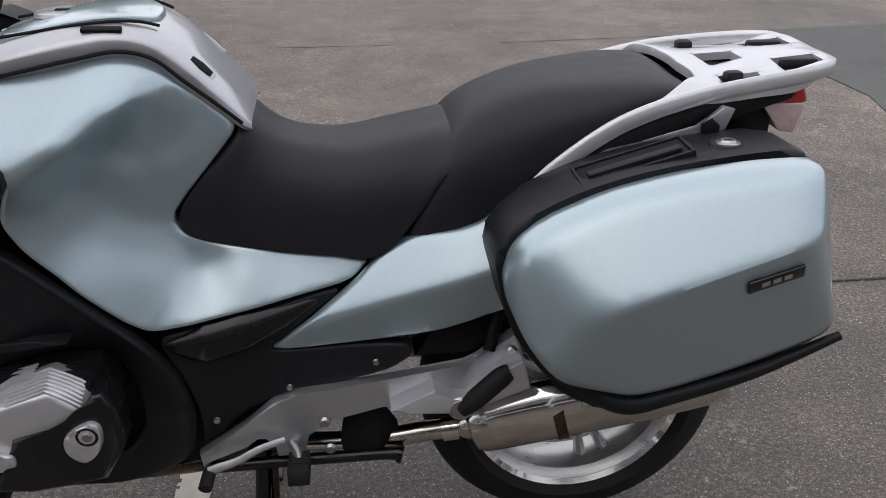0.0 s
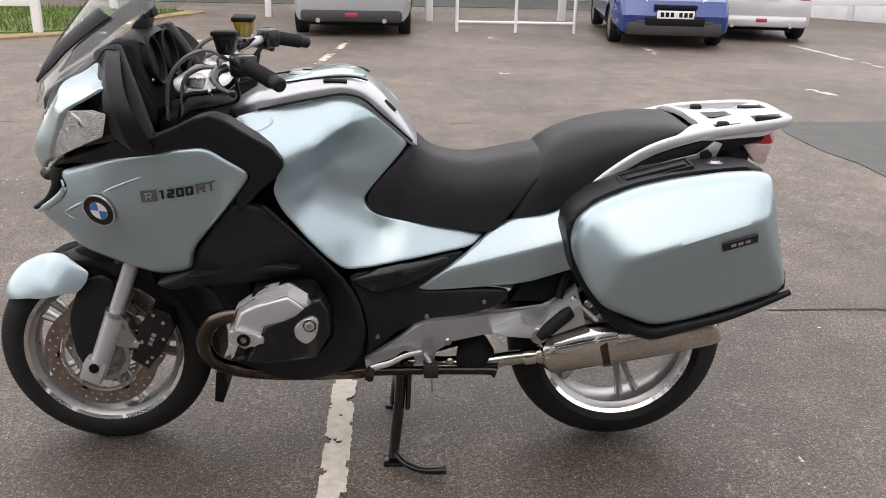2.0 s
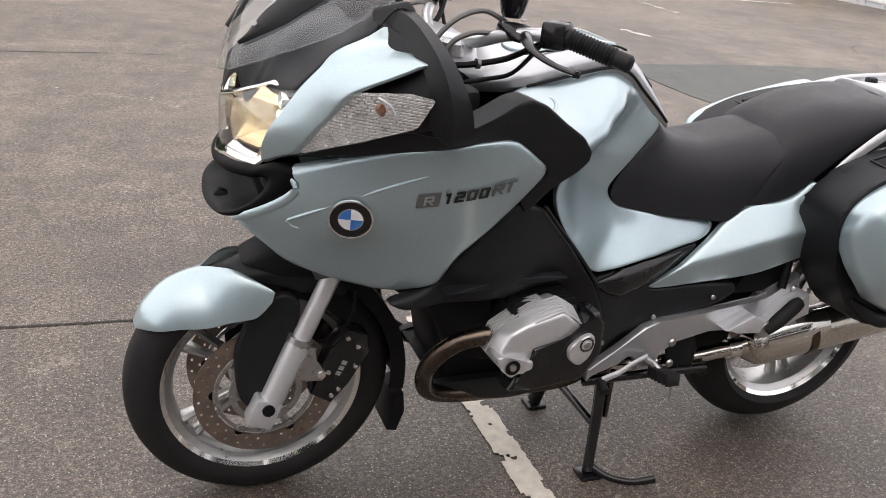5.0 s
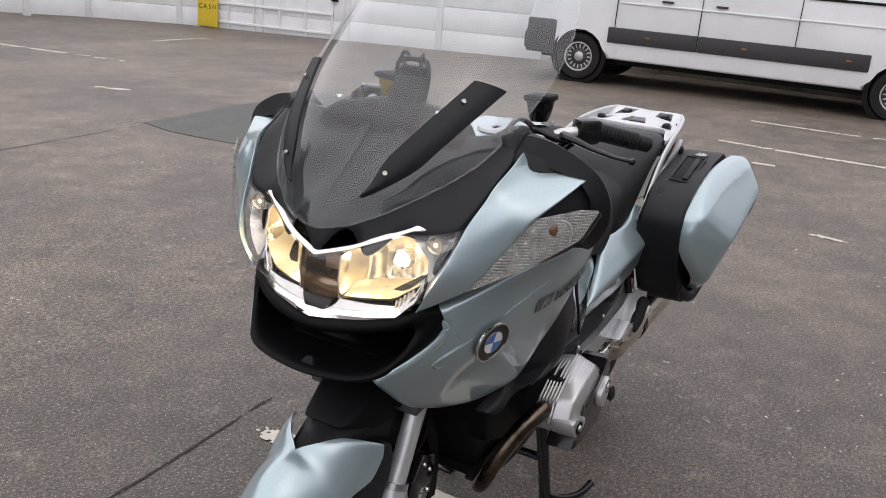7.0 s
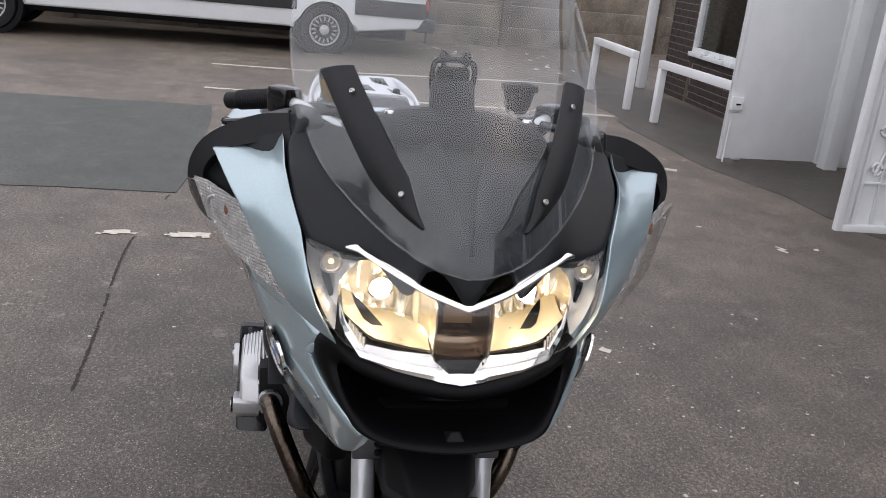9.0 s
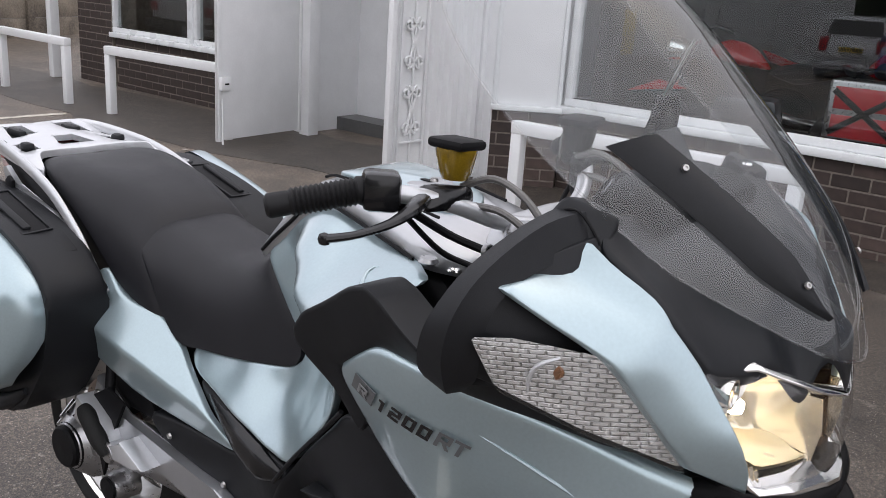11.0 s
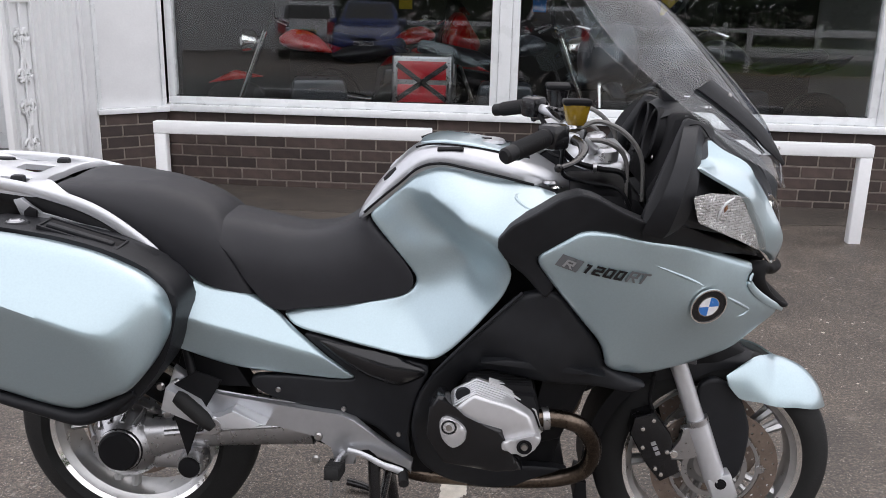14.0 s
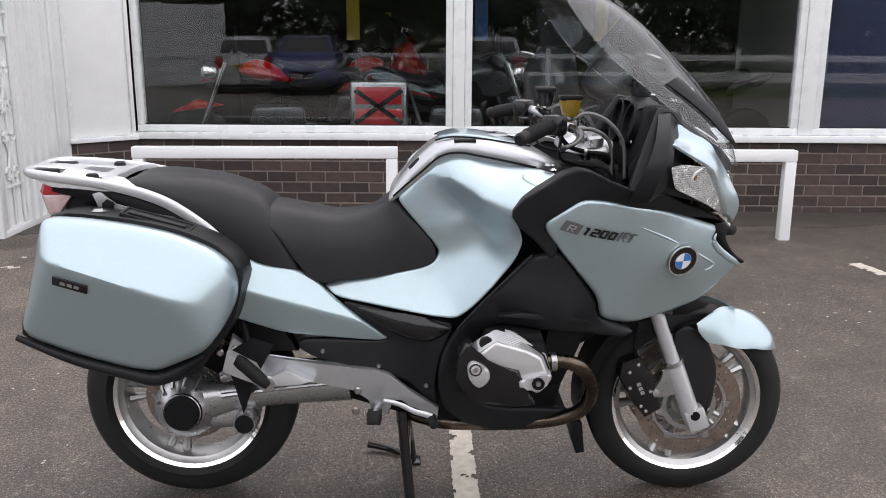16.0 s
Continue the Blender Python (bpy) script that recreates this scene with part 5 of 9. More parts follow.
# ---- wheels ----
def wheel(name, label, at, radius, width, rim_r, spokes):
    w = part(name, lathe([(rim_r * 0.30, -0.03), (rim_r * 0.30, 0.03), (rim_r * 0.2, 0.05), (rim_r * 0.1, 0.05), (rim_r * 0.1, -0.05), (rim_r * 0.2, -0.05)], 36), WHEELSILVER, bike, label)
    w.location = at
    h = width / 2
    prof = [(rim_r - 0.004, -h * 0.78)]
    for k in range(15):
        a = -1 + 2 * k / 14
        prof.append((radius - (radius - rim_r - 0.012) * abs(a) ** 3.2, h * a * (1.0 - 0.03 * abs(a))))
    prof += [(rim_r - 0.004, h * 0.78), (rim_r + 0.005, h * 0.6), (rim_r + 0.005, -h * 0.6)]
    part("tyre", lathe(prof, 72), RUBBER, w, "black road tyre with a worn tread", 60)
    r = rim_r
    part("rim", lathe([(r + 0.004, -h * 0.72), (r - 0.004, -h * 0.75), (r - 0.008, -h * 0.66), (r - 0.028, -h * 0.5), (r - 0.034, -h * 0.2), (r - 0.034, h * 0.2), (r - 0.028, h * 0.5), (r - 0.008, h * 0.66), (r - 0.004, h * 0.75), (r + 0.004, h * 0.72), (r - 0.01, h * 0.4), (r - 0.01, -h * 0.4)], 72), WHEELSILVER, w, "silver cast rim", 30)
    for d in (-1, 1):
        part("rim_lip", lathe([(r + 0.005, d * h * 0.70), (r + 0.005, d * h * 0.76), (r - 0.004, d * h * 0.79), (r - 0.014, d * h * 0.70), (r - 0.012, d * h * 0.66)], 72), CHROME, w, "bright rim edge")
    for k in range(spokes):
        for d in (-1, 1):
            a0, a1 = 2 * math.pi * k / spokes + d * 0.11, 2 * math.pi * k / spokes + d * 0.13
            p0 = (r * 0.27 * math.cos(a0), 0, r * 0.27 * math.sin(a0))
            p1 = (r * 0.6 * math.cos((a0 + a1) / 2), d * 0.0, r * 0.6 * math.sin((a0 + a1) / 2))
            p2 = ((r - 0.026) * math.cos(a1), 0, (r - 0.026) * math.sin(a1))
            part("spoke", tube([p0, p1, p2], [0.013, 0.0095, 0.015], 8, 5, flat=1.5), WHEELSILVER, w)
    return w


def brake_disc(parent, y, r0, r1, n=30):
    b = bmesh.new()
    ringo = [(r1 * math.cos(a), 0, r1 * math.sin(a)) for a in [2 * math.pi * k / 60 for k in range(60)]]
    holes = [[(r0 * math.cos(a), r0 * math.sin(a)) for a in [2 * math.pi * k / 48 for k in range(48)]]]
    for k in range(n):
        for j in range(2):
            a = 2 * math.pi * (k + 0.5 * j) / n
            rc = r0 + (r1 - r0) * (0.28 + 0.44 * j)
            holes.append([(rc * math.cos(a) + 0.0036 * math.cos(t), rc * math.sin(a) + 0.0036 * math.sin(t)) for t in [math.pi / 3 * q for q in range(6)]])
    bm = panel(ringo, 'side', 0.005, 0.0, grid=0.4, holes=holes, cut=0.2, times=0, field=lambda q: np.zeros(len(np.atleast_2d(q))))
    bm.transform(Matrix.Translation((0, y, 0)))
    d = part("brake_disc", bm, DISC, parent, "drilled brown-grey brake disc")
    for k in range(6):
        a = math.pi / 3 * k
        part("disc_bobbin", lathe([(0.0, -0.005), (0.011, -0.005), (0.011, 0.005), (0.0, 0.005)], 14, 'Y', ((r0 - 0.002) * math.cos(a), y, (r0 - 0.002) * math.sin(a)), closed=False), ALLOY, d)
    part("disc_carrier", lathe([(r0 - 0.012, -0.003), (r0 - 0.004, -0.003), (r0 - 0.004, 0.003), (r0 - 0.012, 0.003)], 48, 'Y', (0, y, 0)), ALLOY, d)
    return d


FA = Vector((-0.74, 0, 0.304))
RA = Vector((0.757, 0, 0.330))
fw = wheel("front_wheel", "silver five-spoke front wheel", FA, 0.303, 0.12, 0.231, 5)
rw = wheel("rear_wheel", "silver five-spoke rear wheel", RA, 0.318, 0.178, 0.229, 5)
for s in (-1, 1):
    brake_disc(fw, s * 0.068, 0.118, 0.16)
    part("abs_ring", lathe([(0.068, -0.002), (0.082, -0.002), (0.082, 0.002), (0.068, 0.002)], 48, 'Y', (0, s * 0.073, 0)), ALLOY, fw)
brake_disc(rw, 0.055, 0.098, 0.132, 24)
part("axle", lathe([(0.0, -0.12), (0.012, -0.12), (0.012, 0.12), (0.0, 0.12)], 16, 'Y', closed=False), ALLOY, fw)

# forks, calipers, mudguard
for s in (-1, 1):
    y = s * 0.105
    leg = part("fork_leg", tube([(-0.575, y, 0.72), (-0.62, y, 0.59), (-0.686, y, 0.425)], 0.021, 16, 1), WHITESILVER, bike, "silver fork leg")
    part("fork_slider", tube([(-0.676, y, 0.452), (-0.68, y, 0.44), (-0.735, y, 0.302), (-0.752, y, 0.262)], [0.0265, 0.0275, 0.0275, 0.024], 18, 1), WHITESILVER, leg, "silver fork slider")
    part("slider_collar", tube([(-0.674, y, 0.456), (-0.679, y, 0.443)], 0.029, 18, 1), ALLOY, leg)
    part("axle_lug", block((-0.03, -0.026, -0.034), (0.03, 0.026, 0.034), 0.006, turn=pose(-0.752, y, 0.282, 0, 22, 0)), WHITESILVER, leg)
    part("axle_bolt", lathe([(0.0, 0.004), (0.009, 0.004), (0.0095, 0.0), (0.014, 0.0), (0.014, -0.004), (0.0, -0.004)], 18, 'Y', (-0.745, y + s * 0.027, 0.295), closed=False), DARK, leg)
    cal = part("brake_caliper", prism([(-0.03, -0.085), (0.025, -0.09), (0.04, -0.03), (0.045, 0.06), (0.02, 0.095), (-0.03, 0.09), (-0.045, 0.02)], 1, -0.03, 0.03, 0.008), GLOSSBLACK, bike, "black four-piston brake caliper")
    cal.matrix_basis = pose(-0.585, s * 0.085, 0.375, 0, 26, 0)
    for dx, dz in ((-0.02, 0.07), (0.012, 0.06), (0.03, 0.015), (0.022, -0.05), (0.015, -0.07), (-0.02, -0.02)):
        part("caliper_bolt", lathe([(0.0, 0.004), (0.005, 0.003), (0.006, 0.0), (0.0, 0.0)] if s > 0 else [(0.0, -0.004), (0.005, -0.003), (0.006, 0.0), (0.0, 0.0)], 10, 'Y', (dx, s * 0.03, dz), closed=False), CHROME, cal)
    for k in (-1, 0, 1):
        part("caliper_bar", block((-0.004, s * 0.0305 - 0.0005, k * 0.014 - 0.005), (0.008, s * 0.0305 + 0.0005, k * 0.014 + 0.005), 0), SILVER, cal)
    part("caliper_bracket", prism([(-0.69, 0.42), (-0.655, 0.435), (-0.64, 0.43), (-0.645, 0.4), (-0.615, 0.365), (-0.625, 0.345), (-0.66, 0.35), (-0.70, 0.36)], 1, y - 0.012, y + 0.012, 0.004), ALLOY, leg)
    part("bracket_bolt", lathe([(0.0, 0.004), (0.009, 0.003), (0.01, 0.0), (0.0, 0.0)] if s > 0 else [(0.0, -0.004), (0.009, -0.003), (0.01, 0.0), (0.0, 0.0)], 12, 'Y', (-0.628, y + s * 0.012, 0.362), closed=False), CHROME, leg)
    part("brake_line", tube([(-0.55, s * 0.1, 0.66), (-0.565, s * 0.11, 0.57), (-0.56, s * 0.1, 0.50), (-0.58, s * 0.085, 0.45)], 0.005, 8), DARK, leg)
    part("disc_shield", panel([(-0.765, 0.090, 0.53), (-0.71, 0.093, 0.555), (-0.67, 0.098, 0.53), (-0.70, 0.098, 0.40), (-0.745, 0.092, 0.30), (-0.775, 0.088, 0.27), (-0.805, 0.09, 0.31), (-0.815, 0.090, 0.42), (-0.79, 0.090, 0.49)], 'side', 0.012, 0.008, side=s), BLACK, bike, "black fork shield")


def guard(a0, a1, r, hem, hw, n=26):
    rows = []
    for i in range(n + 1):
        t = i / n
        rl = hem(t)
        row = []
        for k in range(-9, 10):
            f = abs(k) / 9
            a = radians(a0 + (a1 - a0) * t)
            if f < 0.62:
                g = f / 0.62
                rad, w = r(t) - 0.02 * g * g, hw(t) * g * 0.93
            else:
                g = (f - 0.62) / 0.38
                rad, w = r(t) - 0.02 + (rl - r(t) + 0.02) * g, hw(t) * (0.93 + 0.07 * min(1, g * 3))
            row.append((FA.x + rad * math.cos(a), math.copysign(w, k), FA.z + rad * math.sin(a)))
        rows.append(row)
    return thicken(ring_grid(rows), 0.005)


def lerp_list(vals):
    return lambda t: float(np.interp(t, np.linspace(0, 1, len(vals)), vals))


part("mudguard_rear", guard(114, 55, lerp_list([0.290, 0.300, 0.314, 0.328]), lerp_list([0.27, 0.26, 0.25, 0.28]), lerp_list([0.040, 0.058, 0.078, 0.08])), BLACK, bike, "black rear part of the front mudguard")
flap = []
for k in range(19):
    a = radians(62 - 68 * k / 18)
    r, w = 0.329, 0.078 - 0.016 * k / 18
    flap.append([(FA.x + q * math.cos(a), y, FA.z + q * math.sin(a)) for y, q in ((-w, r - 0.035), (-w, r), (w, r), (w, r - 0.035), (w - 0.006, r - 0.035), (w - 0.006, r - 0.006), (-w + 0.006, r - 0.006), (-w + 0.006, r - 0.035), (-w, r - 0.035))])
part("mudguard_tail", ring_grid(flap), DARK, bike, "black mud flap behind the front wheel")
part("mud_flap", prism([(-0.43, 0.24), (-0.405, 0.25), (-0.398, 0.20), (-0.415, 0.145), (-0.44, 0.15)], 1, -0.055, 0.055, 0.005), DARK, bike)

# ---- boxer engine ----
COVER_FACE = [(-0.293, 0.538), (-0.257, 0.554), (-0.173, 0.579), (-0.133, 0.543), (-0.12, 0.50), (-0.15, 0.465), (-0.241, 0.462), (-0.278, 0.452), (-0.298, 0.464), (-0.315, 0.486)]
COVER_EDGE = [(-0.306, 0.533), (-0.28, 0.551), (-0.236, 0.579), (-0.178, 0.597), (-0.123, 0.564), (-0.113, 0.533), (-0.115, 0.49), (-0.15, 0.455), (-0.28, 0.446), (-0.325, 0.484)]


for s in (-1, 1):
    dx = 0.0 if s < 0 else 0.037

    def flank(pts):
        return [(x + dx, z) for x, z in pts]
    cyl = part("cylinder", prism([(-0.29, 0.5), (-0.27, 0.57), (-0.12, 0.57), (-0.1, 0.52), (-0.13, 0.45), (-0.27, 0.44)], 1, s * 0.12, s * 0.30, 0.015), DARK, bike, "black finned cylinder")
    for k in range(7):
        part("cooling_fin", prism([(-0.285, 0.49), (-0.265, 0.585), (-0.12, 0.585), (-0.095, 0.52), (-0.125, 0.45), (-0.265, 0.445)], 1, s * (0.18 + 0.016 * k), s * (0.184 + 0.016 * k), 0.001), DARK, cyl)
    cover = part("valve_cover", hull([(x + dx, s * 0.338, z) for x, z in COVER_FACE] + [(x + dx, s * 0.288, z) for x, z in COVER_EDGE] + [(x + dx, s * 0.25, z - 0.006) for x, z in COVER_EDGE], 0.009, seg=3), COVERALLOY, bike, "cast silver valve cover with crisp facets", 25)
    for k in range(7):
        d = 0.0072 * k
        y = s * (0.289 + d)
        part("cover_rib", tube([(-0.262 + dx, y, 0.5655 - 0.48 * d), (-0.236 + dx, y, 0.5795 - 0.45 * d), (-0.178 + dx, y, 0.5975 - 0.36 * d), (-0.150 + dx, y, 0.5815 - 0.40 * d), (-0.130 + dx, y, 0.5675 - 0.42 * d)], 0.0025, 8, 1), WHITESILVER, cover)
    for k in range(6):
        y = s * (0.258 + 0.0078 * k)
        part("cover_fin", tube([(-0.205 + dx, y, 0.590), (-0.238 + dx, y, 0.581), (-0.283 + dx, y, 0.553), (-0.310 + dx, y, 0.534), (-0.3275 + dx, y, 0.486), (-0.300 + dx, y, 0.455)], 0.0024, 8, 1), COVERALLOY, cover)
    part("cover_foot", prism(flank([(-0.322, 0.505), (-0.301, 0.507), (-0.267, 0.496), (-0.240, 0.490), (-0.240, 0.470), (-0.261, 0.469), (-0.284, 0.456), (-0.298, 0.466), (-0.317, 0.485)]), 1, s * 0.31, s * 0.364, 0.005, soft=3), COVERALLOY, cover)
    part("plug_cover", prism(flank([(-0.160, 0.511), (-0.146, 0.530), (-0.116, 0.544), (-0.101, 0.530), (-0.107, 0.494), (-0.131, 0.472), (-0.155, 0.487)]), 1, s * 0.325, s * 0.371, 0.006, soft=3), COVERALLOY, cover, "silver plug cover")
    for px, pz, py in ((-0.287, 0.483, 0.364), (-0.122, 0.522, 0.367)):
        ends = [(0.0, 0.001), (0.015, 0.001), (0.017, 0.004), (0.0125, 0.004), (0.0115, 0.002), (0.0, 0.002)]
        part("bolt_seat", lathe([(r, s * h) for r, h in ends], 20, 'Y', (px + dx, s * py, pz), closed=False), DARK, cover)
        part("cover_bolt", lathe([(0.0, s * 0.007), (0.007, s * 0.007), (0.009, s * 0.001), (0.0, s * 0.001)], 12, 'Y', (px + dx, s * py, pz), closed=False), BOLT, cover)
    part("cylinder_guard", prism(flank([(-0.244, 0.466), (-0.239, 0.503), (-0.195, 0.514), (-0.150, 0.524), (-0.128, 0.545), (-0.110, 0.575), (-0.094, 0.577), (-0.076, 0.548), (-0.072, 0.479), (-0.11, 0.417), (-0.226, 0.401), (-0.286, 0.408), (-0.275, 0.432)]), 1, s * 0.275, s * 0.345, 0.010, seg=3), GLOSSBLACK, bike, "black cylinder guard")
    for ob in bike.children_recursive:
        if ob.name.split(".")[0] in ("cover_foot", "plug_cover", "bolt_seat", "cover_bolt") and (ob.data.vertices[0].co.y > 0) == (s > 0):
            ob.data.transform(Matrix.Translation((0, s * -0.013, -0.012)))
    if s > 0:
        part("oil_filler", lathe([(0.0, 0.008), (0.015, 0.008), (0.018, 0.0), (0.0, 0.0)], 18, 'Y', (-0.15 + dx, 0.318, 0.572), closed=False), BLACK, cover)
    part("exhaust_header", tube([(-0.27, s * 0.275, 0.505), (-0.32, s * 0.270, 0.507), (-0.379, s * 0.25, 0.482), (-0.418, s * 0.215, 0.415), (-0.405, s * 0.18, 0.34), (-0.345, s * 0.145, 0.295), (-0.24, s * 0.12, 0.272), (-0.1, s * 0.10, 0.262), (0.0, s * 0.10, 0.268), (0.1, s * 0.08, 0.29)], 0.0205, 16), STEEL, bike, "heat-browned exhaust header")
    part("header_clamp", tube([(-0.29, s * 0.274, 0.506), (-0.305, s * 0.272, 0.507)], 0.026, 16, 1), ALLOY, bike)

# silver frame plates, pegs and levers
FRAME = [(0.006, 0.343), (0.01, 0.309), (0.029, 0.334), (0.091, 0.346), (0.11, 0.373), (0.129, 0.371), (0.145, 0.354), (0.145, 0.325), (0.196, 0.325), (0.199, 0.371), (0.245, 0.401), (0.338, 0.417), (0.368, 0.421), (0.384, 0.412), (0.493, 0.399), (0.608, 0.44), (0.595, 0.498), (0.576, 0.556), (0.51, 0.499), (0.489, 0.489), (0.32, 0.47), (0.183, 0.454), (0.145, 0.443), (0.091, 0.397)]
for s in (-1, 1):
    fr = part("footrest_plate", prism(FRAME, 1, s * 0.165, s * 0.19, 0.005), SILVER, bike, "silver footrest plate")
    part("peg_shelf", prism([(0.351, 0.436), (0.428, 0.471), (0.46, 0.447), (0.49, 0.442), (0.51, 0.48), (0.583, 0.519), (0.598, 0.463), (0.484, 0.418), (0.385, 0.428)], 1, s * 0.186, s * 0.236, 0.004), WHITESILVER, fr)
    part("footpeg", spin_at(block((-0.017, -0.045, -0.014), (0.017, 0.045, 0.014), 0.006), (0.185, s * 0.245, 0.338), s * 12, 0, 0), RUBBER, bike, "black rubber footpeg")
    for k in range(6):
        part("peg_rib", spin_at(block((-0.019, -0.042 + 0.015 * k, -0.016), (0.019, -0.036 + 0.015 * k, 0.016), 0.002), (0.185, s * 0.245, 0.338), s * 12, 0, 0), RUBBER, bike)
    part("peg_hanger", tube([(0.17, s * 0.185, 0.352), (0.18, s * 0.21, 0.348), (0.185, s * 0.23, 0.34)], 0.009, 10), ALLOY, bike)
    part("peg_feeler", tube([(0.187, s * 0.28, 0.325), (0.188, s * 0.282, 0.29)], 0.0035, 8, 1), ALLOY, bike)
    part("pillion_peg", tube([(0.475, s * 0.235, 0.425), (0.50, s * 0.237, 0.45), (0.545, s * 0.235, 0.49), (0.56, s * 0.235, 0.50)], [0.012, 0.019, 0.019, 0.014], 12, 3), RUBBER, bike, "folded black passenger footpeg")
    part("peg_pivot", lathe([(0.0, 0.006), (0.02, 0.006), (0.024, 0.0), (0.0, 0.0)] if s > 0 else [(0.0, -0.006), (0.02, -0.006), (0.024, 0.0), (0.0, 0.0)], 18, 'Y', (0.475, s * 0.231, 0.428), closed=False), ALLOY, fr)
    for bx, bz, by in ((0.571, 0.516, 0.192), (0.233, 0.395, 0.192), (0.608, 0.508, 0.2), (0.24, 0.335, 0.19)):
        part("frame_bolt", lathe([(0.0, 0.005), (0.007, 0.005), (0.01, 0.002), (0.011, 0.0), (0.0, 0.0)] if s > 0 else [(0.0, -0.005), (0.007, -0.005), (0.01, -0.002), (0.011, 0.0), (0.0, 0.0)], 14, 'Y', (bx, s * by, bz), closed=False), BOLT, bike)
    for bx, bz, by in ((0.175, 0.461, 0.171), (0.33, 0.507, 0.182), (0.042, 0.403, 0.172)):
        part("cover_screw", lathe([(0.0, 0.004), (0.005, 0.004), (0.007, 0.0), (0.0, 0.0)] if s > 0 else [(0.0, -0.004), (0.005, -0.004), (0.007, 0.0), (0.0, 0.0)], 12, 'Y', (bx, s * by, bz), closed=False), BOLT, bike)
    part("foot_lever", tube([(0.16, s * 0.2, 0.368), (0.118, s * 0.215, 0.364), (0.076, s * 0.222, 0.346), (0.045, s * 0.225, 0.338), (0.026, s * 0.226, 0.332)], [0.007, 0.007, 0.008, 0.009, 0.009], 10, flat=0.7), WHITESILVER, bike, "silver foot lever")
    part("lever_toe", tube([(0.026, s * 0.22, 0.328), (0.02, s * 0.256, 0.316)], 0.012, 12, 1), RUBBER, bike)
    part("heel_strut", tube([(0.53, s * 0.19, 0.52), (0.56, s * 0.16, 0.62), (0.6, s * 0.13, 0.72)], 0.011, 10), DARK, bike)
    part("rear_inner_guard", prism([(0.40, 0.50), (0.45, 0.58), (0.56, 0.61), (0.58, 0.54), (0.5, 0.50)], 1, s * 0.1, s * 0.16, 0.006), DARK, bike)

# silencer on the near flank
part("link_pipe", tube([(0.1, -0.08, 0.29), (0.22, -0.1, 0.29), (0.34, -0.125, 0.305), (0.43, -0.14, 0.325), (0.50, -0.15, 0.338)], 0.021, 16), MUFFLER, bike, "straw-tinted steel link pipe")
part("link_clamp", tube([(0.452, -0.143, 0.329), (0.482, -0.147, 0.334)], 0.026, 16, 1), CHROME, bike)
sil = part("silencer", tube([(0.485, -0.15, 0.334), (0.515, -0.155, 0.34), (0.525, -0.16, 0.343), (0.66, -0.178, 0.38), (0.82, -0.2, 0.42), (0.94, -0.215, 0.45), (0.962, -0.218, 0.456)], [0.022, 0.034, 0.057, 0.063, 0.061, 0.056, 0.046], 28, 4, flat=0.8), MUFFLER, bike, "polished steel silencer")
part("silencer_shield", tube([(0.535, -0.172, 0.362), (0.64, -0.186, 0.392), (0.7, -0.194, 0.408)], [0.045, 0.055, 0.05], 20, 4, flat=0.75), CHROME, sil, "chrome silencer heat shield")
part("silencer_band", tube([(0.655, -0.178, 0.379), (0.675, -0.181, 0.384)], 0.0655, 28, 1, flat=0.8), STEEL, sil)

# shaft drive on the far flank
arm = part("swingarm", tube([(0.26, 0.118, 0.392), (0.36, 0.118, 0.382), (0.50, 0.120, 0.366), (0.60, 0.122, 0.352), (0.68, 0.118, 0.338)], [0.050, 0.046, 0.040, 0.046, 0.066], 24, 5, flat=0.72), ALLOY, bike, "cast silver single-sided swingarm")
part("arm_web", hull([(0.52, 0.10, 0.36), (0.70, 0.10, 0.30), (0.56, 0.10, 0.268), (0.52, 0.14, 0.35), (0.70, 0.145, 0.30), (0.56, 0.15, 0.27), (0.66, 0.1, 0.26), (0.66, 0.14, 0.26)], 0.012), ALLOY, arm)
part("arm_rib", tube([(0.30, 0.155, 0.405), (0.45, 0.152, 0.388), (0.62, 0.158, 0.368)], [0.006, 0.007, 0.009], 8, 3), ALLOY, arm)
part("final_drive", lathe([(0.0, 0.05), (0.052, 0.046), (0.066, 0.03), (0.088, 0.004), (0.092, -0.012), (0.085, -0.05), (0.0, -0.05)], 36, 'Y', (0.73, 0.135, 0.325), closed=False), ALLOY, arm)
part("drive_cap", lathe([(0.0, 0.02), (0.045, 0.018), (0.05, 0.012), (0.05, 0.0), (0.056, 0.0), (0.056, -0.01), (0.0, -0.01)], 32, 'Y', (0.728, 0.178, 0.326), closed=False), DARK, arm, "round black hub cap")
part("pivot_boss", lathe([(0.0, 0.03), (0.03, 0.03), (0.034, 0.02), (0.036, -0.03), (0.0, -0.03)], 28, 'Y', (0.555, 0.155, 0.293), closed=False), ALLOY, arm)
part("pivot_cap", lathe([(0.0, 0.008), (0.025, 0.006), (0.027, 0.0), (0.0, 0.0)], 24, 'Y', (0.555, 0.186, 0.293), closed=False), DARK, arm)
part("torque_arm", tube([(0.62, 0.15, 0.42), (0.5, 0.15, 0.455), (0.36, 0.145, 0.46), (0.2, 0.14, 0.455)], 0.016, 12), ALLOY, bike)
part("heel_guard", prism([(0.46, 0.53), (0.52, 0.55), (0.6, 0.5), (0.57, 0.40), (0.553, 0.33), (0.545, 0.345), (0.52, 0.43)], 1, 0.192, 0.2, 0.003), DARK, bike)
part("rear_caliper", block((-0.045, -0.025, -0.03), (0.045, 0.025, 0.03), 0.008, turn=pose(0.66, 0.06, 0.45, 0, -30, 0)), DARK, bike)
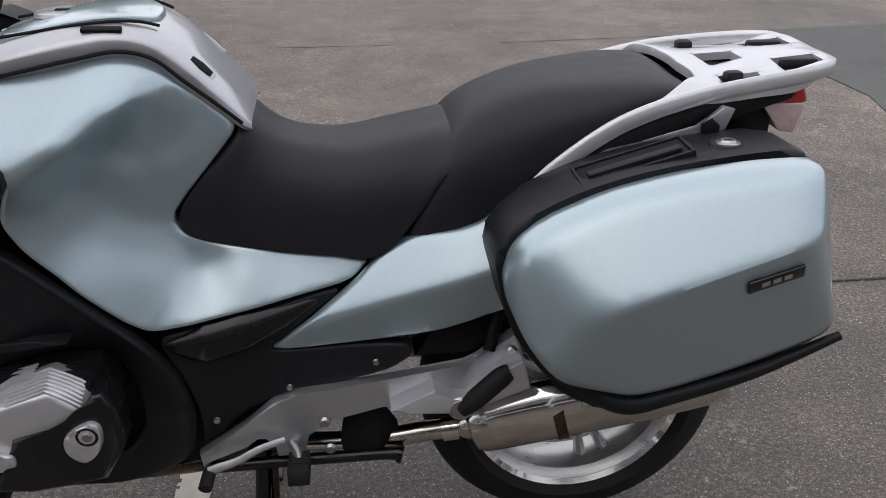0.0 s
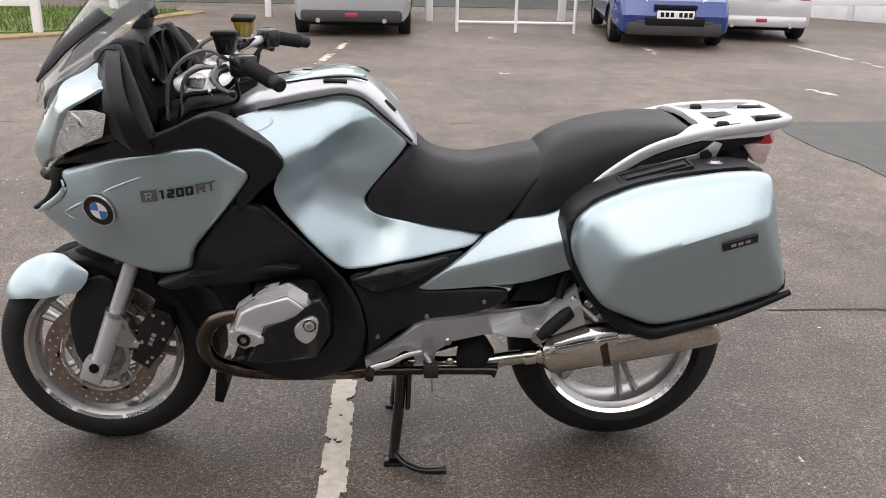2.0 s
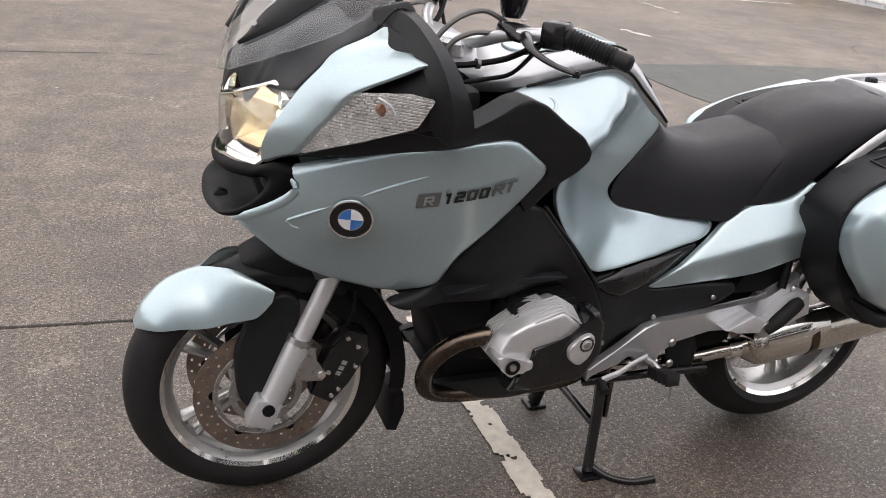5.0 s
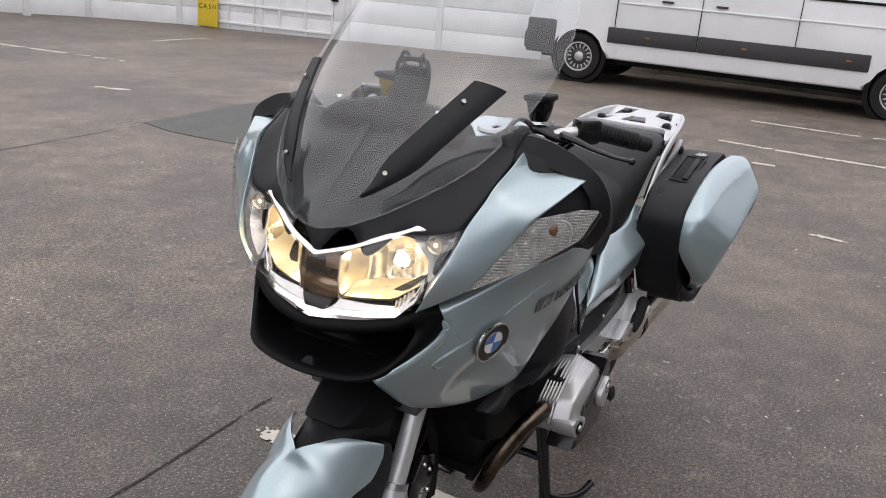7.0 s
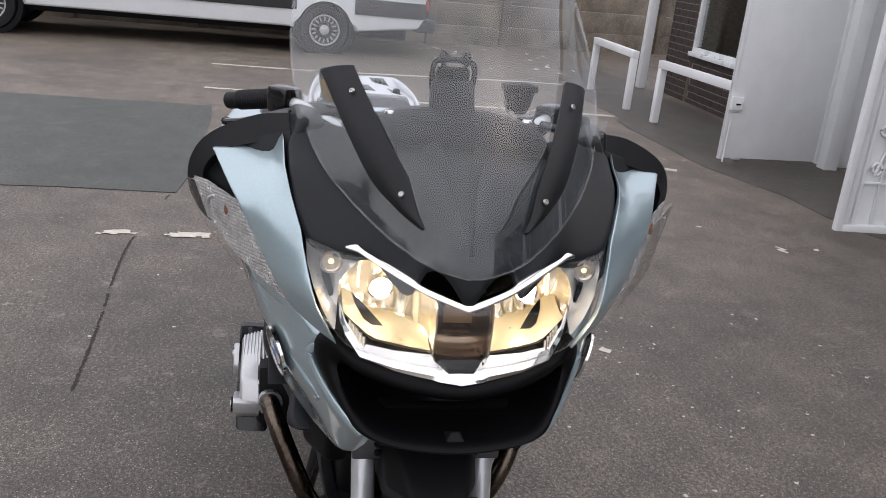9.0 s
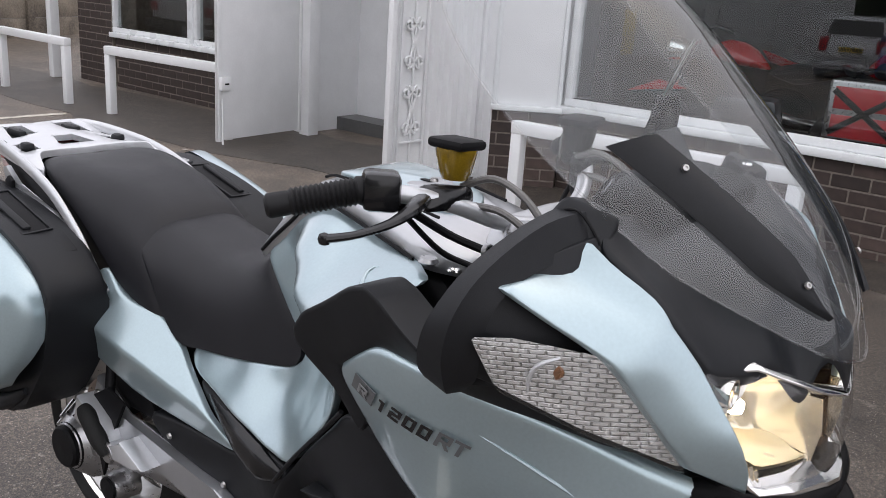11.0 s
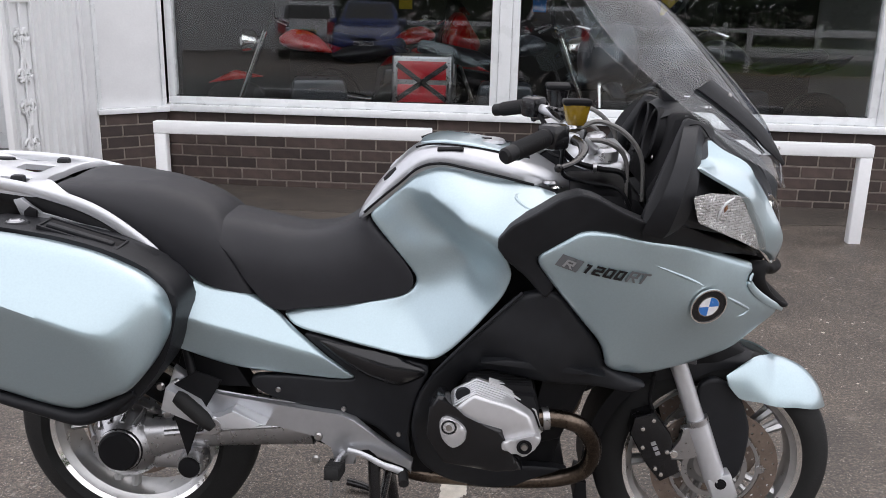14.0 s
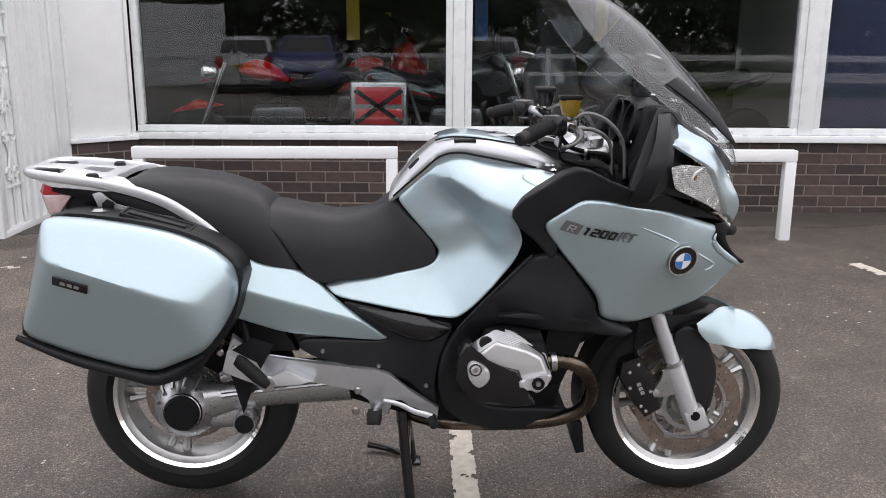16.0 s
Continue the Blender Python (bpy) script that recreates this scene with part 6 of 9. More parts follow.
for k in range(5):
    a = radians(20 + 25 * k)
    part("drive_rib", tube([(0.73 + 0.07 * math.cos(a), 0.165, 0.325 + 0.07 * math.sin(a)), (0.73 + 0.1 * math.cos(a), 0.12, 0.325 + 0.1 * math.sin(a))], 0.006, 8, 1), ALLOY, arm)
part("rear_hugger", hull([(0.5, -0.08, 0.55), (0.5, 0.08, 0.55), (0.62, -0.1, 0.64), (0.62, 0.1, 0.64), (0.8, -0.1, 0.70), (0.8, 0.1, 0.70), (0.8, -0.1, 0.67), (0.8, 0.1, 0.67), (0.55, -0.08, 0.5), (0.55, 0.08, 0.5)], 0.01), DARK, bike)

# centre stand
for s in (-1, 1):
    part("stand_leg", tube([(0.11, s * 0.1, 0.30), (0.103, s * 0.125, 0.2), (0.088, s * 0.155, 0.06), (0.084, s * 0.165, 0.022)], [0.024, 0.021, 0.02, 0.022], 12, 4, flat=0.7), GLOSSBLACK, bike, "black centre stand leg")
    part("stand_foot", block((0.055, s * 0.165 - 0.028, 0.0), (0.115, s * 0.165 + 0.028, 0.018), 0.006), GLOSSBLACK, bike)
part("stand_crossbar", tube([(0.098, -0.14, 0.14), (0.098, 0.14, 0.14)], 0.012, 12, 1), GLOSSBLACK, bike)
part("stand_lever", tube([(0.088, -0.165, 0.035), (0.12, -0.2, 0.02), (0.17, -0.235, 0.018), (0.232, -0.248, 0.026)], [0.011, 0.01, 0.01, 0.012], 10), GLOSSBLACK, bike, "black centre stand lever")
part("side_stand", tube([(0.02, -0.16, 0.292), (0.15, -0.165, 0.297), (0.34, -0.165, 0.296), (0.37, -0.165, 0.293)], [0.012, 0.012, 0.012, 0.02], 12), GLOSSBLACK, bike, "folded black side stand")
part("stand_spring", tube([(0.13, -0.12, 0.29), (0.125, -0.13, 0.16)], 0.008, 8, 1), STEEL, bike)
part("stand_bracket", hull([(0.27, -0.13, 0.40), (0.34, -0.13, 0.40), (0.33, -0.17, 0.29), (0.25, -0.16, 0.3), (0.38, -0.12, 0.33), (0.28, -0.09, 0.38)], 0.01), DARK, bike)


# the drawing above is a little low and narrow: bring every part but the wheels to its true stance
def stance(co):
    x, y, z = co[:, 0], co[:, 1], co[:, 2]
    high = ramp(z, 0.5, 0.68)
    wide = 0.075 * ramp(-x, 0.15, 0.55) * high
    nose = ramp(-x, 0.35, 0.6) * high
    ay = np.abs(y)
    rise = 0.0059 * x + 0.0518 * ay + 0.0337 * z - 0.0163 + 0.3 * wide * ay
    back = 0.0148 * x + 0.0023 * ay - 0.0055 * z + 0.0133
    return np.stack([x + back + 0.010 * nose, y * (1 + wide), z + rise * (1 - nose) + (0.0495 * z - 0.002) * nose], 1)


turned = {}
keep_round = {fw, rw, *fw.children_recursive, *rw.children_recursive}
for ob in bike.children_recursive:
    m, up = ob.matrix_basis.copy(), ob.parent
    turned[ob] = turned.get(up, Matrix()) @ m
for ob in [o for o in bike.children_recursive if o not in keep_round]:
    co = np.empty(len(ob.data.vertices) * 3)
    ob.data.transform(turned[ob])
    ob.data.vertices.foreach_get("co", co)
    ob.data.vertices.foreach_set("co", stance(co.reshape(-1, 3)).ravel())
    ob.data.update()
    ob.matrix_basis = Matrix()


# the bars are turned a touch to the left
for ob in [o for o in bike.children if o.name.startswith("handlebar") and o.data.vertices[0].co.y < 0]:
    for o in [ob, *ob.children_recursive]:
        o.data.transform(Matrix.Translation((0.016, 0, 0)))

# ---- front fittings ----
def lens_x(y, z):
    return -0.822 + 1.85 * y * y + 0.10 * (z - 0.89)


def lamp_top(y):
    return float(np.interp(abs(y), [0, 0.064, 0.128, 0.161, 0.228], [0.966, 0.986, 1.014, 1.030, 1.034]))


def lamp_floor(y):
    return float(np.interp(abs(y), [0, 0.045, 0.135, 0.175, 0.205], [0.884, 0.889, 0.896, 0.925, 0.97]))


def reflector(y0, y1, depth, flutes, nu=56, nv=26):
    """A deep box-like bowl between two fins, with upright flutes pressed into its back."""
    rows = []
    for j in range(nv + 1):
        v = -math.cos(math.pi * j / nv)
        row = []
        for i in range(nu + 1):
            u = -math.cos(math.pi * i / nu)
            y = y0 + (y1 - y0) * (u + 1) / 2
            lo, hi = lamp_floor(y), lamp_top(y)
            z = lo + (hi - lo) * (v + 1) / 2
            d = ((1 - abs(u) ** 2.4) * (1 - abs(v) ** 3.2)) ** 0.42
            ripple = flutes * abs(math.sin(3.5 * math.pi * u)) * d * min(1, max(0, (v + 0.75) / 0.3))
            row.append((lens_x(y, z) + 0.008 + depth * d - ripple, y, z))
        rows.append(row)
    return ring_grid(rows)


for s in (-1, 1):
    part("reflector", reflector(s * 0.044, s * 0.192, 0.105, 0.010), BOWLCHROME, lampunit, "fluted reflector with the bulb's warm light in its gold tone", 25)
    # separate sheet whose yellow stands for the bulb's glow on the bowl's floor
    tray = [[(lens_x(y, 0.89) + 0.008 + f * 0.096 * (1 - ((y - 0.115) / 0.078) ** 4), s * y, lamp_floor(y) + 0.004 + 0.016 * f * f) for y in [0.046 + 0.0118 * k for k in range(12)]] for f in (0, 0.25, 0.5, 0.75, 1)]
    part("reflector_tray", ring_grid(tray), TRAYGOLD, lampunit, "lower reflector with the bulb's yellow glow in its colour")
    part("low_beam_bulb", lathe([(0.0, -0.012), (0.008, -0.010), (0.0115, 0.0), (0.008, 0.010), (0.0, 0.012)], 18, 'X', (-0.735, s * 0.118, 0.960), closed=False), BULB, lampunit, "lit halogen bulb")
    part("bulb_collar", lathe([(0.0135, 0.004), (0.018, 0.002), (0.0205, 0.006), (0.0205, 0.024), (0.0135, 0.024)], 28, 'X', (-0.735, s * 0.118, 0.960)), CHROME, lampunit)
    part("position_bezel", lathe([(0.0125, 0.006), (0.0145, 0.0), (0.0178, 0.0), (0.0185, 0.008), (0.0185, 0.02), (0.0125, 0.02)], 28, 'X', (-0.758, s * 0.199, 1.010)), CHROME, lampunit)
    part("position_cup", lathe([(0.0, 0.016), (0.008, 0.013), (0.013, 0.004)], 20, 'X', (-0.758, s * 0.199, 1.010), closed=False), BOWLCHROME, lampunit)
    part("position_bulb", lathe([(0.0, -0.005), (0.004, -0.003), (0.0055, 0.003), (0.0, 0.009)], 14, 'X', (-0.752, s * 0.199, 1.010), closed=False), PILOT, lampunit)
    part("corner_plate", panel([(-0.760, 0.150, 1.022), (-0.745, 0.165, 1.027), (-0.704, 0.214, 1.028), (-0.714, 0.210, 0.99), (-0.742, 0.200, 0.955), (-0.752, 0.186, 0.935), (-0.748, 0.185, 0.975), (-0.760, 0.172, 1.0)], 'front', 0.005, 0.002, grid=0.012, side=s, out=-1, cut=0.1), LAMPCHROME, lampunit)
    part("corner_pocket", panel([(-0.735, 0.2, 0.992), (-0.722, 0.216, 1.0), (-0.730, 0.213, 0.975), (-0.746, 0.198, 0.948), (-0.748, 0.191, 0.955)], 'front', 0.003, 0.002, [(-0.742, 0.203, 0.975)], grid=0.01, side=s, out=-1, cut=0.15), DARK, lampunit)
    part("lamp_cheek", panel([(-0.700, 0.212, 1.028), (-0.704, 0.236, 1.036), (-0.735, 0.234, 1.002), (-0.758, 0.222, 0.966), (-0.768, 0.206, 0.932), (-0.770, 0.188, 0.902), (-0.744, 0.184, 0.935), (-0.720, 0.204, 0.985)], 'front', 0.005, 0.002, grid=0.012, side=s, out=-1, cut=0.1), LAMPCHROME, lampunit)
    part("lamp_fin", prism([(-0.818, 0.887), (-0.824, 0.93), (-0.818, 0.972), (-0.73, 0.975), (-0.73, 0.89)], 1, s * 0.0415, s * 0.0445, 0.0008), BOWLCHROME, lampunit)
    for k in range(5):
        part("end_flute", tube([(-0.789 + 0.005 * k, s * (0.143 + 0.0052 * k), 0.868 + 0.004 * k), (-0.780 + 0.005 * k, s * (0.144 + 0.0052 * k), 0.900 + 0.005 * k)], 0.0032, 8, 1), BOWLCHROME, lampunit)
part("main_beam_bowl", reflector(-0.041, 0.041, 0.085, 0.0, 24, 18), BROWNCHROME, lampunit, "main beam reflector coloured brown as unlit", 30)
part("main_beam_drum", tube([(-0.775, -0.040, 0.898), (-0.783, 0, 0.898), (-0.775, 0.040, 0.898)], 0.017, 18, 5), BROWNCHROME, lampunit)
part("beam_shield", hull([(-0.772 + 0.01 * k, s * (0.023 - 0.003 * k), z) for s in (-1, 1) for z in (0.922, 0.950) for k in (0, 2)] + [(-0.766, s * 0.014, 0.957) for s in (-1, 1)], 0.002), TANPLATE, lampunit, "tan bulb shield")
sill = []
for y, ux, uz, lx, lz in [(-0.182, -0.750, 0.945, -0.752, 0.920), (-0.172, -0.762, 0.918, -0.768, 0.893), (-0.150, -0.781, 0.890, -0.792, 0.868), (-0.1, -0.802, 0.888, -0.820, 0.862), (-0.042, -0.815, 0.888, -0.838, 0.857), (-0.034, -0.818, 0.880, -0.842, 0.856), (0, -0.824, 0.876, -0.848, 0.853)]:
    sill.append([(ux + 0.03, y, uz), (ux, y, uz), (ux * 0.8 + lx * 0.2 - 0.002, y, uz * 0.8 + lz * 0.2), (ux * 0.2 + lx * 0.8 - 0.003, y, uz * 0.2 + lz * 0.8), (lx, y, lz), (lx + 0.03, y, lz - 0.002)])
sill += [[(x, -y, z) for x, y, z in row] for row in sill[-2::-1]]
part("lamp_sill", ring_grid(sill), CHROME, lampunit, "thick chrome sill", 20)
part("sill_notch", hull([(-0.836, s * 0.020, 0.868) for s in (-1, 1)] + [(-0.826, s * 0.033, 0.886) for s in (-1, 1)] + [(-0.80, s * 0.03, 0.884) for s in (-1, 1)] + [(-0.80, s * 0.02, 0.868) for s in (-1, 1)], 0.001), GLOSSBLACK, lampunit)
band = []
for y in [-0.232 + 0.0116 * k for k in range(41)]:
    z, x = lamp_top(y), lens_x(y, lamp_top(y)) - 0.006 - 0.014 * max(0.0, 1 - abs(y) / 0.13)
    band.append([(x + 0.006, y, z - 0.002), (x - 0.004, y, z + 0.001), (x - 0.004, y, z + 0.004), (x + 0.003, y, z + 0.011), (x + 0.012, y, z + 0.012)])
part("lamp_trim", ring_grid(band), CHROME, lampunit, "bright chrome trim", 50)

# air intake: a deep mouth with a thick rounded rim
RIM_OUT = [(-0.842, 0, 0.853), (-0.830, 0.08, 0.860), (-0.788, 0.155, 0.874), (-0.760, 0.192, 0.890), (-0.742, 0.212, 0.878), (-0.742, 0.214, 0.850), (-0.765, 0.196, 0.815), (-0.800, 0.172, 0.785), (-0.838, 0.142, 0.764), (-0.856, 0.09, 0.752), (-0.864, 0, 0.745)]
RIM_IN = [(-0.845, 0, 0.828), (-0.832, 0.08, 0.834), (-0.800, 0.145, 0.845), (-0.780, 0.170, 0.853), (-0.772, 0.180, 0.850), (-0.775, 0.180, 0.838), (-0.792, 0.170, 0.812), (-0.815, 0.152, 0.788), (-0.838, 0.125, 0.772), (-0.852, 0.08, 0.763), (-0.858, 0, 0.758)]


def loop(half, dx=0.0, pull=1.0):
    ring = smoothed([(x + dx, y * pull, 0.80 + (z - 0.80) * pull) for x, y, z in half + [(x, -y, z) for x, y, z in half[-2:0:-1]]], 5, True)
    return ring + ring[:1]


outer, inner = loop(RIM_OUT), loop(RIM_IN)
mids = [[a.lerp(b, f) + Vector((-lift, 0, 0)) for a, b in zip(outer, inner)] for f, lift in ((0.25, 0.006), (0.5, 0.009), (0.75, 0.007))]
part("air_intake", ring_grid([loop(RIM_OUT, 0.03), outer] + mids + [inner, loop(RIM_IN, 0.012, 0.985), loop(RIM_IN, 0.05, 0.95), loop(RIM_IN, 0.10, 0.9), loop(RIM_IN, 0.11, 0.5), loop(RIM_IN, 0.11, 0.02)]), PITCH, bike, "deep black air intake mouth with a rounded rim", 60)
part("intake_peg", hull([(-0.850 + a, b, 0.754 + c) for a in (0, 0.03) for b in (-0.014, 0.014) for c in (0, 0.006)] + [(-0.84, b, 0.771) for b in (-0.006, 0.006)], 0.002), DARK, bike)

# bright lips along the mouth of the cowls
for s in (-1, 1):
    part("cowl_lip", tube([(-0.832, s * 0.144, 0.760), (-0.808, s * 0.167, 0.776), (-0.778, s * 0.190, 0.796), (-0.748, s * 0.210, 0.820), (-0.730, s * 0.221, 0.842), (-0.731, s * 0.218, 0.858), (-0.745, s * 0.204, 0.869)], [0.004, 0.008, 0.009, 0.009, 0.008, 0.006, 0.002], 10, flat=0.5), PAINT, bike)

# front mudguard: two pointed wings that meet in a crest
STATIONS = [((-1.016, 0, 0.470), (-1.012, 0.022, 0.462)), ((-0.998, 0, 0.512), (-0.970, 0.066, 0.474)), ((-0.958, 0, 0.556), (-0.92, 0.083, 0.484)), ((-0.913, 0, 0.580), (-0.89, 0.092, 0.487)), ((-0.877, 0.001, 0.590), (-0.86, 0.098, 0.492)),
            ((-0.846, 0.034, 0.602), (-0.825, 0.104, 0.503)), ((-0.812, 0.060, 0.605), (-0.798, 0.108, 0.508)), ((-0.775, 0.085, 0.592), (-0.770, 0.111, 0.516)), ((-0.735, 0.109, 0.573), (-0.742, 0.113, 0.548))]


def wing(s):
    tops, hems = smoothed([a for a, b in STATIONS], 4), smoothed([b for a, b in STATIONS], 4)
    rows = []
    for i, (a, b) in enumerate(zip(tops, hems)):
        row = []
        for k in range(11):
            t = k / 10
            f, g = 1 - (1 - t) ** 1.35, t ** 1.55
            row.append((a.x + (b.x - a.x) * g, s * (max(a.y, 0.0) + (b.y - max(a.y, 0.0)) * f), a.z + (b.z - a.z) * g))
        rows.append(row)
    return rows


b = ring_grid(wing(1)[:17] )
b = ring_grid(wing(-1)[:17], b)
ring_grid(wing(1)[16:], b)
ring_grid(wing(-1)[16:], b)
bmesh.ops.remove_doubles(b, verts=b.verts, dist=0.0022)
part("front_mudguard", thicken(b, 0.005), PAINT, bike, "ice-blue front mudguard with two pointed tails", 30)
part("fork_bridge", hull([(-0.80, s * 0.045, 0.612) for s in (-1, 1)] + [(-0.72, s * 0.062, 0.640) for s in (-1, 1)] + [(-0.62, s * 0.085, 0.70) for s in (-1, 1)] + [(-0.60, s * 0.085, 0.58) for s in (-1, 1)] + [(-0.72, s * 0.08, 0.590) for s in (-1, 1)], 0.01), DARK, bike)
for s in (-1, 1):
    fork = part("fork_clamp", hull([(-0.648 + a, s * (0.107 + b), 0.628 + c) for a, c in ((0.0, 0.03), (-0.008, -0.022), (0.04, -0.016), (0.05, 0.035)) for b in (-0.030, 0.026)], 0.004), ALLOYDARK, bike, "dark grey fork clamp")
    for dz in (-0.008, 0.008):
        part("clamp_bolt", lathe([(0.0, -0.003), (0.004, -0.003), (0.0065, -0.001), (0.0075, 0.003), (0.0, 0.003)], 12, 'X', (-0.655, s * 0.088, 0.628 + dz), closed=False), DARK, fork)

# mirror shells that sweep from the screen's corners out and down
SHELL = [((-0.602, 0.243, 1.163), (-0.579, 0.246, 1.196), (-0.548, 0.244, 1.200)), ((-0.578, 0.300, 1.148), (-0.560, 0.316, 1.187), (-0.530, 0.312, 1.180)), ((-0.560, 0.368, 1.126), (-0.541, 0.392, 1.148), (-0.507, 0.385, 1.138)),
         ((-0.552, 0.398, 1.095), (-0.524, 0.424, 1.100), (-0.486, 0.416, 1.088)), ((-0.545, 0.400, 1.055), (-0.511, 0.426, 1.047), (-0.470, 0.415, 1.050)), ((-0.535, 0.390, 1.015), (-0.502, 0.406, 1.002), (-0.456, 0.398, 1.010)), ((-0.510, 0.380, 0.988), (-0.494, 0.388, 0.982), (-0.453, 0.380, 0.988))]


def mirror_shell(s):
    lines = [smoothed([row[k] for row in SHELL], 4) for k in range(3)]
    rows = []
    for f, c, r in zip(*lines):
        low = r + Vector((-0.012, -0.045, -0.02))
        ring = [f, f.lerp(c, 0.55), f.lerp(c, 0.9), c, c.lerp(r, 0.1), c.lerp(r, 0.9), r, r.lerp(low, 0.2), low, f.lerp(low, 0.5), f]
        rows.append([(p.x, s * p.y, p.z) for p in ring])
    return ring_grid(rows)


for s in (-1, 1):
    shell = part("mirror_shell", mirror_shell(s), BLACK, bike, "sweeping grained black mirror shell", 30)
    part("shell_joint", tube([(-0.604, s * 0.262, 1.160), (-0.574, s * 0.268, 1.196), (-0.540, s * 0.262, 1.190)], 0.0016, 6, 5), DARK, shell)

# sharp spear over each cylinder
for s in (-1, 1):
    part("fairing_spear", prism([(-0.42, 0.630), (-0.322, 0.653), (-0.193, 0.661), (-0.140, 0.652), (-0.212, 0.646), (-0.33, 0.636)], 1, s * 0.24, s * 0.281, 0.0015), BLACK, bike)

# dash hood and the ledge below it
def dash_row(y):
    h = max(0.0, 1 - (y / 0.122) ** 2) ** 0.7
    return [(-0.585, y, 1.188), (-0.602 + 0.02 * (y / 0.12) ** 2, y, 1.196 + 0.006 * (y / 0.12) ** 2), (-0.600 + 0.02 * (y / 0.12) ** 2, y, 1.200 + 0.004 * h), (-0.575, y, 1.202 + 0.018 * h), (-0.545, y, 1.200 + 0.020 * h), (-0.52, y, 1.190 + 0.018 * h)]


part("dash_hood", ring_grid([dash_row(-0.122 + 0.0122 * k) for k in range(21)]), BLACK, dash, "low black instrument hood", 45)
part("dash_ledge", thicken(ring_grid([[(-0.622 + 0.9 * y * y, y, 1.178), (-0.618 + 0.9 * y * y, y, 1.184), (-0.590 + 0.7 * y * y, y, 1.199), (-0.57, y, 1.199)] for y in [-0.14 + 0.02 * k for k in range(15)]]), 0.004), LEDGEGREY, dash, "", 30)
for s in (-1, 1):
    spine = [(np.interp(f, [0, 0.2, 0.65, 1], [-0.815, -0.782, -0.69, -0.618]), np.interp(f, [0, 0.2, 0.65, 1], [1.043, 1.086, 1.140, 1.176]), f) for f in [k / 12 for k in range(13)]]
    part("nose_spine", thicken(ring_grid([[(x - 0.003, s * (0.001 + 0.034 * f * f), z + 0.006), (x, s * (0.006 + 0.044 * f * f), z + 0.004), (x + 0.003, s * (0.012 + 0.056 * f * f), z - 0.008)] for x, z, f in spine]), 0.003), NOSEBLACK, bike)
    part("screen_wing", thicken(ring_grid([[(-0.598, s * 0.262, 1.222), (-0.585, s * 0.215, 1.230)], [(-0.600, s * 0.255, 1.195), (-0.590, s * 0.213, 1.200)], [(-0.603, s * 0.238, 1.168), (-0.598, s * 0.228, 1.165)]]), 0.003), LENS, screen, "small clear screen wing").visible_shadow = False


# ======== the yard and what stands round it ========
TARMAC = asphalt("worn_tarmac", (0.045, 0.0385, 0.032), (0.106, 0.089, 0.073), (0.36, 0.33, 0.29), 0.55)
PATCH = asphalt("newer_tarmac", (0.027, 0.032, 0.027), (0.042, 0.049, 0.041), (0.20, 0.19, 0.18))
DARKSTRIP = asphalt("damp_tarmac", (0.040, 0.034, 0.028), (0.066, 0.057, 0.047), (0.20, 0.18, 0.16))
CRACK = surf("dirt_in_crack", (0.035, 0.031, 0.027), 0.95, 0, 0.4, 20)
LINEPAINT = surf("worn_line_paint", (0.58, 0.54, 0.47), 0.75, 0, 0.22, 30, 0.4, 220)
GLOSSWHITE = surf("white_gloss_paint", (0.78, 0.79, 0.80), 0.32, 0, 0.05, 5, 0.08, 90)
UPVC = surf("white_window_frame", (0.76, 0.78, 0.79), 0.28, 0, 0.04, 8)
WHITEWALL = surf("whitewashed_panel", (0.74, 0.76, 0.78), 0.6, 0, 0.10, 3, 0.3, 60)
BRICK = surf("brown_brick", (0.050, 0.034, 0.029), 0.62, 0, 0.35, 14, 0.5, 160, rand=0.45)
MORTAR = surf("grey_mortar", (0.19, 0.165, 0.14), 0.9, 0, 0.35, 20, 0.5, 200)
CONCRETE = surf("stained_concrete", (0.20, 0.17, 0.135), 0.9, 0, 0.4, 2.2, 0.5, 60, tint=(0.10, 0.085, 0.07), rand=0.12)
GRASS = surf("mown_grass", (0.10, 0.15, 0.03), 0.9, 0, 0.35, 6)
STRAW = surf("dry_verge_edge", (0.30, 0.23, 0.12), 0.95, 0, 0.35, 12)
LEAF = surf("dark_foliage", (0.032, 0.055, 0.018), 0.75, 0, 0.5, 1.5)
BARK = surf("bark", (0.10, 0.08, 0.06), 0.9, 0, 0.4, 12)
GLASS = pane("shop_glass", (0.93, 0.95, 0.95), 0.06, 0.0)
CARGLASS = surf("dark_car_glass", (0.015, 0.017, 0.02), 0.05, 0, 0.2, 5, coat=1.0)
VANWHITE = surf("van_white", (0.76, 0.78, 0.80), 0.3, 0, 0.05, 3, coat=0.8)
CARSILVER = surf("car_silver", (0.50, 0.52, 0.55), 0.32, 0.6, 0.04, 6, coat=1.0)
CARPALE = surf("car_pale_silver", (0.62, 0.63, 0.65), 0.32, 0.4, 0.04, 6, coat=1.0)
CARBLUE = surf("car_blue", (0.012, 0.04, 0.20), 0.28, 0.2, 0.06, 6, coat=1.0)
PLASTIC = surf("weathered_black_bumper", (0.035, 0.035, 0.037), 0.6, 0, 0.2, 20)
STEELDARK = surf("dark_steel_rim", (0.06, 0.06, 0.062), 0.5, 0.5, 0.2, 20)
HUBCAP = surf("steel_wheel_grey", (0.50, 0.50, 0.49), 0.42, 0.6, 0.2, 20)
YELLOW = surf("yellow_plate", (0.80, 0.55, 0.05), 0.4, 0, 0.05, 20)
PLATEWHITE = surf("white_plate", (0.78, 0.78, 0.75), 0.4, 0, 0.05, 20)
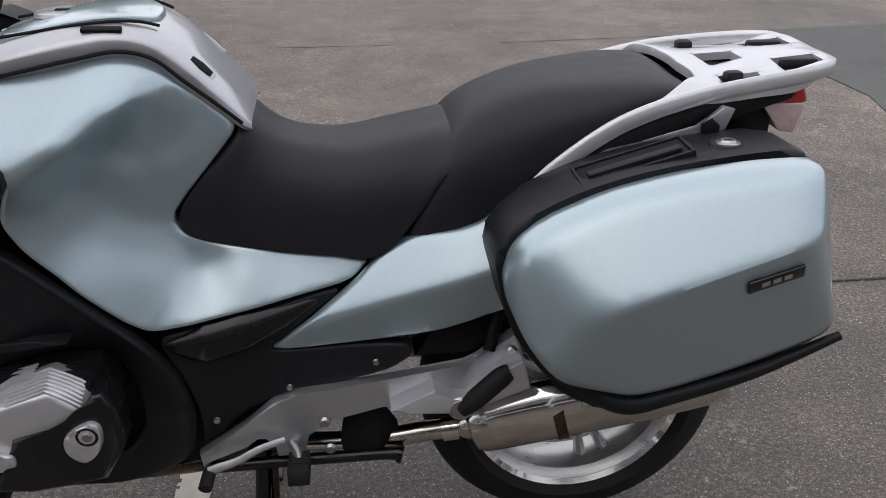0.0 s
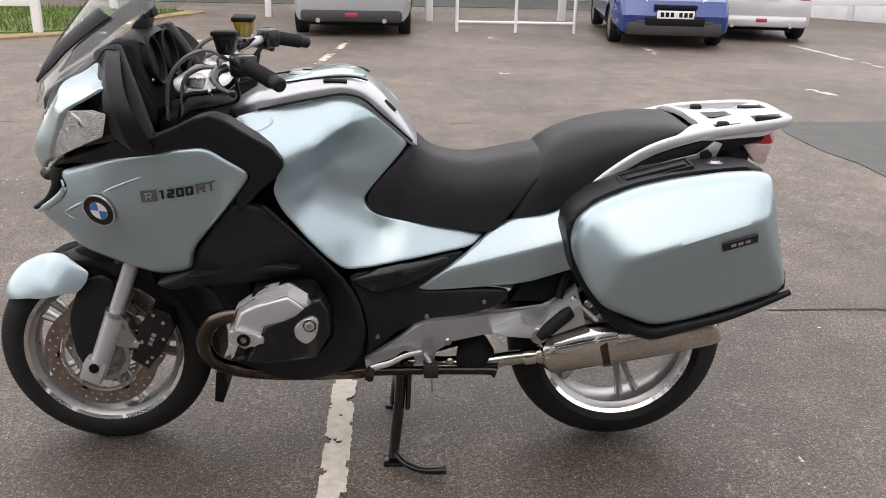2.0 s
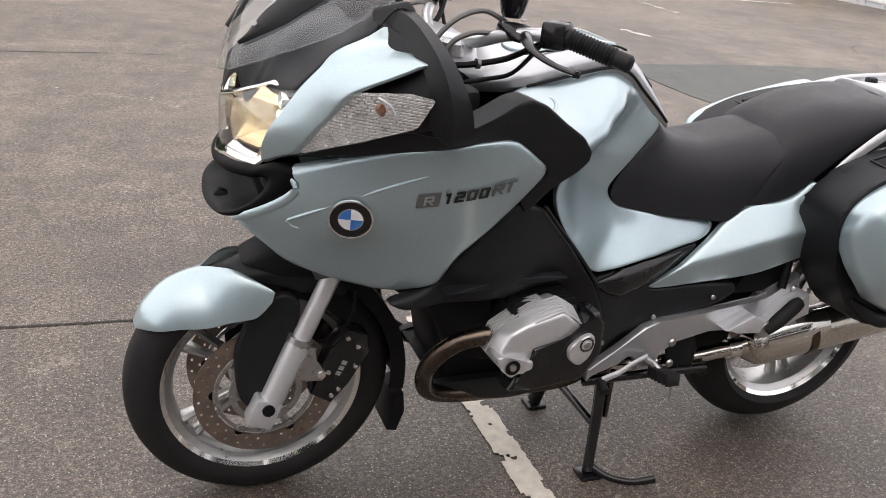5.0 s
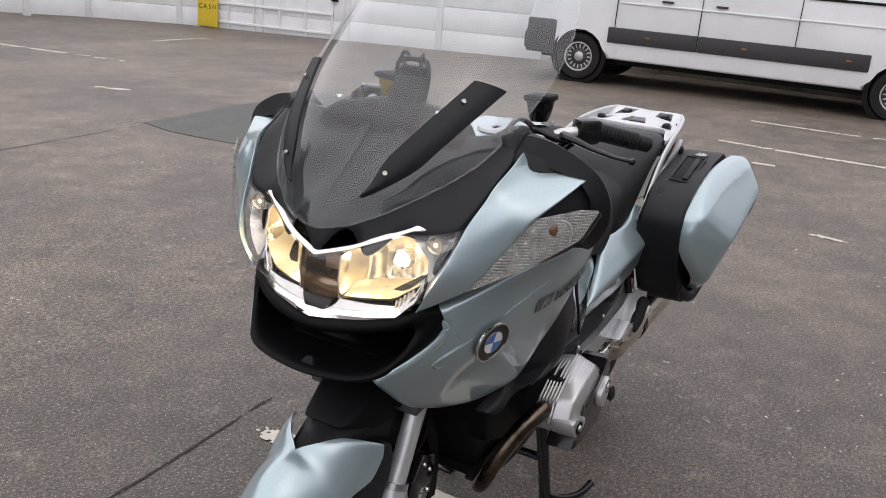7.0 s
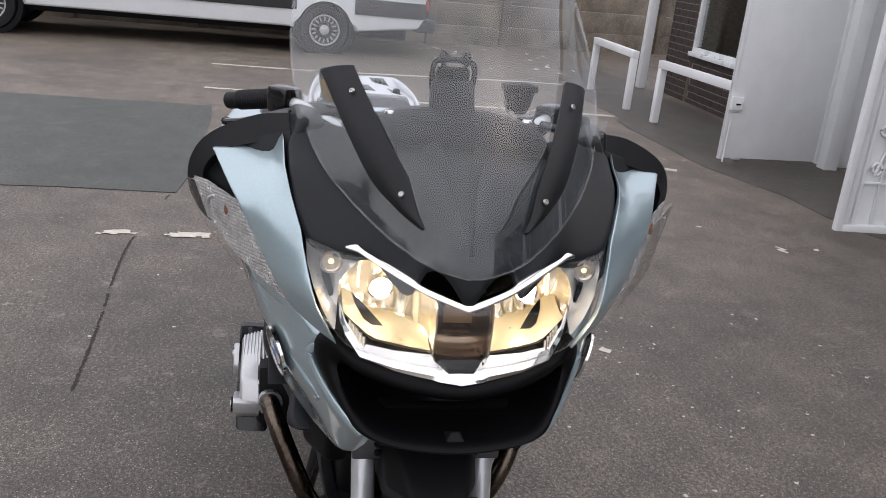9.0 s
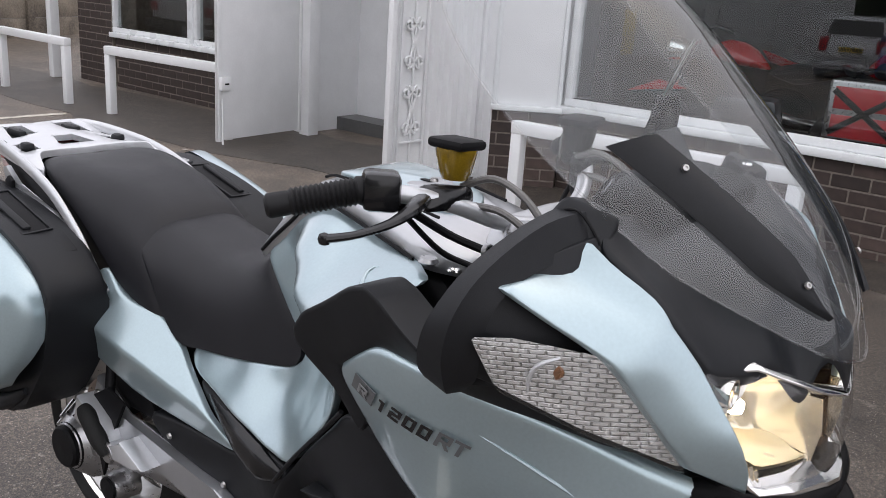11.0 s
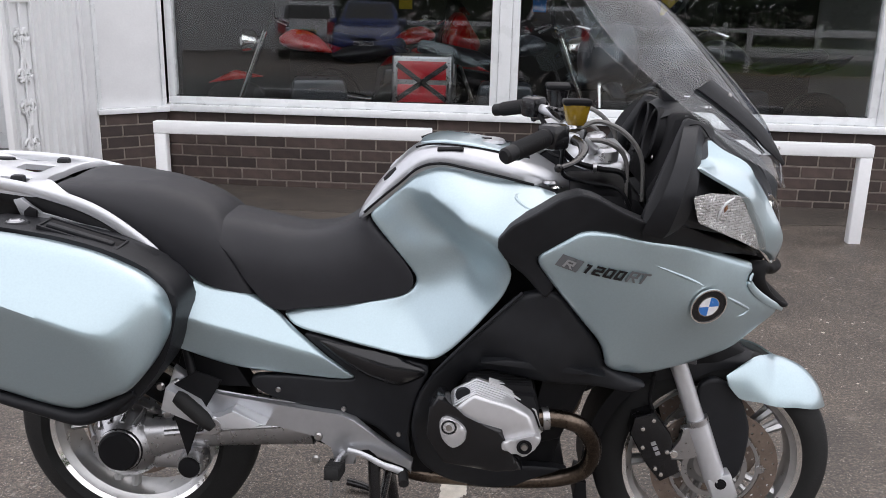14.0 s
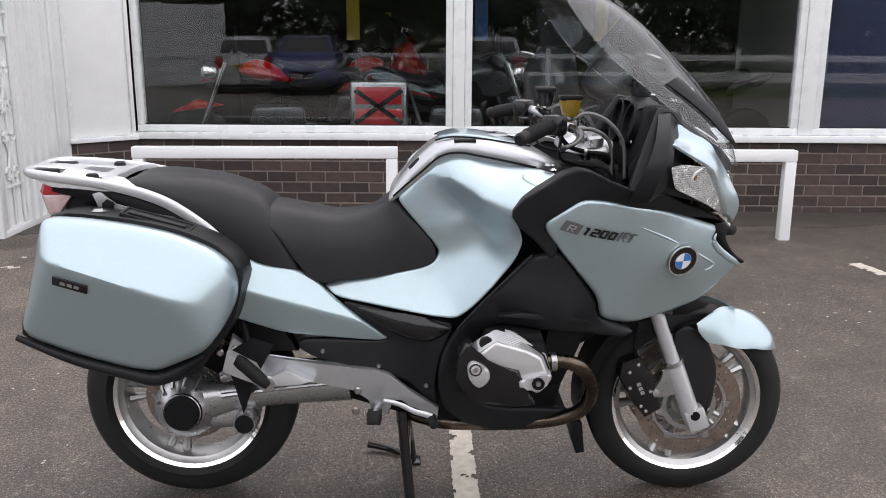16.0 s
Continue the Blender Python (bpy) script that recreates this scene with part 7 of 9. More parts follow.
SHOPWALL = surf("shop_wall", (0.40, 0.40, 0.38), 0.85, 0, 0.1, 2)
# dimness deep in the showroom is put into this near-black wall colour
SHOPDIM = surf("shop_back_wall", (0.04, 0.039, 0.038), 0.85, 0, 0.2, 2)
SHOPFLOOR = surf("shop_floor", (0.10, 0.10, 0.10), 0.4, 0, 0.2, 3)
BLIND = surf("navy_blind", (0.012, 0.016, 0.06), 0.6, 0, 0.15, 10)
BIKERED = surf("red_bodywork", (0.42, 0.012, 0.012), 0.28, 0, 0.08, 10, coat=0.8)
BIKEGREY = surf("dark_bodywork", (0.045, 0.05, 0.06), 0.3, 0.3, 0.1, 10, coat=0.8)
SIGNYELLOW = surf("yellow_sign", (0.72, 0.52, 0.04), 0.6, 0, 0.08, 10)
LITTER = surf("litter_paper", (0.72, 0.72, 0.70), 0.8, 0, 0.1, 30)


def gz(x, y):
    """The yard falls gently away to the far boundary."""
    return -0.016 * max(0.0, min(y, 22) - 1.5) - 0.011 * max(0.0, min(x, 16) - 3) * max(0.0, min(1.0, (y + 3) / 3))


def structure(ob, label, category="structure"):
    return tagged(ob, label, category, kind="structure")


def steps(n, near, far):
    """Coordinates that are close together at the middle and spread out to the horizon."""
    half = [near * k for k in range(n)]
    while half[-1] < far:
        half.append(half[-1] * 1.16 + 0.1)
    return [-q for q in half[:0:-1]] + half


def ground_sheet():
    xs = steps(40, 0.25, 320)
    v = [(x, y, gz(x, y)) for y in xs for x in xs]
    n = len(xs)
    me = bpy.data.meshes.new("ground")
    me.from_pydata(v, [], [(j * n + i, j * n + i + 1, j * n + n + i + 1, j * n + n + i) for j in range(n - 1) for i in range(n - 1)])
    me.materials.append(TARMAC)
    me.polygons.foreach_set("use_smooth", [True] * len(me.polygons))
    ob = new("ground", me)
    return structure(ob, "worn warm-grey tarmac yard with pale grit and scuffs", "ground")


ground = ground_sheet()


def within(x, y, poly):
    hit = False
    for (ax, ay), (bx, by) in zip(poly, poly[1:] + poly[:1]):
        if (ay > y) != (by > y) and x < (bx - ax) * (y - ay) / (by - ay) + ax:
            hit = not hit
    return hit


def flat_patch(name, poly, lift, material, label, cell=0.35, category="ground", rough=0.0, seed=1):
    """A sheet that follows the ground inside an outline, its edge dropped into the ground."""
    rnd = random.Random(seed)
    b = bmesh.new()
    pts = []
    for (ax, ay), (bx, by) in zip(poly, poly[1:] + poly[:1]):
        k = max(1, int(math.hypot(bx - ax, by - ay) / cell))
        pts += [(ax + (bx - ax) * i / k + rnd.uniform(-rough, rough), ay + (by - ay) * i / k + rnd.uniform(-rough, rough)) for i in range(k)]
    xs, ys = [p[0] for p in poly], [p[1] for p in poly]
    rim = [Vector(p) for p in pts]
    free = []
    x = min(xs) + cell / 2
    while x < max(xs):
        y = min(ys) + cell / 2
        while y < max(ys):
            if within(x, y, pts) and min((Vector((x, y)) - q).length for q in rim) > cell * 0.4:
                free.append(Vector((x, y)))
            y += cell
        x += cell
    co = rim + free
    res = geometry.delaunay_2d_cdt(co, [], [list(range(len(rim)))], 1, 1e-4)
    vs = [b.verts.new((p[0], p[1], gz(p[0], p[1]) + lift)) for p in res[0]]
    for f in res[2]:
        b.faces.new([vs[i] for i in f])
    edge = [e for e in b.edges if e.is_boundary]
    low = bmesh.ops.extrude_edge_only(b, edges=edge)
    for g in low["geom"]:
        if isinstance(g, bmesh.types.BMVert):
            g.co.z -= lift + 0.02
    ob = part(name, b, material, None, "", 30)
    return structure(ob, label, category)


flat_patch("tarmac_patch", [(3.14, .79), (3.11, 1.44), (3.12, 2.2), (3.30, 3.1), (3.30, 3.54), (3.235, 3.85), (3.23, 4.23), (3.20, 4.61), (3.38, 4.98), (4.72, 5.18), (6.15, 5.25), (6.45, 4.3), (6.16, 3.98), (6.15, 2.94), (6.1, 1.77), (6.08, .8), (4.6, .76)],
           0.005, PATCH, "newer darker tarmac repair patch in the yard", rough=0.03)
flat_patch("tarmac_strip", [(-9, -4.6), (-9, -3.95), (-3, -3.85), (0, -3.8), (2.2, -3.75), (3.4, -3.5), (5.0, -3.2), (7.0, -3.3), (9.3, -3.5), (11, -3.9), (11, -4.6)],
           0.004, DARKSTRIP, "dark brown tarmac strip along the foot of the showroom", 0.4, rough=0.08, seed=4)


def ribbon(name, pts, width, material, label, wear=0.25, seed=1, cell=0.022, lift=0.004, group="", category="road marking"):
    """A worn painted line: flakes of paint left on the ground, edges chipped."""
    rnd = random.Random(seed)
    from_noise = [(rnd.uniform(0, 6.28), rnd.uniform(.3, q), rnd.uniform(.3, q)) for q in (1.2, 1.2, 2.5, 2.5, 9, 14)]
    b = bmesh.new()
    rows = max(2, round(width / cell))
    for (ax, ay), (bx, by) in zip(pts, pts[1:]):
        d = Vector((bx - ax, by - ay))
        n = max(1, int(d.length / (cell * 1.4)))
        d.normalize()
        s = Vector((-d.y, d.x))
        seg = math.hypot(bx - ax, by - ay)
        grid = [[(ax + d.x * seg * i / n + s.x * (j / rows - .5) * width + rnd.uniform(-.3, .3) * cell,
                  ay + d.y * seg * i / n + s.y * (j / rows - .5) * width + rnd.uniform(-.3, .3) * cell) for j in range(rows + 1)] for i in range(n + 1)]
        made = {}

        def vert(i, j):
            if (i, j) not in made:
                x, y = grid[i][j]
                made[i, j] = b.verts.new((x, y, gz(x, y) + lift))
            return made[i, j]
        for i in range(n):
            for j in range(rows):
                x, y = grid[i][j]
                k = sum(math.sin(p + x * fx * 3 + y * fy * 3) for p, fx, fy in from_noise) / 3.2
                edge = 0.12 if j in (0, rows - 1) else 0.0
                if wear < -.3:
                    k = math.sin(61 * x + 37 * y) + math.sin(83 * y - 29 * x + 1.3) + math.sin(47 * y + 2.1) * .8 + rnd.uniform(-.5, .5)
                    rim = min(j, rows - 1 - j)
                    k = k * .5 + math.sin(23 * y + (1 if j * 2 > rows else -1) * 2 + 11 * math.sin(5 * y)) * .35 - (1.05, .8, .62, .55)[min(rim, 3)]
                if 0.5 + 0.5 * k + rnd.uniform(-.13, .13) > wear + edge:
                    b.faces.new((vert(i, j), vert(i + 1, j), vert(i + 1, j + 1), vert(i, j + 1)))
    if not b.faces:
        b.free()
        return None
    ob = part(name, b, material, None, "", 0)
    return tagged(ob, label, category, group, "structure")


bay = "worn white parking bay line on the tarmac"
LINES = [
    ([(-0.070, -1.13), (-0.072, 0.30)], .080, -.4), ([(-0.072, 0.30), (-0.075, 0.61)], .080, -.4), ([(-0.08, 0.61), (-0.07, 0.86)], .08, .70),
    ([(9.02, 1.0), (9.09, -1.76), (9.12, -3.38)], .09, .10), ([(7.15, .95), (7.0, -1.91), (6.91, -3.27)], .09, .12),
    ([(4.95, -1.6), (4.84, -1.99), (4.7, -2.41), (4.48, -2.91)], .08, .40), ([(4.3, -1.4), (4.19, -1.75), (4.05, -2.3)], .08, .45),
    ([(4.87, -2.18), (4.87, -2.55), (4.9, -3.17)], .07, .6), ([(2.95, -2.35), (2.55, -2.95)], .08, .5),
    ([(2.36, 1.20), (2.36, 0.57)], .08, .40), ([(4.74, 0.87), (4.72, 0.27)], .08, .40), ([(6.18, 0.44), (6.21, 0.24)], .08, .3),
    ([(3.19, 0.55), (2.83, 0.13)], .07, .55), ([(3.14, 1.45), (3.28, 1.38)], .07, .4), ([(2.37, -1.04), (2.36, -1.15)], .07, .3),
    ([(3.93, -0.37), (3.87, -0.59)], .07, .4), ([(1.06, -1.04), (1.12, -1.09)], .05, .35),
    ([(-0.61, 10.76), (-0.87, 8.09)], .10, .42), ([(-3.22, 7.54), (-2.68, 10.51)], .10, .30), ([(3.62, 10.51), (3.55, 9.53)], .10, .5),
    ([(6.12, 11.62), (6.35, 8.55)], .10, .5), ([(8.31, 10.58), (10.20, 10.81)], .10, .3), ([(4.44, 6.89), (4.62, 6.37)], .10, .55),
    ([(1.22, 7.64), (1.33, 7.65)], .08, .3), ([(1.47, 11.32), (1.48, 11.44)], .08, .3),
    ([(-2.64, -2.76), (-2.70, -2.48)], .09, .25), ([(2.58, -2.67), (2.46, -2.74)], .06, .3),
]
for k, (pts, w, wear) in enumerate(LINES):
    ribbon("line_marking", pts, w, LINEPAINT, bay, wear, 20 + k, group="worn bay lines", cell=0.0085 if k < 3 else 0.022 if pts[0][1] < 5 else 0.035)
for k, pts in enumerate([[(-3.22, 4.59), (-0.91, 4.75), (1.46, 4.76), (3.26, 4.89)], [(8.66, 7.06), (7.57, 6.65), (6.91, 5.77), (6.10, 5.57)],
                         [(3.40, 0.80), (2.22, 0.93), (1.19, 0.90), (0.30, 0.88), (-0.58, 0.84), (-1.45, 0.86)]]):
    ribbon("crack", [(q.x, q.y) for q in smoothed([(*p, 0) for p in pts], 8)], .011, CRACK,
           "thin dirt-filled seam in the tarmac", .33, 70 + k, 0.008, 0.0025, "tarmac seams", "crack")
rnd = random.Random(5)
scraps = bmesh.new()
for k in range(26):
    x, y = rnd.uniform(10.2, 13.2), rnd.uniform(-4.2, -2.0)
    w, h = rnd.uniform(.03, .12), rnd.uniform(.02, .05)
    block((x, y, gz(x, y) + .002), (x + w, y + h, gz(x, y) + .012), 0, scraps, turn=None)
tagged(part("litter", scraps, LITTER), "pale scraps of litter lying on the tarmac", "litter", kind="stuff")


# small flakes of old paint and grit lying in drifts
rf = random.Random(31)
flakes = bmesh.new()
drifts = [(0.44, -1.3), (0.9, -1.0), (1.3, -.85), (-2.1, -1.9), (-1.6, -1.5), (2.2, .3), (1.6, 1.5), (-1.9, .9), (3.6, -1.2), (.2, 2.4), (-.8, 3.6), (2.6, 3.4), (-2.6, 2.6), (1.0, -2.4), (4.4, -2.2), (-3.0, -2.6), (5.4, .2), (1.2, 5.6)]
for k in range(1300):
    cx, cy = rf.choice(drifts)
    x, y = rf.gauss(cx, .32), rf.gauss(cy, .32)
    r = .0025 + .009 * rf.random() ** 4
    n = rf.choice((3, 4, 5))
    a0 = rf.uniform(0, 6.28)
    z = gz(x, y) + .0035
    flakes.faces.new([flakes.verts.new((x + r * rf.uniform(.5, 1.2) * math.cos(a0 + 6.28 * i / n), y + r * rf.uniform(.5, 1.2) * math.sin(a0 + 6.28 * i / n), z + rf.uniform(0, .002))) for i in range(n)])
tagged(part("paint_flakes", flakes, LINEPAINT, None, "", 0), "small pale flakes of old paint and grit on the tarmac", "debris", kind="stuff")


# ---- the showroom front ----
YF = -4.5
GLASS_TOP = 2.75


def brick_wall(wall, x0, x1, z0, z1, y, seed, keep, turn=None, depth=.005, label=""):
    """Courses of single bricks in stretcher bond, proud of the mortar wall they belong to."""
    rnd = random.Random(seed)
    meshes = {}

    def mesh_for(w):
        key = round(w, 3)
        if key not in meshes:
            b = block((0, -.05, 0), (key, depth, .075), .004, seg=1)
            bmesh.ops.recalc_face_normals(b, faces=b.faces)
            me = bpy.data.meshes.new("brick")
            b.to_mesh(me)
            b.free()
            me.materials.append(BRICK)
            meshes[key] = me
        return meshes[key]
    n = 0
    z = z1 - .085
    row = 0
    rest = bmesh.new()
    while z > z0 - .07:
        x = x0 - (.116 if row % 2 else 0)
        while x < x1 - .02:
            a, b = max(x, x0) + .005, min(x + .232, x1) - .005
            if b - a > .03:
                if keep and n < keep:
                    ob = new("brick", mesh_for(b - a))
                    m = pose(a, y + rnd.uniform(-.002, .002), z + .005, rnd.uniform(-.3, .3), 0, 0)
                    ob.matrix_basis = turn @ m if turn is not None else m
                    ob.parent = wall
                    n += 1
                else:
                    block((a, y - .05, z + .005), (b, y + depth, z + .08), .003, rest, 1, turn)
            x += .232
        z -= .085
        row += 1
    if rest.faces:
        part("brickwork", rest, BRICK, wall)["kind"] = "stuff"
    else:
        rest.free()
    return n


# plinth core of the bay window, then its frames, sill and glass
wall_front = structure(part("wall_front", block((-7, YF - .25, -.1), (2.3, YF, .562)), MORTAR), "dark brown brick plinth under the showroom window", "wall")
sill = structure(part("window_sill", block((-7, YF - .05, .564), (2.36, YF + .07, .618), .008), UPVC), "white painted window sill along the showroom", "window sill")


def shop_window(name, x0, x1, z0, z1, y, label, pane_mat=GLASS):
    """A white framed pane: rails, stiles and the glass between them."""
    w = thing(name, label, "window")
    w["kind"] = "structure"
    f = .055
    part("bottom_rail", block((x0, y - .07, z0), (x1, y + .02, z0 + f), .006), UPVC, w)
    part("top_rail", block((x0, y - .07, z1 - f), (x1, y + .02, z1), .006), UPVC, w)
    part("stile", block((x0, y - .068, z0 + f), (x0 + f, y + .018, z1 - f), .006), UPVC, w)
    part("stile", block((x1 - f, y - .068, z0 + f), (x1, y + .018, z1 - f), .006), UPVC, w)
    g = part("pane", block((x0 + f, y - .034, z0 + f), (x1 - f, y - .028, z1 - f)), pane_mat, w)
    g.visible_shadow = False
    part("gasket", block((x0 + f, y - .03, z0 + f), (x1 - f, y - .01, z0 + f + .006)), DARK, w)
    return w


shop_window("window_1", -.19, 2.295, .619, GLASS_TOP, YF, "large white-framed showroom window with reflections of parked cars")
shop_window("window_2", -2.895, -.282, .619, GLASS_TOP, YF, "large white-framed showroom window beside the central mullion")
shop_window("window_3", -6.6, -3.012, .619, GLASS_TOP, YF, "white-framed showroom window with a dark blue blind")
structure(part("mullion", block((-.281, YF - .09, .619), (-.191, YF + .03, GLASS_TOP), .006), UPVC), "white mullion between two showroom windows", "mullion")
structure(part("mullion", block((-3.011, YF - .09, .619), (-2.896, YF + .03, GLASS_TOP), .006), UPVC), "white mullion between two showroom windows", "mullion")
tagged(part("roller_blind", block((-6.5, YF - .16, .64), (-3.05, YF - .13, GLASS_TOP), .004), BLIND), "dark navy blind drawn behind the showroom glass", "blind")
structure(part("fascia", block((-7, YF - .3, GLASS_TOP), (11, YF + .06, 3.3), .01), GLOSSWHITE), "white painted fascia above the showroom windows", "wall")

# angled return with a white panel, brick below
RET = pose(2.30, YF - .03, 0, 0, 0, 37)
ret = structure(part("wall_return", block((0, -.2, -.1), (.50, -.005, .56), turn=RET), MORTAR), "brown brick return wall beside the window", "wall")
ret_panel = thing("panel_return", "plain white panel on the angled return beside the entrance", "panel")
ret_panel["kind"] = "structure"
part("sheet", block((.03, -.06, .60), (.47, -.01, GLASS_TOP), .004, turn=RET), GLOSSWHITE, ret_panel)
part("sill", block((-.01, -.08, .562), (.51, .045, .60), .006, turn=RET), UPVC, ret_panel)
part("bead", block((0, -.05, .60), (.03, .01, GLASS_TOP), .005, turn=RET), UPVC, ret_panel)
part("bead", block((.47, -.05, .60), (.50, .01, GLASS_TOP), .005, turn=RET), UPVC, ret_panel)

# entrance
structure(part("post", block((2.70, -4.37, 0), (2.82, -4.22, 3.0), .008), GLOSSWHITE), "white painted post beside the entrance gate", "post")
structure(part("post", block((4.86, -4.58, 0), (4.98, -4.45, 3.0), .008), GLOSSWHITE), "white painted post beside the sheet gate", "post")
porch = structure(part("porch", block((2.7, -5.35, -.05), (5.05, -5.25, 3.0)), GLOSSWHITE), "white entrance wall behind the gates", "wall")
structure(part("porch_side", block((2.84, -5.25, -.05), (2.90, -4.38, 3.0)), GLOSSWHITE), "white side wall of the entrance", "wall")
structure(part("porch_side", block((5.02, -5.25, -.05), (5.12, -4.52, 3.0)), GLOSSWHITE), "white side wall of the entrance", "wall")
structure(part("porch_ceiling", block((2.6, -5.35, 2.6), (5.1, -4.38, 2.74)), GLOSSWHITE), "white soffit over the entrance", "ceiling")
door = thing("door_1", "closed white entrance door with a glazed upper half", "door")
door["kind"] = "structure"
part("leaf", block((3.45, -5.249, .1), (4.35, -5.2, 2.1), .006), UPVC, door)
part("door_pane", block((3.6, -5.198, 1.15), (4.2, -5.19, 1.95), .002), CARGLASS, door)
part("lower_panel", block((3.6, -5.199, .25), (4.2, -5.186, .95), .006), UPVC, door)
part("door_handle", tube([(4.27, -5.2, 1.05), (4.27, -5.15, 1.05), (4.16, -5.15, 1.05)], .01, 8), CHROME, door)


def scroll(cx, cz, r, way, turns=1.35, n=26):
    """Points of a flat scroll that winds inwards."""
    return [(0, cx + way * (r * (1 - .72 * k / n)) * math.cos(2 * math.pi * turns * k / n + math.pi / 2), cz + (r * (1 - .72 * k / n)) * math.sin(2 * math.pi * turns * k / n + math.pi / 2)) for k in range(n + 1)]


def ornate_gate():
    """A white metal gate leaf: tubular frame, ribbed sheet at its edges, a scrolled middle with rungs."""
    g = thing("ornate_gate", "open white metal gate leaf with scrolled ironwork and ribbed sheet", "gate", (2.76, -4.17, -.03), -3)
    z0, z1, w = .09, 2.25, .97
    for y in (0.0, w - .045):
        part("stile", block((-.022, y, z0), (.022, y + .045, z1), .004), GLOSSWHITE, g)
    for z in (z0, z1 - .045):
        part("rail", block((-.022, .045, z), (.022, w - .045, z + .045), .004), GLOSSWHITE, g)
    for y0, y1 in ((.045, .60), (.87, .925)):
        n = max(1, int((y1 - y0) / .11))
        for k in range(n):
            a = y0 + (y1 - y0) * k / n
            e = a + (y1 - y0) / n
            rib = [(.010, a), (.010, a + .018), (-.020, a + .030), (-.020, e - .030), (.010, e - .018), (.010, e), (.016, e), (.016, a)]
            part("ribbed_sheet", prism(rib, 2, z0 + .045, z1 - .045), GLOSSWHITE, g)
    for y in (.60, .848):
        part("inner_bar", block((-.012, y, z0 + .045), (.012, y + .022, z1 - .045), .003), GLOSSWHITE, g)
    for z in (.40, 1.38, 1.53, 2.05):
        part("rung", block((-.008, .622, z), (.008, .848, z + .016), .003), GLOSSWHITE, g)
    for zc in (.62, 1.06, 1.74):
        for way in (-1, 1):
            for up in (-1, 1):
                pts = scroll(.735 + way * .052, 0, .046, way)
                pts = [(p[0], p[1], zc + up * (p[2] + .12)) for p in pts]
                tail = [(0, .735 + way * .008, zc), (0, .735 + way * .03, zc + up * .07)]
                part("scroll", tube(tail + pts, .0095, 8, 1), GLOSSWHITE, g)
        part("rosette", lathe([(.001, -.012), (.022, -.008), (.026, 0), (.022, .008), (.001, .012)], 10, 'X', (0, .735, zc), closed=False), GLOSSWHITE, g)
    part("backing_sheet", block((.016, .60, z0 + .045), (.019, .87, z1 - .045)), GLOSSWHITE, g)
    part("spine", block((-.006, .728, z0 + .05), (.006, .742, 1.38), .002), GLOSSWHITE, g)
    for z in (.42, 1.6):
        part("hinge", lathe([(.014, -.05), (.014, .05)], 10, 'Z', (0, -.015, z), closed=False), GLOSSWHITE, g)
    part("bolt", tube([(.03, .06, .47), (.03, -.02, .47)], .008, 8, 1), GLOSSWHITE, g)
    return g


ornate_gate()


def sheet_gate():
    g = thing("sheet_gate", "open plain white sheet-metal gate leaf with a bolt", "gate", (4.92, -4.40, -.05), 4.5)
    part("sheet", block((-.012, 0, .11), (.012, .98, 2.2), .003), GLOSSWHITE, g)
    for y in (0, .945):
        part("stile", block((-.02, y, .10), (.02, y + .035, 2.21), .004), GLOSSWHITE, g)
    part("lock_box", block((-.055, .87, .52), (-.02, .975, .63), .006), GLOSSWHITE, g)
    part("lock_plate", block((-.062, .90, .565), (-.055, .94, .578), .001), DARK, g)
    part("drop_bolt", tube([(-.035, .95, .45), (-.035, .95, .08)], .008, 8, 1), GLOSSWHITE, g)
    return g


sheet_gate()

# the wall past the entrance
wall_side = structure(part("wall_side", block((5.05, YF - .25, -.1), (8.45, YF, .562)), MORTAR), "dark brown brick plinth past the entrance", "wall")
pier = structure(part("pier", block((8.50, YF - .3, -.1), (9.25, YF + .02, 2.75)), MORTAR), "dark brown brick pier at the building corner", "wall")
structure(part("window_sill", block((5.05, YF - .05, .564), (8.49, YF + .07, .618), .008), UPVC), "white painted window sill past the entrance", "window sill")
shop_window("window_4", 5.07, 6.9, .619, GLASS_TOP, YF, "white-framed window past the entrance")
shop_window("window_5", 6.96, 8.49, .619, GLASS_TOP, YF, "white-framed window near the brick pier")
structure(part("mullion", block((6.901, YF - .09, .619), (6.959, YF + .03, GLASS_TOP), .006), UPVC), "white mullion between two windows", "mullion")
structure(part("canopy_post", block((9.40, -4.32, -.05), (9.51, -4.21, 2.76), .008), GLOSSWHITE), "tall white post at the building corner", "post")


def hoop(x0, x1, y0, y1, top, label, s=.078):
    """A low hoop rail of square tube: two legs and a top bar, mitred and bolted down."""
    h = thing("hoop_rail", label, "rail", group="low rails along the showroom")
    turn = math.degrees(math.atan2(y1 - y0, x1 - x0))
    m = pose(x0, y0, 0, 0, 0, turn)
    L = math.hypot(x1 - x0, y1 - y0)
    part("top_bar", block((0, -s / 2, top - s), (L, s / 2, top), .008, turn=m), GLOSSWHITE, h)
    for a in (0.002, L - s - .002):
        q = m @ Vector((a, 0, 0))
        part("leg", block((a, -s / 2 + .002, gz(q.x, q.y) - .02), (a + s, s / 2 - .002, top - s), .008, turn=m), GLOSSWHITE, h)
    return h


hoop(.22, 2.01, -3.50, -3.50, .635, "low white square-tube hoop rail before the showroom window")
hoop(-2.50, -.96, -3.44, -3.46, .625, "low white square-tube hoop rail before the second window")
hoop(5.05, 6.76, -3.72, -3.64, .64, "low white square-tube hoop rail beside the sheet gate")
hoop(7.42, 8.90, -3.62, -3.68, .65, "low white square-tube hoop rail near the brick pier")

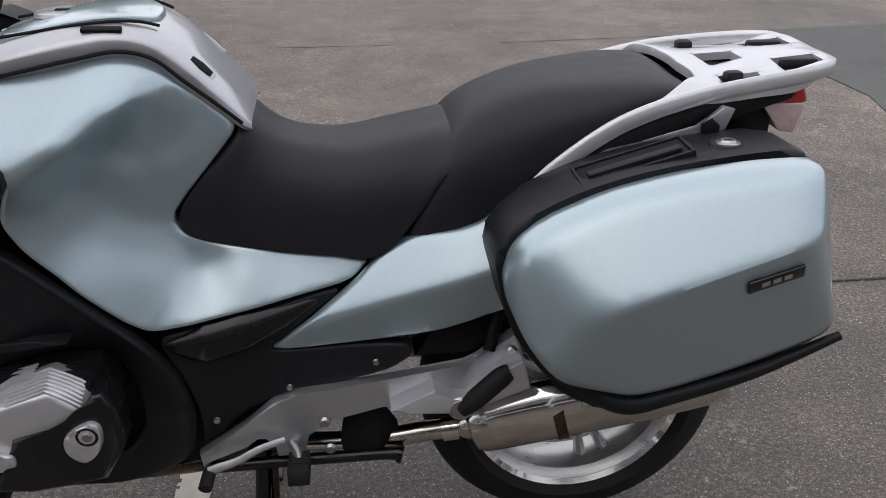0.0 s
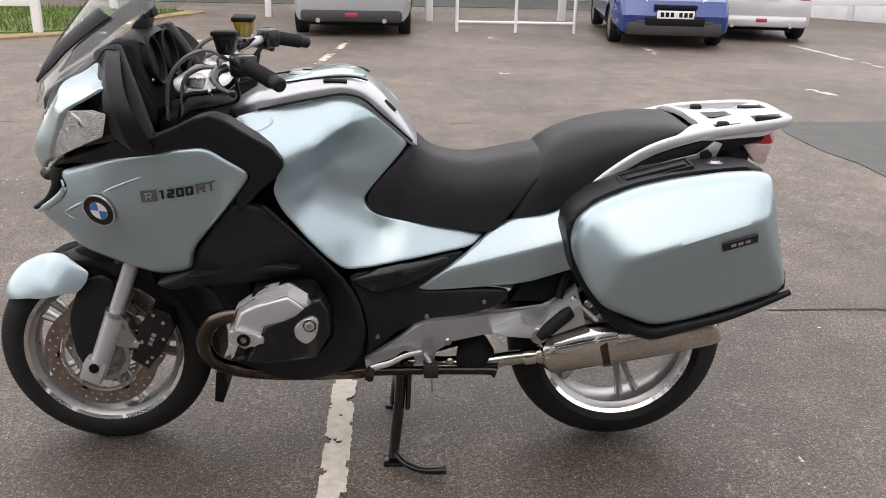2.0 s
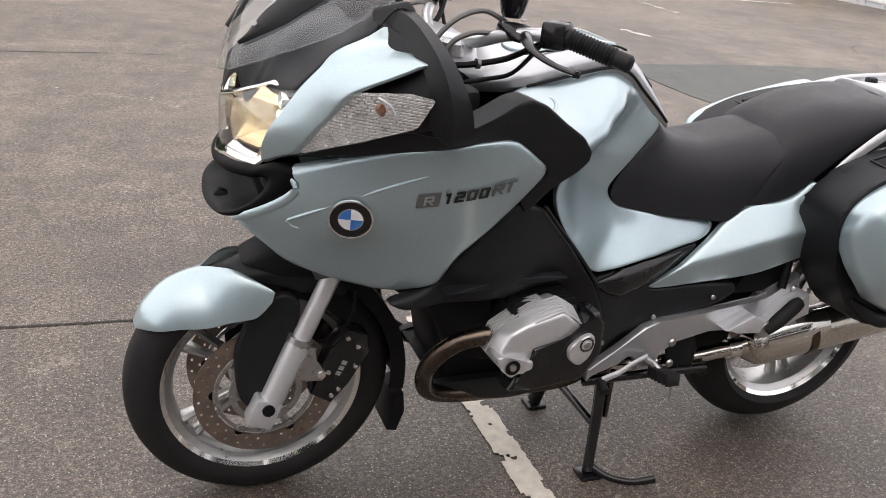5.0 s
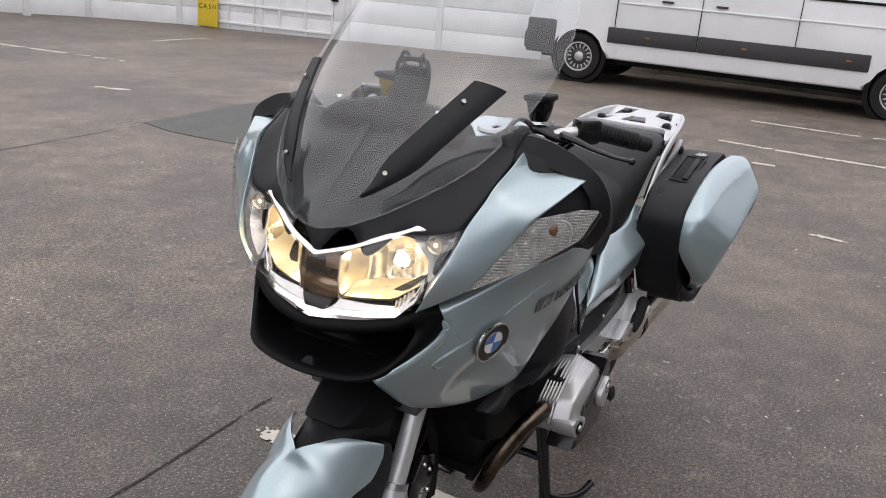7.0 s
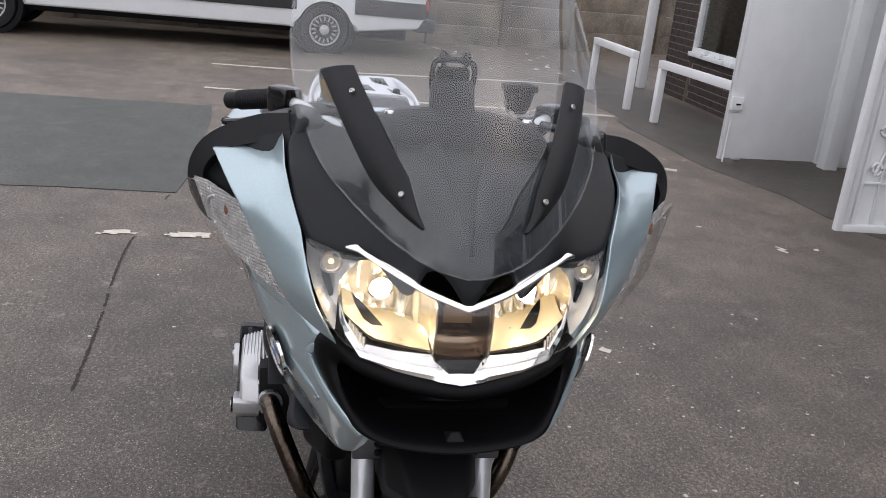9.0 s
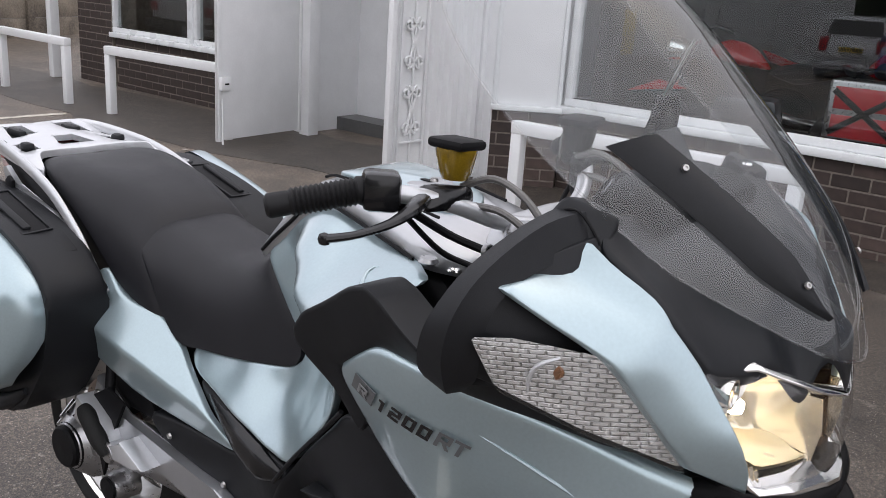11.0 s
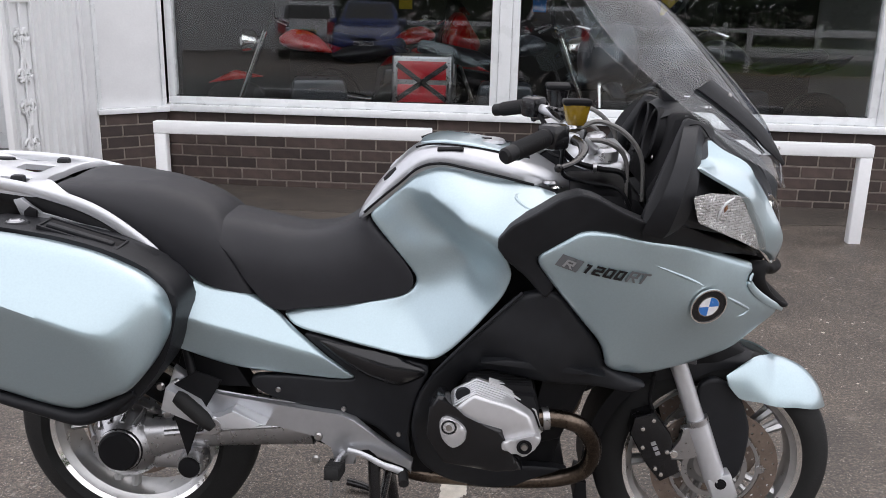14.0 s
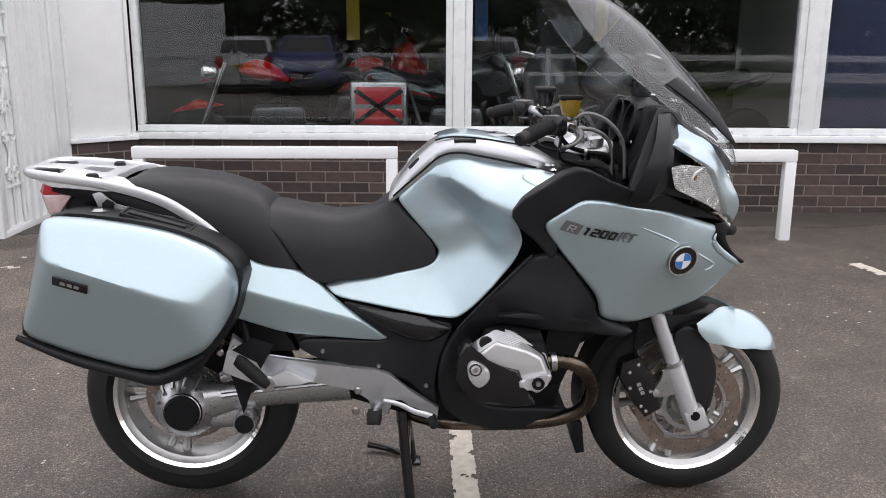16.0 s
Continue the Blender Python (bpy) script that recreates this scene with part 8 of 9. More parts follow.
# inside the showroom
structure(part("shop_floor", block((-7, -9.0, -.1), (9.5, YF - .3, .12)), SHOPFLOOR), "dark showroom floor behind the glass", "floor")
structure(part("shop_back_wall", block((-7, -9.1, .1), (9.5, -9.0, 3.0)), SHOPDIM), "dim back wall of the showroom", "wall")
structure(part("shop_partition", block((-3.9, -8.9, .18), (-3.75, -5.2, 2.9)), SHOPWALL), "grey partition wall inside the showroom", "wall")
structure(part("shop_partition", block((2.5, -8.9, .18), (2.6, -5.36, 2.9)), SHOPDIM), "dark partition wall inside the showroom", "wall")
structure(part("shop_partition", block((4.6, -8.9, .18), (4.7, -5.36, 2.9)), SHOPWALL), "grey partition wall inside the showroom", "wall")
structure(part("shop_ceiling", block((-7, -9.1, 3.0), (9.5, YF - .3, 3.1)), SHOPWALL), "showroom ceiling", "ceiling")
structure(part("wall_end", block((-7.1, -9.1, -.1), (-7.0, YF + .02, 3.3)), MORTAR), "end wall of the showroom", "wall")
structure(part("wall_end", block((9.5, -9.1, -.1), (9.6, YF - .31, 3.3)), MORTAR), "end wall of the showroom", "wall")
structure(part("shop_roof", block((-7.2, -9.2, 3.3), (9.8, YF + .1, 3.45), .02), CONCRETE), "flat showroom roof", "roof")
pic = thing("framed_picture", "framed print of a machine hanging on the grey showroom wall", "picture")
part("picture_frame", block((-3.74, -6.75, 1.45), (-3.715, -6.35, 2.0), .006), BLACK, pic)
part("mount", block((-3.716, -6.70, 1.50), (-3.711, -6.40, 1.95)), PLATEWHITE, pic)
part("print", block((-3.712, -6.62, 1.62), (-3.708, -6.48, 1.82)), BIKEGREY, pic)
for x, col in ((.9, SIGNYELLOW), (-.6, BADGEBLUE), (-2.0, SIGNYELLOW)):
    ban = thing("banner", "hanging banner at the back of the showroom", "banner")
    part("cloth", block((x, -8.2, 1.3), (x + .15, -8.19, 2.5), .002), col, ban)
    part("batten", block((x - .02, -8.21, 2.5), (x + .17, -8.18, 2.54), .004), BLACK, ban)
    part("cord", block((x + .07, -8.2, 2.54), (x + .08, -8.19, 3.0)), BLACK, ban)


def wheel_part(parent, x, y, z, r, w, rim=HUBCAP, holes=0, spokes=0):
    """A road wheel turning about the local y axis: tyre with a rim under it."""
    h = w / 2
    t = part("wheel", lathe([(r * .68, -h * .9), (r * .80, -h), (r * .95, -h * .92), (r, -h * .6), (r, h * .6), (r * .95, h * .92), (r * .80, h), (r * .68, h * .9)], 36, 'Y', (x, y, z)), RUBBER, parent)
    b = lathe([(r * .69, -h * .85), (r * .62, -h * .8), (r * .58, -h * .40), (r * .40, -h * .34), (r * .30, -h * .62), (r * .17, -h * .70), (.001, -h * .70), (.001, h * .70), (r * .17, h * .70), (r * .30, h * .62), (r * .40, h * .34), (r * .58, h * .40), (r * .62, h * .8), (r * .69, h * .85)], 36, 'Y', (x, y, z), closed=False)
    d = part("rim", b, rim, t)
    for s in (-1, 1):
        e = bmesh.new()
        for k in range(holes):
            a = 2 * math.pi * k / holes
            e = lathe([(r * .065, 0), (r * .065, .006)], 8, 'Y', (x + r * .49 * math.cos(a), y + s * (h * .37), z + r * .49 * math.sin(a)), e, closed=False)
        for k in range(spokes):
            a = 360 * k / spokes
            block((-r * .07, -.01, r * .12), (r * .07, .012, r * .62), .006, e, 1, pose(x, y + s * h * .62, z, 0, a, 0))
        if e.faces:
            part("rim_holes" if holes else "spokes", e, DARK if holes else rim, t)
        else:
            e.free()
    return t


def arch(cx, r, n=9, z=.0, base=.30):
    """Outline of a wheel arch, from front to rear, over the axle at cx."""
    return [(cx + r * math.cos(math.pi * k / n), base + r * math.sin(math.pi * k / n)) for k in range(n + 1)]


def van_wheel(v, x, y, s):
    """A black tyre on a dark steel rim with a pale rim ring, a ring of holes and a hub cap."""
    r, h = .345, .115
    t = part("wheel", lathe([(r * .60, -h * .8), (r * .72, -h), (r * .93, -h * .94), (r, -h * .6), (r, h * .6), (r * .93, h * .94), (r * .72, h), (r * .60, h * .8)], 40, 'Y', (x, y, .345)), RUBBER, v)
    rim = part("rim", lathe([(r * .60, 0), (r * .60, s * h * .84), (r * .56, s * h * .84), (r * .53, s * h * .45), (r * .40, s * h * .36), (r * .28, s * h * .55), (r * .10, s * h * .6), (r * .10, 0)], 40, 'Y', (x, y, .345)), STEELDARK, t, "dark grey steel rim")
    part("rim_ring", lathe([(r * .555, s * h * .82), (r * .60, s * h * .90), (r * .62, s * h * .88), (r * .60, s * h * .80)], 40, 'Y', (x, y, .345)), HUBCAP, rim)
    part("hub_cap", lathe([(.001, s * h * .72), (r * .13, s * h * .70), (r * .20, s * h * .60), (r * .20, s * h * .3), (.001, s * h * .3)], 28, 'Y', (x, y, .345)), HUBCAP, rim)
    for k in range(16):
        a = 2 * math.pi * k / 16
        part("rim_rib", block((-.010, -.006, r * .36), (.010, .010, r * .52), .003, turn=pose(x, y + s * h * .46, .345, 0, math.degrees(a), 0)), HUBCAP, rim)


def van():
    v = thing("panel_van", "long white panel van with a black rubbing strip, parked", "van", (11.95, -.36, gz(11.5, 0)), 92.9)
    hw = .985
    wb = 4.35
    outline = [(-1.36, .46), (-1.44, .62), (-1.42, 1.6), (-1.36, 2.5), (-1.22, 2.62), (3.1, 2.64), (3.45, 2.52), (3.85, 2.05), (4.32, 1.42), (5.0, 1.22), (5.16, 1.06), (5.22, .82), (5.18, .46)]
    outline += arch(wb, .43, base=.36) + arch(0, .43, base=.36)
    b = prism(outline, 1, -hw, hw, .045, seg=3)
    for p in b.verts:
        if p.co.z > 1.0:
            p.co.y *= 1 - .055 * min(1, (p.co.z - 1.0) / 1.6) ** 1.4
        if p.co.x > 4.2:
            p.co.y *= 1 - .10 * ((p.co.x - 4.2) / 1.0) ** 2
    part("body", b, VANWHITE, v, "", 25)
    part("underbody", block((-1.2, -.8, .28), (5.0, .8, .5), .02), DARK, v)
    for x, s in ((0, 1), (wb, 1), (0, -1), (wb, -1)):
        van_wheel(v, x, s * .86, s)
        part("arch_liner", lathe([(.36, -.10), (.425, -.10), (.425, .10), (.36, .10)], 28, 'Y', (x, s * .86, .36)), DARK, v)
    for s in (-1, 1):
        for a, c in ((-1.44, -.40), (.40, 2.64), (2.64, 3.94)):
            part("rubbing_strip", block((a + .004, s * (hw - .01) - .02, .60), (c - .008, s * (hw - .01) + .032, .82), .012), PLASTIC, v)
        part("front_wing_trim", block((4.74, s * .93 - .03, .34), (5.2, s * .93 + .045, .84), .03), PLASTIC, v)
        for x in (1.35, 2.64, 3.84):
            part("door_gap", block((x, s * .986 - .012, .60), (x + .010, s * .986 + .0015, 1.02)), DARK, v)
            up = block((x, -.012, 1.02), (x + .010, .0015 if s > 0 else .012, 2.4))
            for p in up.verts:
                k = 1 - .055 * max(0, min(1, (p.co.z - 1.0) / 1.6)) ** 1.4
                p.co.y = s * (hw * k + (0.002 if (p.co.y > 0) else -.012))
            part("door_gap", up, DARK, v)
        rail = hw * (1 - .055 * (.45 / 1.6) ** 1.4)
        part("slide_rail", block((-.15, s * rail - .02, 1.44), (1.30, s * rail + .006, 1.475), .003), DARK, v)
        part("body_crease", block((-1.3, s * (hw - .012) - .01, 1.16), (3.8, s * (hw - .012) + .014, 1.185), .006), VANWHITE, v)
        for x in (2.30, 3.05):
            part("door_handle", block((x, s * .975 - .01, 1.22), (x + .16, s * .975 + .03, 1.25), .008), PLASTIC, v)
        for x in (-.75, .62, 1.95, 3.3):
            part("side_marker", block((x, s * (hw + .02) - .01, .70), (x + .08, s * (hw + .02) + .012, .73), .003), AMBER, v)
        side = hull([(2.72, s * .966, 1.42), (3.80, s * .966, 1.38), (3.70, s * .95, 2.02), (3.42, s * .935, 2.25), (2.75, s * .935, 2.28), (2.72, s * .90, 1.42), (3.78, s * .90, 1.40), (2.75, s * .87, 2.27), (3.4, s * .87, 2.24)], .008)
        part("cab_window", side, CARGLASS, v)
        part("wing_mirror", hull([(3.72, s * 1.0, 1.42), (3.86, s * 1.0, 1.42), (3.72, s * 1.2, 1.45), (3.82, s * 1.2, 1.45), (3.74, s * 1.02, 1.80), (3.86, s * 1.02, 1.78), (3.74, s * 1.19, 1.80), (3.82, s * 1.19, 1.78)], .02), PLASTIC, v)
        part("headlamp", hull([(4.72, s * .89, .98), (5.12, s * .66, .92), (4.66, s * .90, 1.20), (4.98, s * .74, 1.21), (4.7, s * .70, .98), (4.66, s * .7, 1.2)], .02), CARGLASS, v)
        for z, m in ((.72, REDLENS), (.90, WHITESILVER), (1.05, REDLENS), (1.22, RED)):
            part("tail_lamp", block((-1.47, s * .88 - .09, z), (-1.30, s * .88 + .098, z + .14), .012), RED if m is REDLENS else m, v)
        part("rear_door_window", block((-1.455, s * .45 - .3, 1.4), (-1.40, s * .45 + .3, 2.05), .02), CARGLASS, v)
    part("rear_bumper", block((-1.60, -.95, .42), (-1.30, .98, .60), .03), PLASTIC, v)
    part("front_bumper", block((4.85, -.84, .36), (5.30, .84, .66), .06), PLASTIC, v)
    part("grille", block((5.12, -.55, .80), (5.235, .55, 1.05), .02), PLASTIC, v)
    part("windscreen", hull([(4.33, -.80, 1.44), (4.33, .80, 1.44), (3.52, -.78, 2.46), (3.52, .78, 2.46), (4.28, -.80, 1.40), (4.28, .80, 1.40), (3.46, -.78, 2.42), (3.46, .78, 2.42)]), CARGLASS, v)
    return v


van()


def car(name, label, at, turn, paint, length, width, height, estate=False, plate_front=PLATEWHITE):
    """A parked car: body with arches, glazed cabin, lamps, bumpers, plates as plain bars. Local +x is its nose."""
    c = thing(name, label, "car", at, turn, "parked cars")
    hl, hw = length / 2, width / 2
    fx, rx = hl - .82, -hl + .72
    belt = .93
    nose = [(-hl + .05, .26), (-hl, .50), (-hl + .03, .80), (-hl + .12, belt)]
    top = [(hl - 1.35, belt + .02), (hl - .55, .84), (hl - .12, .68), (hl, .48), (hl - .05, .24)]
    b = prism(nose + top + arch(fx, .36, base=.30) + arch(rx, .36, base=.30), 1, -hw, hw, .07, seg=3)
    for p in b.verts:
        e = max(0, abs(p.co.x) - hl + .9) / .9
        p.co.y *= 1 - .13 * e * e - .05 * max(0, p.co.z - .5) / .43
    part("body", b, paint, c, "", 28)
    part("underbody", block((-hl + .3, -hw + .12, .17), (hl - .3, hw - .12, .35), .02), DARK, c)
    back = -hl + (.12 if estate else .10)
    roof = [(back + .28, height - .03), (-.2, height), (.35, height - .03)]
    cab = []
    for s in (-1, 1):
        cab += [(back + .02, s * (hw - .12), belt - .02), (hl - 1.25, s * (hw - .10), belt), (back + .16, s * (hw - .22), height - .14)]
        cab += [(x, s * (hw - .26), z) for x, z in roof]
    part("cabin", hull(cab, .05, seg=3), paint, c, "", 28)
    for s in (-1, 1):
        def on(x, z):
            return s * (hw - .105 - .16 * (z - belt) / (height - belt) + .004)
        for x0, x1, u0, u1 in ((-.05, hl - 1.45, .0, .50), (-.98, -.11, -.88, -.08), (back + .35, -1.05, back + .45, -.96)):
            if x1 - x0 > .15:
                z0, z1 = belt + .03, height - .13
                u1 = min(u1, .22) if x0 == -.05 else u1
                pts = [(x, on(x, z) + d * s, z) for d in (0, -.05) for x, z in ((x0, z0), (x1, z0), (u1, z1), (u0, z1))]
                part("side_window", hull(pts, .006), CARGLASS, c)
        wheel_part(c, fx, s * (hw - .12), .30, .30, .19, ALLOY, 0, 5)
        wheel_part(c, rx, s * (hw - .12), .30, .30, .19, ALLOY, 0, 5)
        part("headlamp", hull([(hl - .50, s * (hw - .16), .82), (hl - .10, s * (hw - .48), .70), (hl - .10, s * (hw - .48), .60), (hl - .30, s * (hw - .15), .62), (hl - .55, s * (hw - .3), .80), (hl - .3, s * (hw - .4), .62)], .02), WHITESILVER, c)
        part("tail_lamp", block((-hl - .005, s * (hw - .24) - .10, .66), (-hl + .22, s * (hw - .24) + .10, .98), .03), RED, c)
        part("wing_mirror", block((.72, s * (hw + .02) - .09, belt), (.86, s * (hw + .02) + .09, belt + .13), .03), paint, c)
        part("fog_lamp", block((hl - .06, s * (hw - .38) - .07, .33), (hl + .012, s * (hw - .38) + .07, .42), .02), PLASTIC, c)
        part("exhaust_tip", tube([(-hl - .03, s * (hw - .42), .27), (-hl + .2, s * (hw - .42), .27)], .035, 12, 1), CHROME, c)
    part("windscreen", hull([(hl - 1.28, -hw + .2, belt + .03), (hl - 1.28, hw - .2, belt + .03), (.40, -hw + .32, height - .06), (.40, hw - .32, height - .06), (hl - 1.34, 0, belt), (.3, 0, height - .12)]), CARGLASS, c)
    part("rear_window", hull([(back + .03, -hw + .26, belt + .12), (back + .03, hw - .26, belt + .12), (back + .17, -hw + .33, height - .12), (back + .17, hw - .33, height - .12), (back + .25, 0, belt + .1), (back + .3, 0, height - .15)]), CARGLASS, c)
    part("front_bumper", block((hl - .25, -hw + .18, .20), (hl + .02, hw - .18, .40), .05), PLASTIC, c)
    part("grille", block((hl - .1, -.42, .34), (hl + .028, .42, .46), .02), DARK, c)
    part("upper_grille", block((hl - .12, -.30, .57), (hl + .006, .30, .63), .01), DARK, c)
    part("rear_bumper", block((-hl - .02, -hw + .16, .24), (-hl + .2, hw - .16, .42), .05), PLASTIC if estate else paint, c)
    for x, m, z in ((hl + .03, plate_front, .50), (-hl - .012, YELLOW, .72)):
        pl = part("number_plate", block((x - .006, -.26, z - .055), (x + .006, .26, z + .055), .003), m, c)
        for k in (-.19, -.12, -.05, .07, .14, .21):
            part("plate_bar", block((x - .008, k - .024, z - .032), (x + .008, k + .024, z + .032)), DARK, pl)
    part("reflector", block((-hl - .025, -.09, .32), (-hl + .05, .09, .38), .01), RED, c)
    return c


car("estate_car", "silver estate car with a dark rear bumper, parked facing away", (-.62, 11.2 + 2.3, gz(-.6, 13)), 90, CARSILVER, 4.6, 1.82, 1.48, True)
car("hatchback_car", "blue hatchback parked nose-on to the yard", (4.21, 12.42, gz(4, 12)), -96, CARBLUE, 4.0, 1.72, 1.48)
car("hatchback_car", "pale silver hatchback with twin exhausts, parked facing away", (6.0, 12.0 + 1.75, gz(6, 13)), 84, CARPALE, 3.9, 1.75, 1.5)


# ---- far boundary ----
def panel_wall(name, pts, label, height, material, post=.12, pitch=2.3, boards=0):
    """A run of wall panels between posts along a bent line."""
    w = thing(name, label, "wall")
    w["kind"] = "structure"
    for (ax, ay), (bx, by) in zip(pts, pts[1:]):
        L = math.hypot(bx - ax, by - ay)
        n = max(1, round(L / pitch))
        turn = math.degrees(math.atan2(by - ay, bx - ax))
        for k in range(n):
            x, y = ax + (bx - ax) * k / n, ay + (by - ay) * k / n
            m = pose(x, y, 0, 0, 0, turn)
            z = gz(x, y) - .05
            part("post", block((-post / 2, -post / 2, z), (post / 2, post / 2, z + height + .05), .01, turn=m), material, w)
            rows = boards or 1
            for r in range(rows):
                h = height / rows
                part("panel", block((post / 2 + .002, -.035, z + r * h + .006), (L / n - post / 2 - .002, .035 - .004 * (r % 2), z + (r + 1) * h - .002), .008, turn=m), material, w)
    return w


panel_wall("panel_wall", [(8.2, 18.5), (11.3, 15.2), (12.2, 13.46), (13.25, 7.74), (13.77, 5.74)], "whitewashed panel wall with square posts", 2.6, WHITEWALL, boards=6)
panel_wall("concrete_fence", [(13.85, 5.5), (13.3, -2.3), (13.9, -5.0), (15.5, -9)], "stained concrete panel fence with slotted posts", 2.25, CONCRETE, .16, 1.83, 6)
plate = thing("fence_sign", "small pale sign plate fixed to the concrete fence", "sign")
part("plate", block((-.02, -.3, 1.38), (0, .3, 1.72), .003, turn=pose(13.55, -3.9, -.12, 0, 0, 12)), PLATEWHITE, plate)
for k in range(4):
    part("writing_bar", block((-.024, -.22, 1.44 + k * .065), (-.019, .22 - .06 * (k % 2), 1.47 + k * .065), 0, turn=pose(13.55, -3.9, -.12, 0, 0, 12)), DARK, plate)
# a white frame gate leaning on the panel wall
fg = thing("frame_gate", "white tubular frame gate standing against the panel wall", "gate")
d = Vector((1.05, -5.72, 0)).normalized()
m = pose(12.42, 12.9, gz(12.4, 12.9), 0, 0, math.degrees(math.atan2(d.y, d.x)))
for z in (.12, .50, .95, 1.5):
    part("rail", block((0, -.19, z), (3.0, -.15, z + .05), .006, turn=m), GLOSSWHITE, fg)
for k in range(6):
    part("stile", block((k * .592, -.185, -.02), (k * .592 + .04, -.148, 1.56), .006, turn=m), GLOSSWHITE, fg)
part("latch", block((2.96, -.23, .78), (3.10, -.16, .88), .01, turn=m), DARK, fg)
sign = thing("yellow_sign", "tall yellow board with black letters leaning on the panel wall", "sign")
sm = pose(12.45, 12.7, gz(12.4, 12.7), 0, 0, math.degrees(math.atan2(d.y, d.x)))
part("board", block((-.28, -.24, .02), (.20, -.215, 1.25), .004, turn=sm), SIGNYELLOW, sign)
for row, word in enumerate(("CASH", "FOR")):
    for k, ch in enumerate(word):
        lettering("sign_letter", ch, .14, sm @ pose(-.04 + .11 * (k - (len(word) - 1) / 2), -.2415, .42 + .17 * row, 90, 0, 0), DARK, sign)


def rail_fence(pts, height, label, rails=(.45, .95), pitch=2.8):
    f = thing("rail_fence", label, "fence", group="white fences")
    for (ax, ay), (bx, by) in zip(pts, pts[1:]):
        L = math.hypot(bx - ax, by - ay)
        turn = math.degrees(math.atan2(by - ay, bx - ax))
        n = max(1, round(L / pitch))
        for k in range(n + 1):
            x, y = ax + (bx - ax) * k / n, ay + (by - ay) * k / n
            part("post", block((-.06, -.06, -.1), (.06, .06, height), .01, turn=pose(x, y, gz(x, y), 0, 0, turn)), GLOSSWHITE, f)
        for k in range(n):
            x, y = ax + (bx - ax) * (k + .5) / n, ay + (by - ay) * (k + .5) / n
            for z in rails:
                part("rail", block((-L / n / 2 + .06, -.025, z - .06), (L / n / 2 - .06, .025, z + .06), .008, turn=pose(x, y, gz(x, y), 0, 0, turn)), GLOSSWHITE, f)
    return f


rail_fence([(-18, 15.6), (-5.2, 14.9), (.62, 14.09), (3.11, 14.6), (10.1, 15.6)], 1.15, "white post-and-rail fence between the yard and the road")
rail_fence([(-12, 10.4), (-5.07, 10.89)], 1.1, "white post-and-rail fence on the grass verge")
bar = thing("tubular_barrier", "white tubular steel barrier behind the parked cars", "barrier")
for x in (1.01, 1.96, 2.91):
    part("leg", tube([(x, 12.22, gz(x, 12.22) - .05), (x, 12.22, gz(x, 12.22) + 1.0)], .028, 10, 1), GLOSSWHITE, bar)
for z in (.16, .58, 1.0):
    part("bar", tube([(1.01, 12.22, gz(1, 12.22) + z), (2.91, 12.22, gz(3, 12.22) + z)], .024, 10, 1), GLOSSWHITE, bar)

flat_patch("grass_verge", [(-30, 10.9), (-5.4, 10.6), (-4.5, 11.3), (-4.4, 13), (-4.0, 15.0), (-30, 16)], .05, GRASS, "mown grass verge at the edge of the yard", .9, rough=.1)
flat_patch("verge_edge", [(-30, 10.4), (-5.3, 10.1), (-4.2, 11.0), (-4.1, 13), (-3.6, 15.0), (-4.1, 15.1), (-4.45, 13), (-4.5, 11.35), (-5.4, 10.65), (-30, 10.95)], .03, STRAW, "dry straw edge of the grass verge", .5, rough=.08)
flat_patch("road", [(-60, 18.2), (60, 17.0), (60, 25), (-60, 26)], .012, PATCH, "grey public road beyond the fence", 2.5, "road")
flat_patch("far_verge", [(-60, 26.2), (60, 25.2), (60, 38), (-60, 39)], .08, GRASS, "grass beyond the road", 3.0, "ground", .2)
rndg = random.Random(11)
blades = bmesh.new()
for k in range(9000):
    x, y = rndg.uniform(-13, -4.0), rndg.uniform(10.5, 15.5)
    if not within(x, y, [(-30, 10.9), (-5.4, 10.6), (-4.5, 11.3), (-4.4, 13), (-4.0, 15.0), (-30, 16)]):
        continue
    z, a, h = gz(x, y) + .04, rndg.uniform(0, 6.28), rndg.uniform(.05, .12)
    blades.faces.new([blades.verts.new((x + .012 * math.cos(a), y + .012 * math.sin(a), z)), blades.verts.new((x - .012 * math.cos(a), y - .012 * math.sin(a), z)),
                      blades.verts.new((x + rndg.uniform(-.04, .04), y + rndg.uniform(-.04, .04), z + h))])
tagged(part("grass", blades, GRASS), "short green grass blades on the verge", "grass", kind="stuff")


def leaf_mesh(rnd, n, rx, rz, size):
    b = bmesh.new()
    lobes = [Vector((rnd.gauss(0, .5) * rx, rnd.gauss(0, .5) * rx, rnd.uniform(-.8, .8) * rz)) for _ in range(12)]
    for k in range(n):
        c = rnd.choice(lobes) + Vector((rnd.gauss(0, .26) * rx, rnd.gauss(0, .26) * rx, rnd.gauss(0, .2) * rz))
        u = Vector((rnd.gauss(0, 1), rnd.gauss(0, 1), rnd.gauss(0, .6))).normalized()
        w = u.orthogonal().normalized()
        s = size * rnd.uniform(.6, 1.4)
        b.faces.new([b.verts.new(c + q) for q in (-u * s, -w * s * .45, u * s, w * s * .45)])
    return b


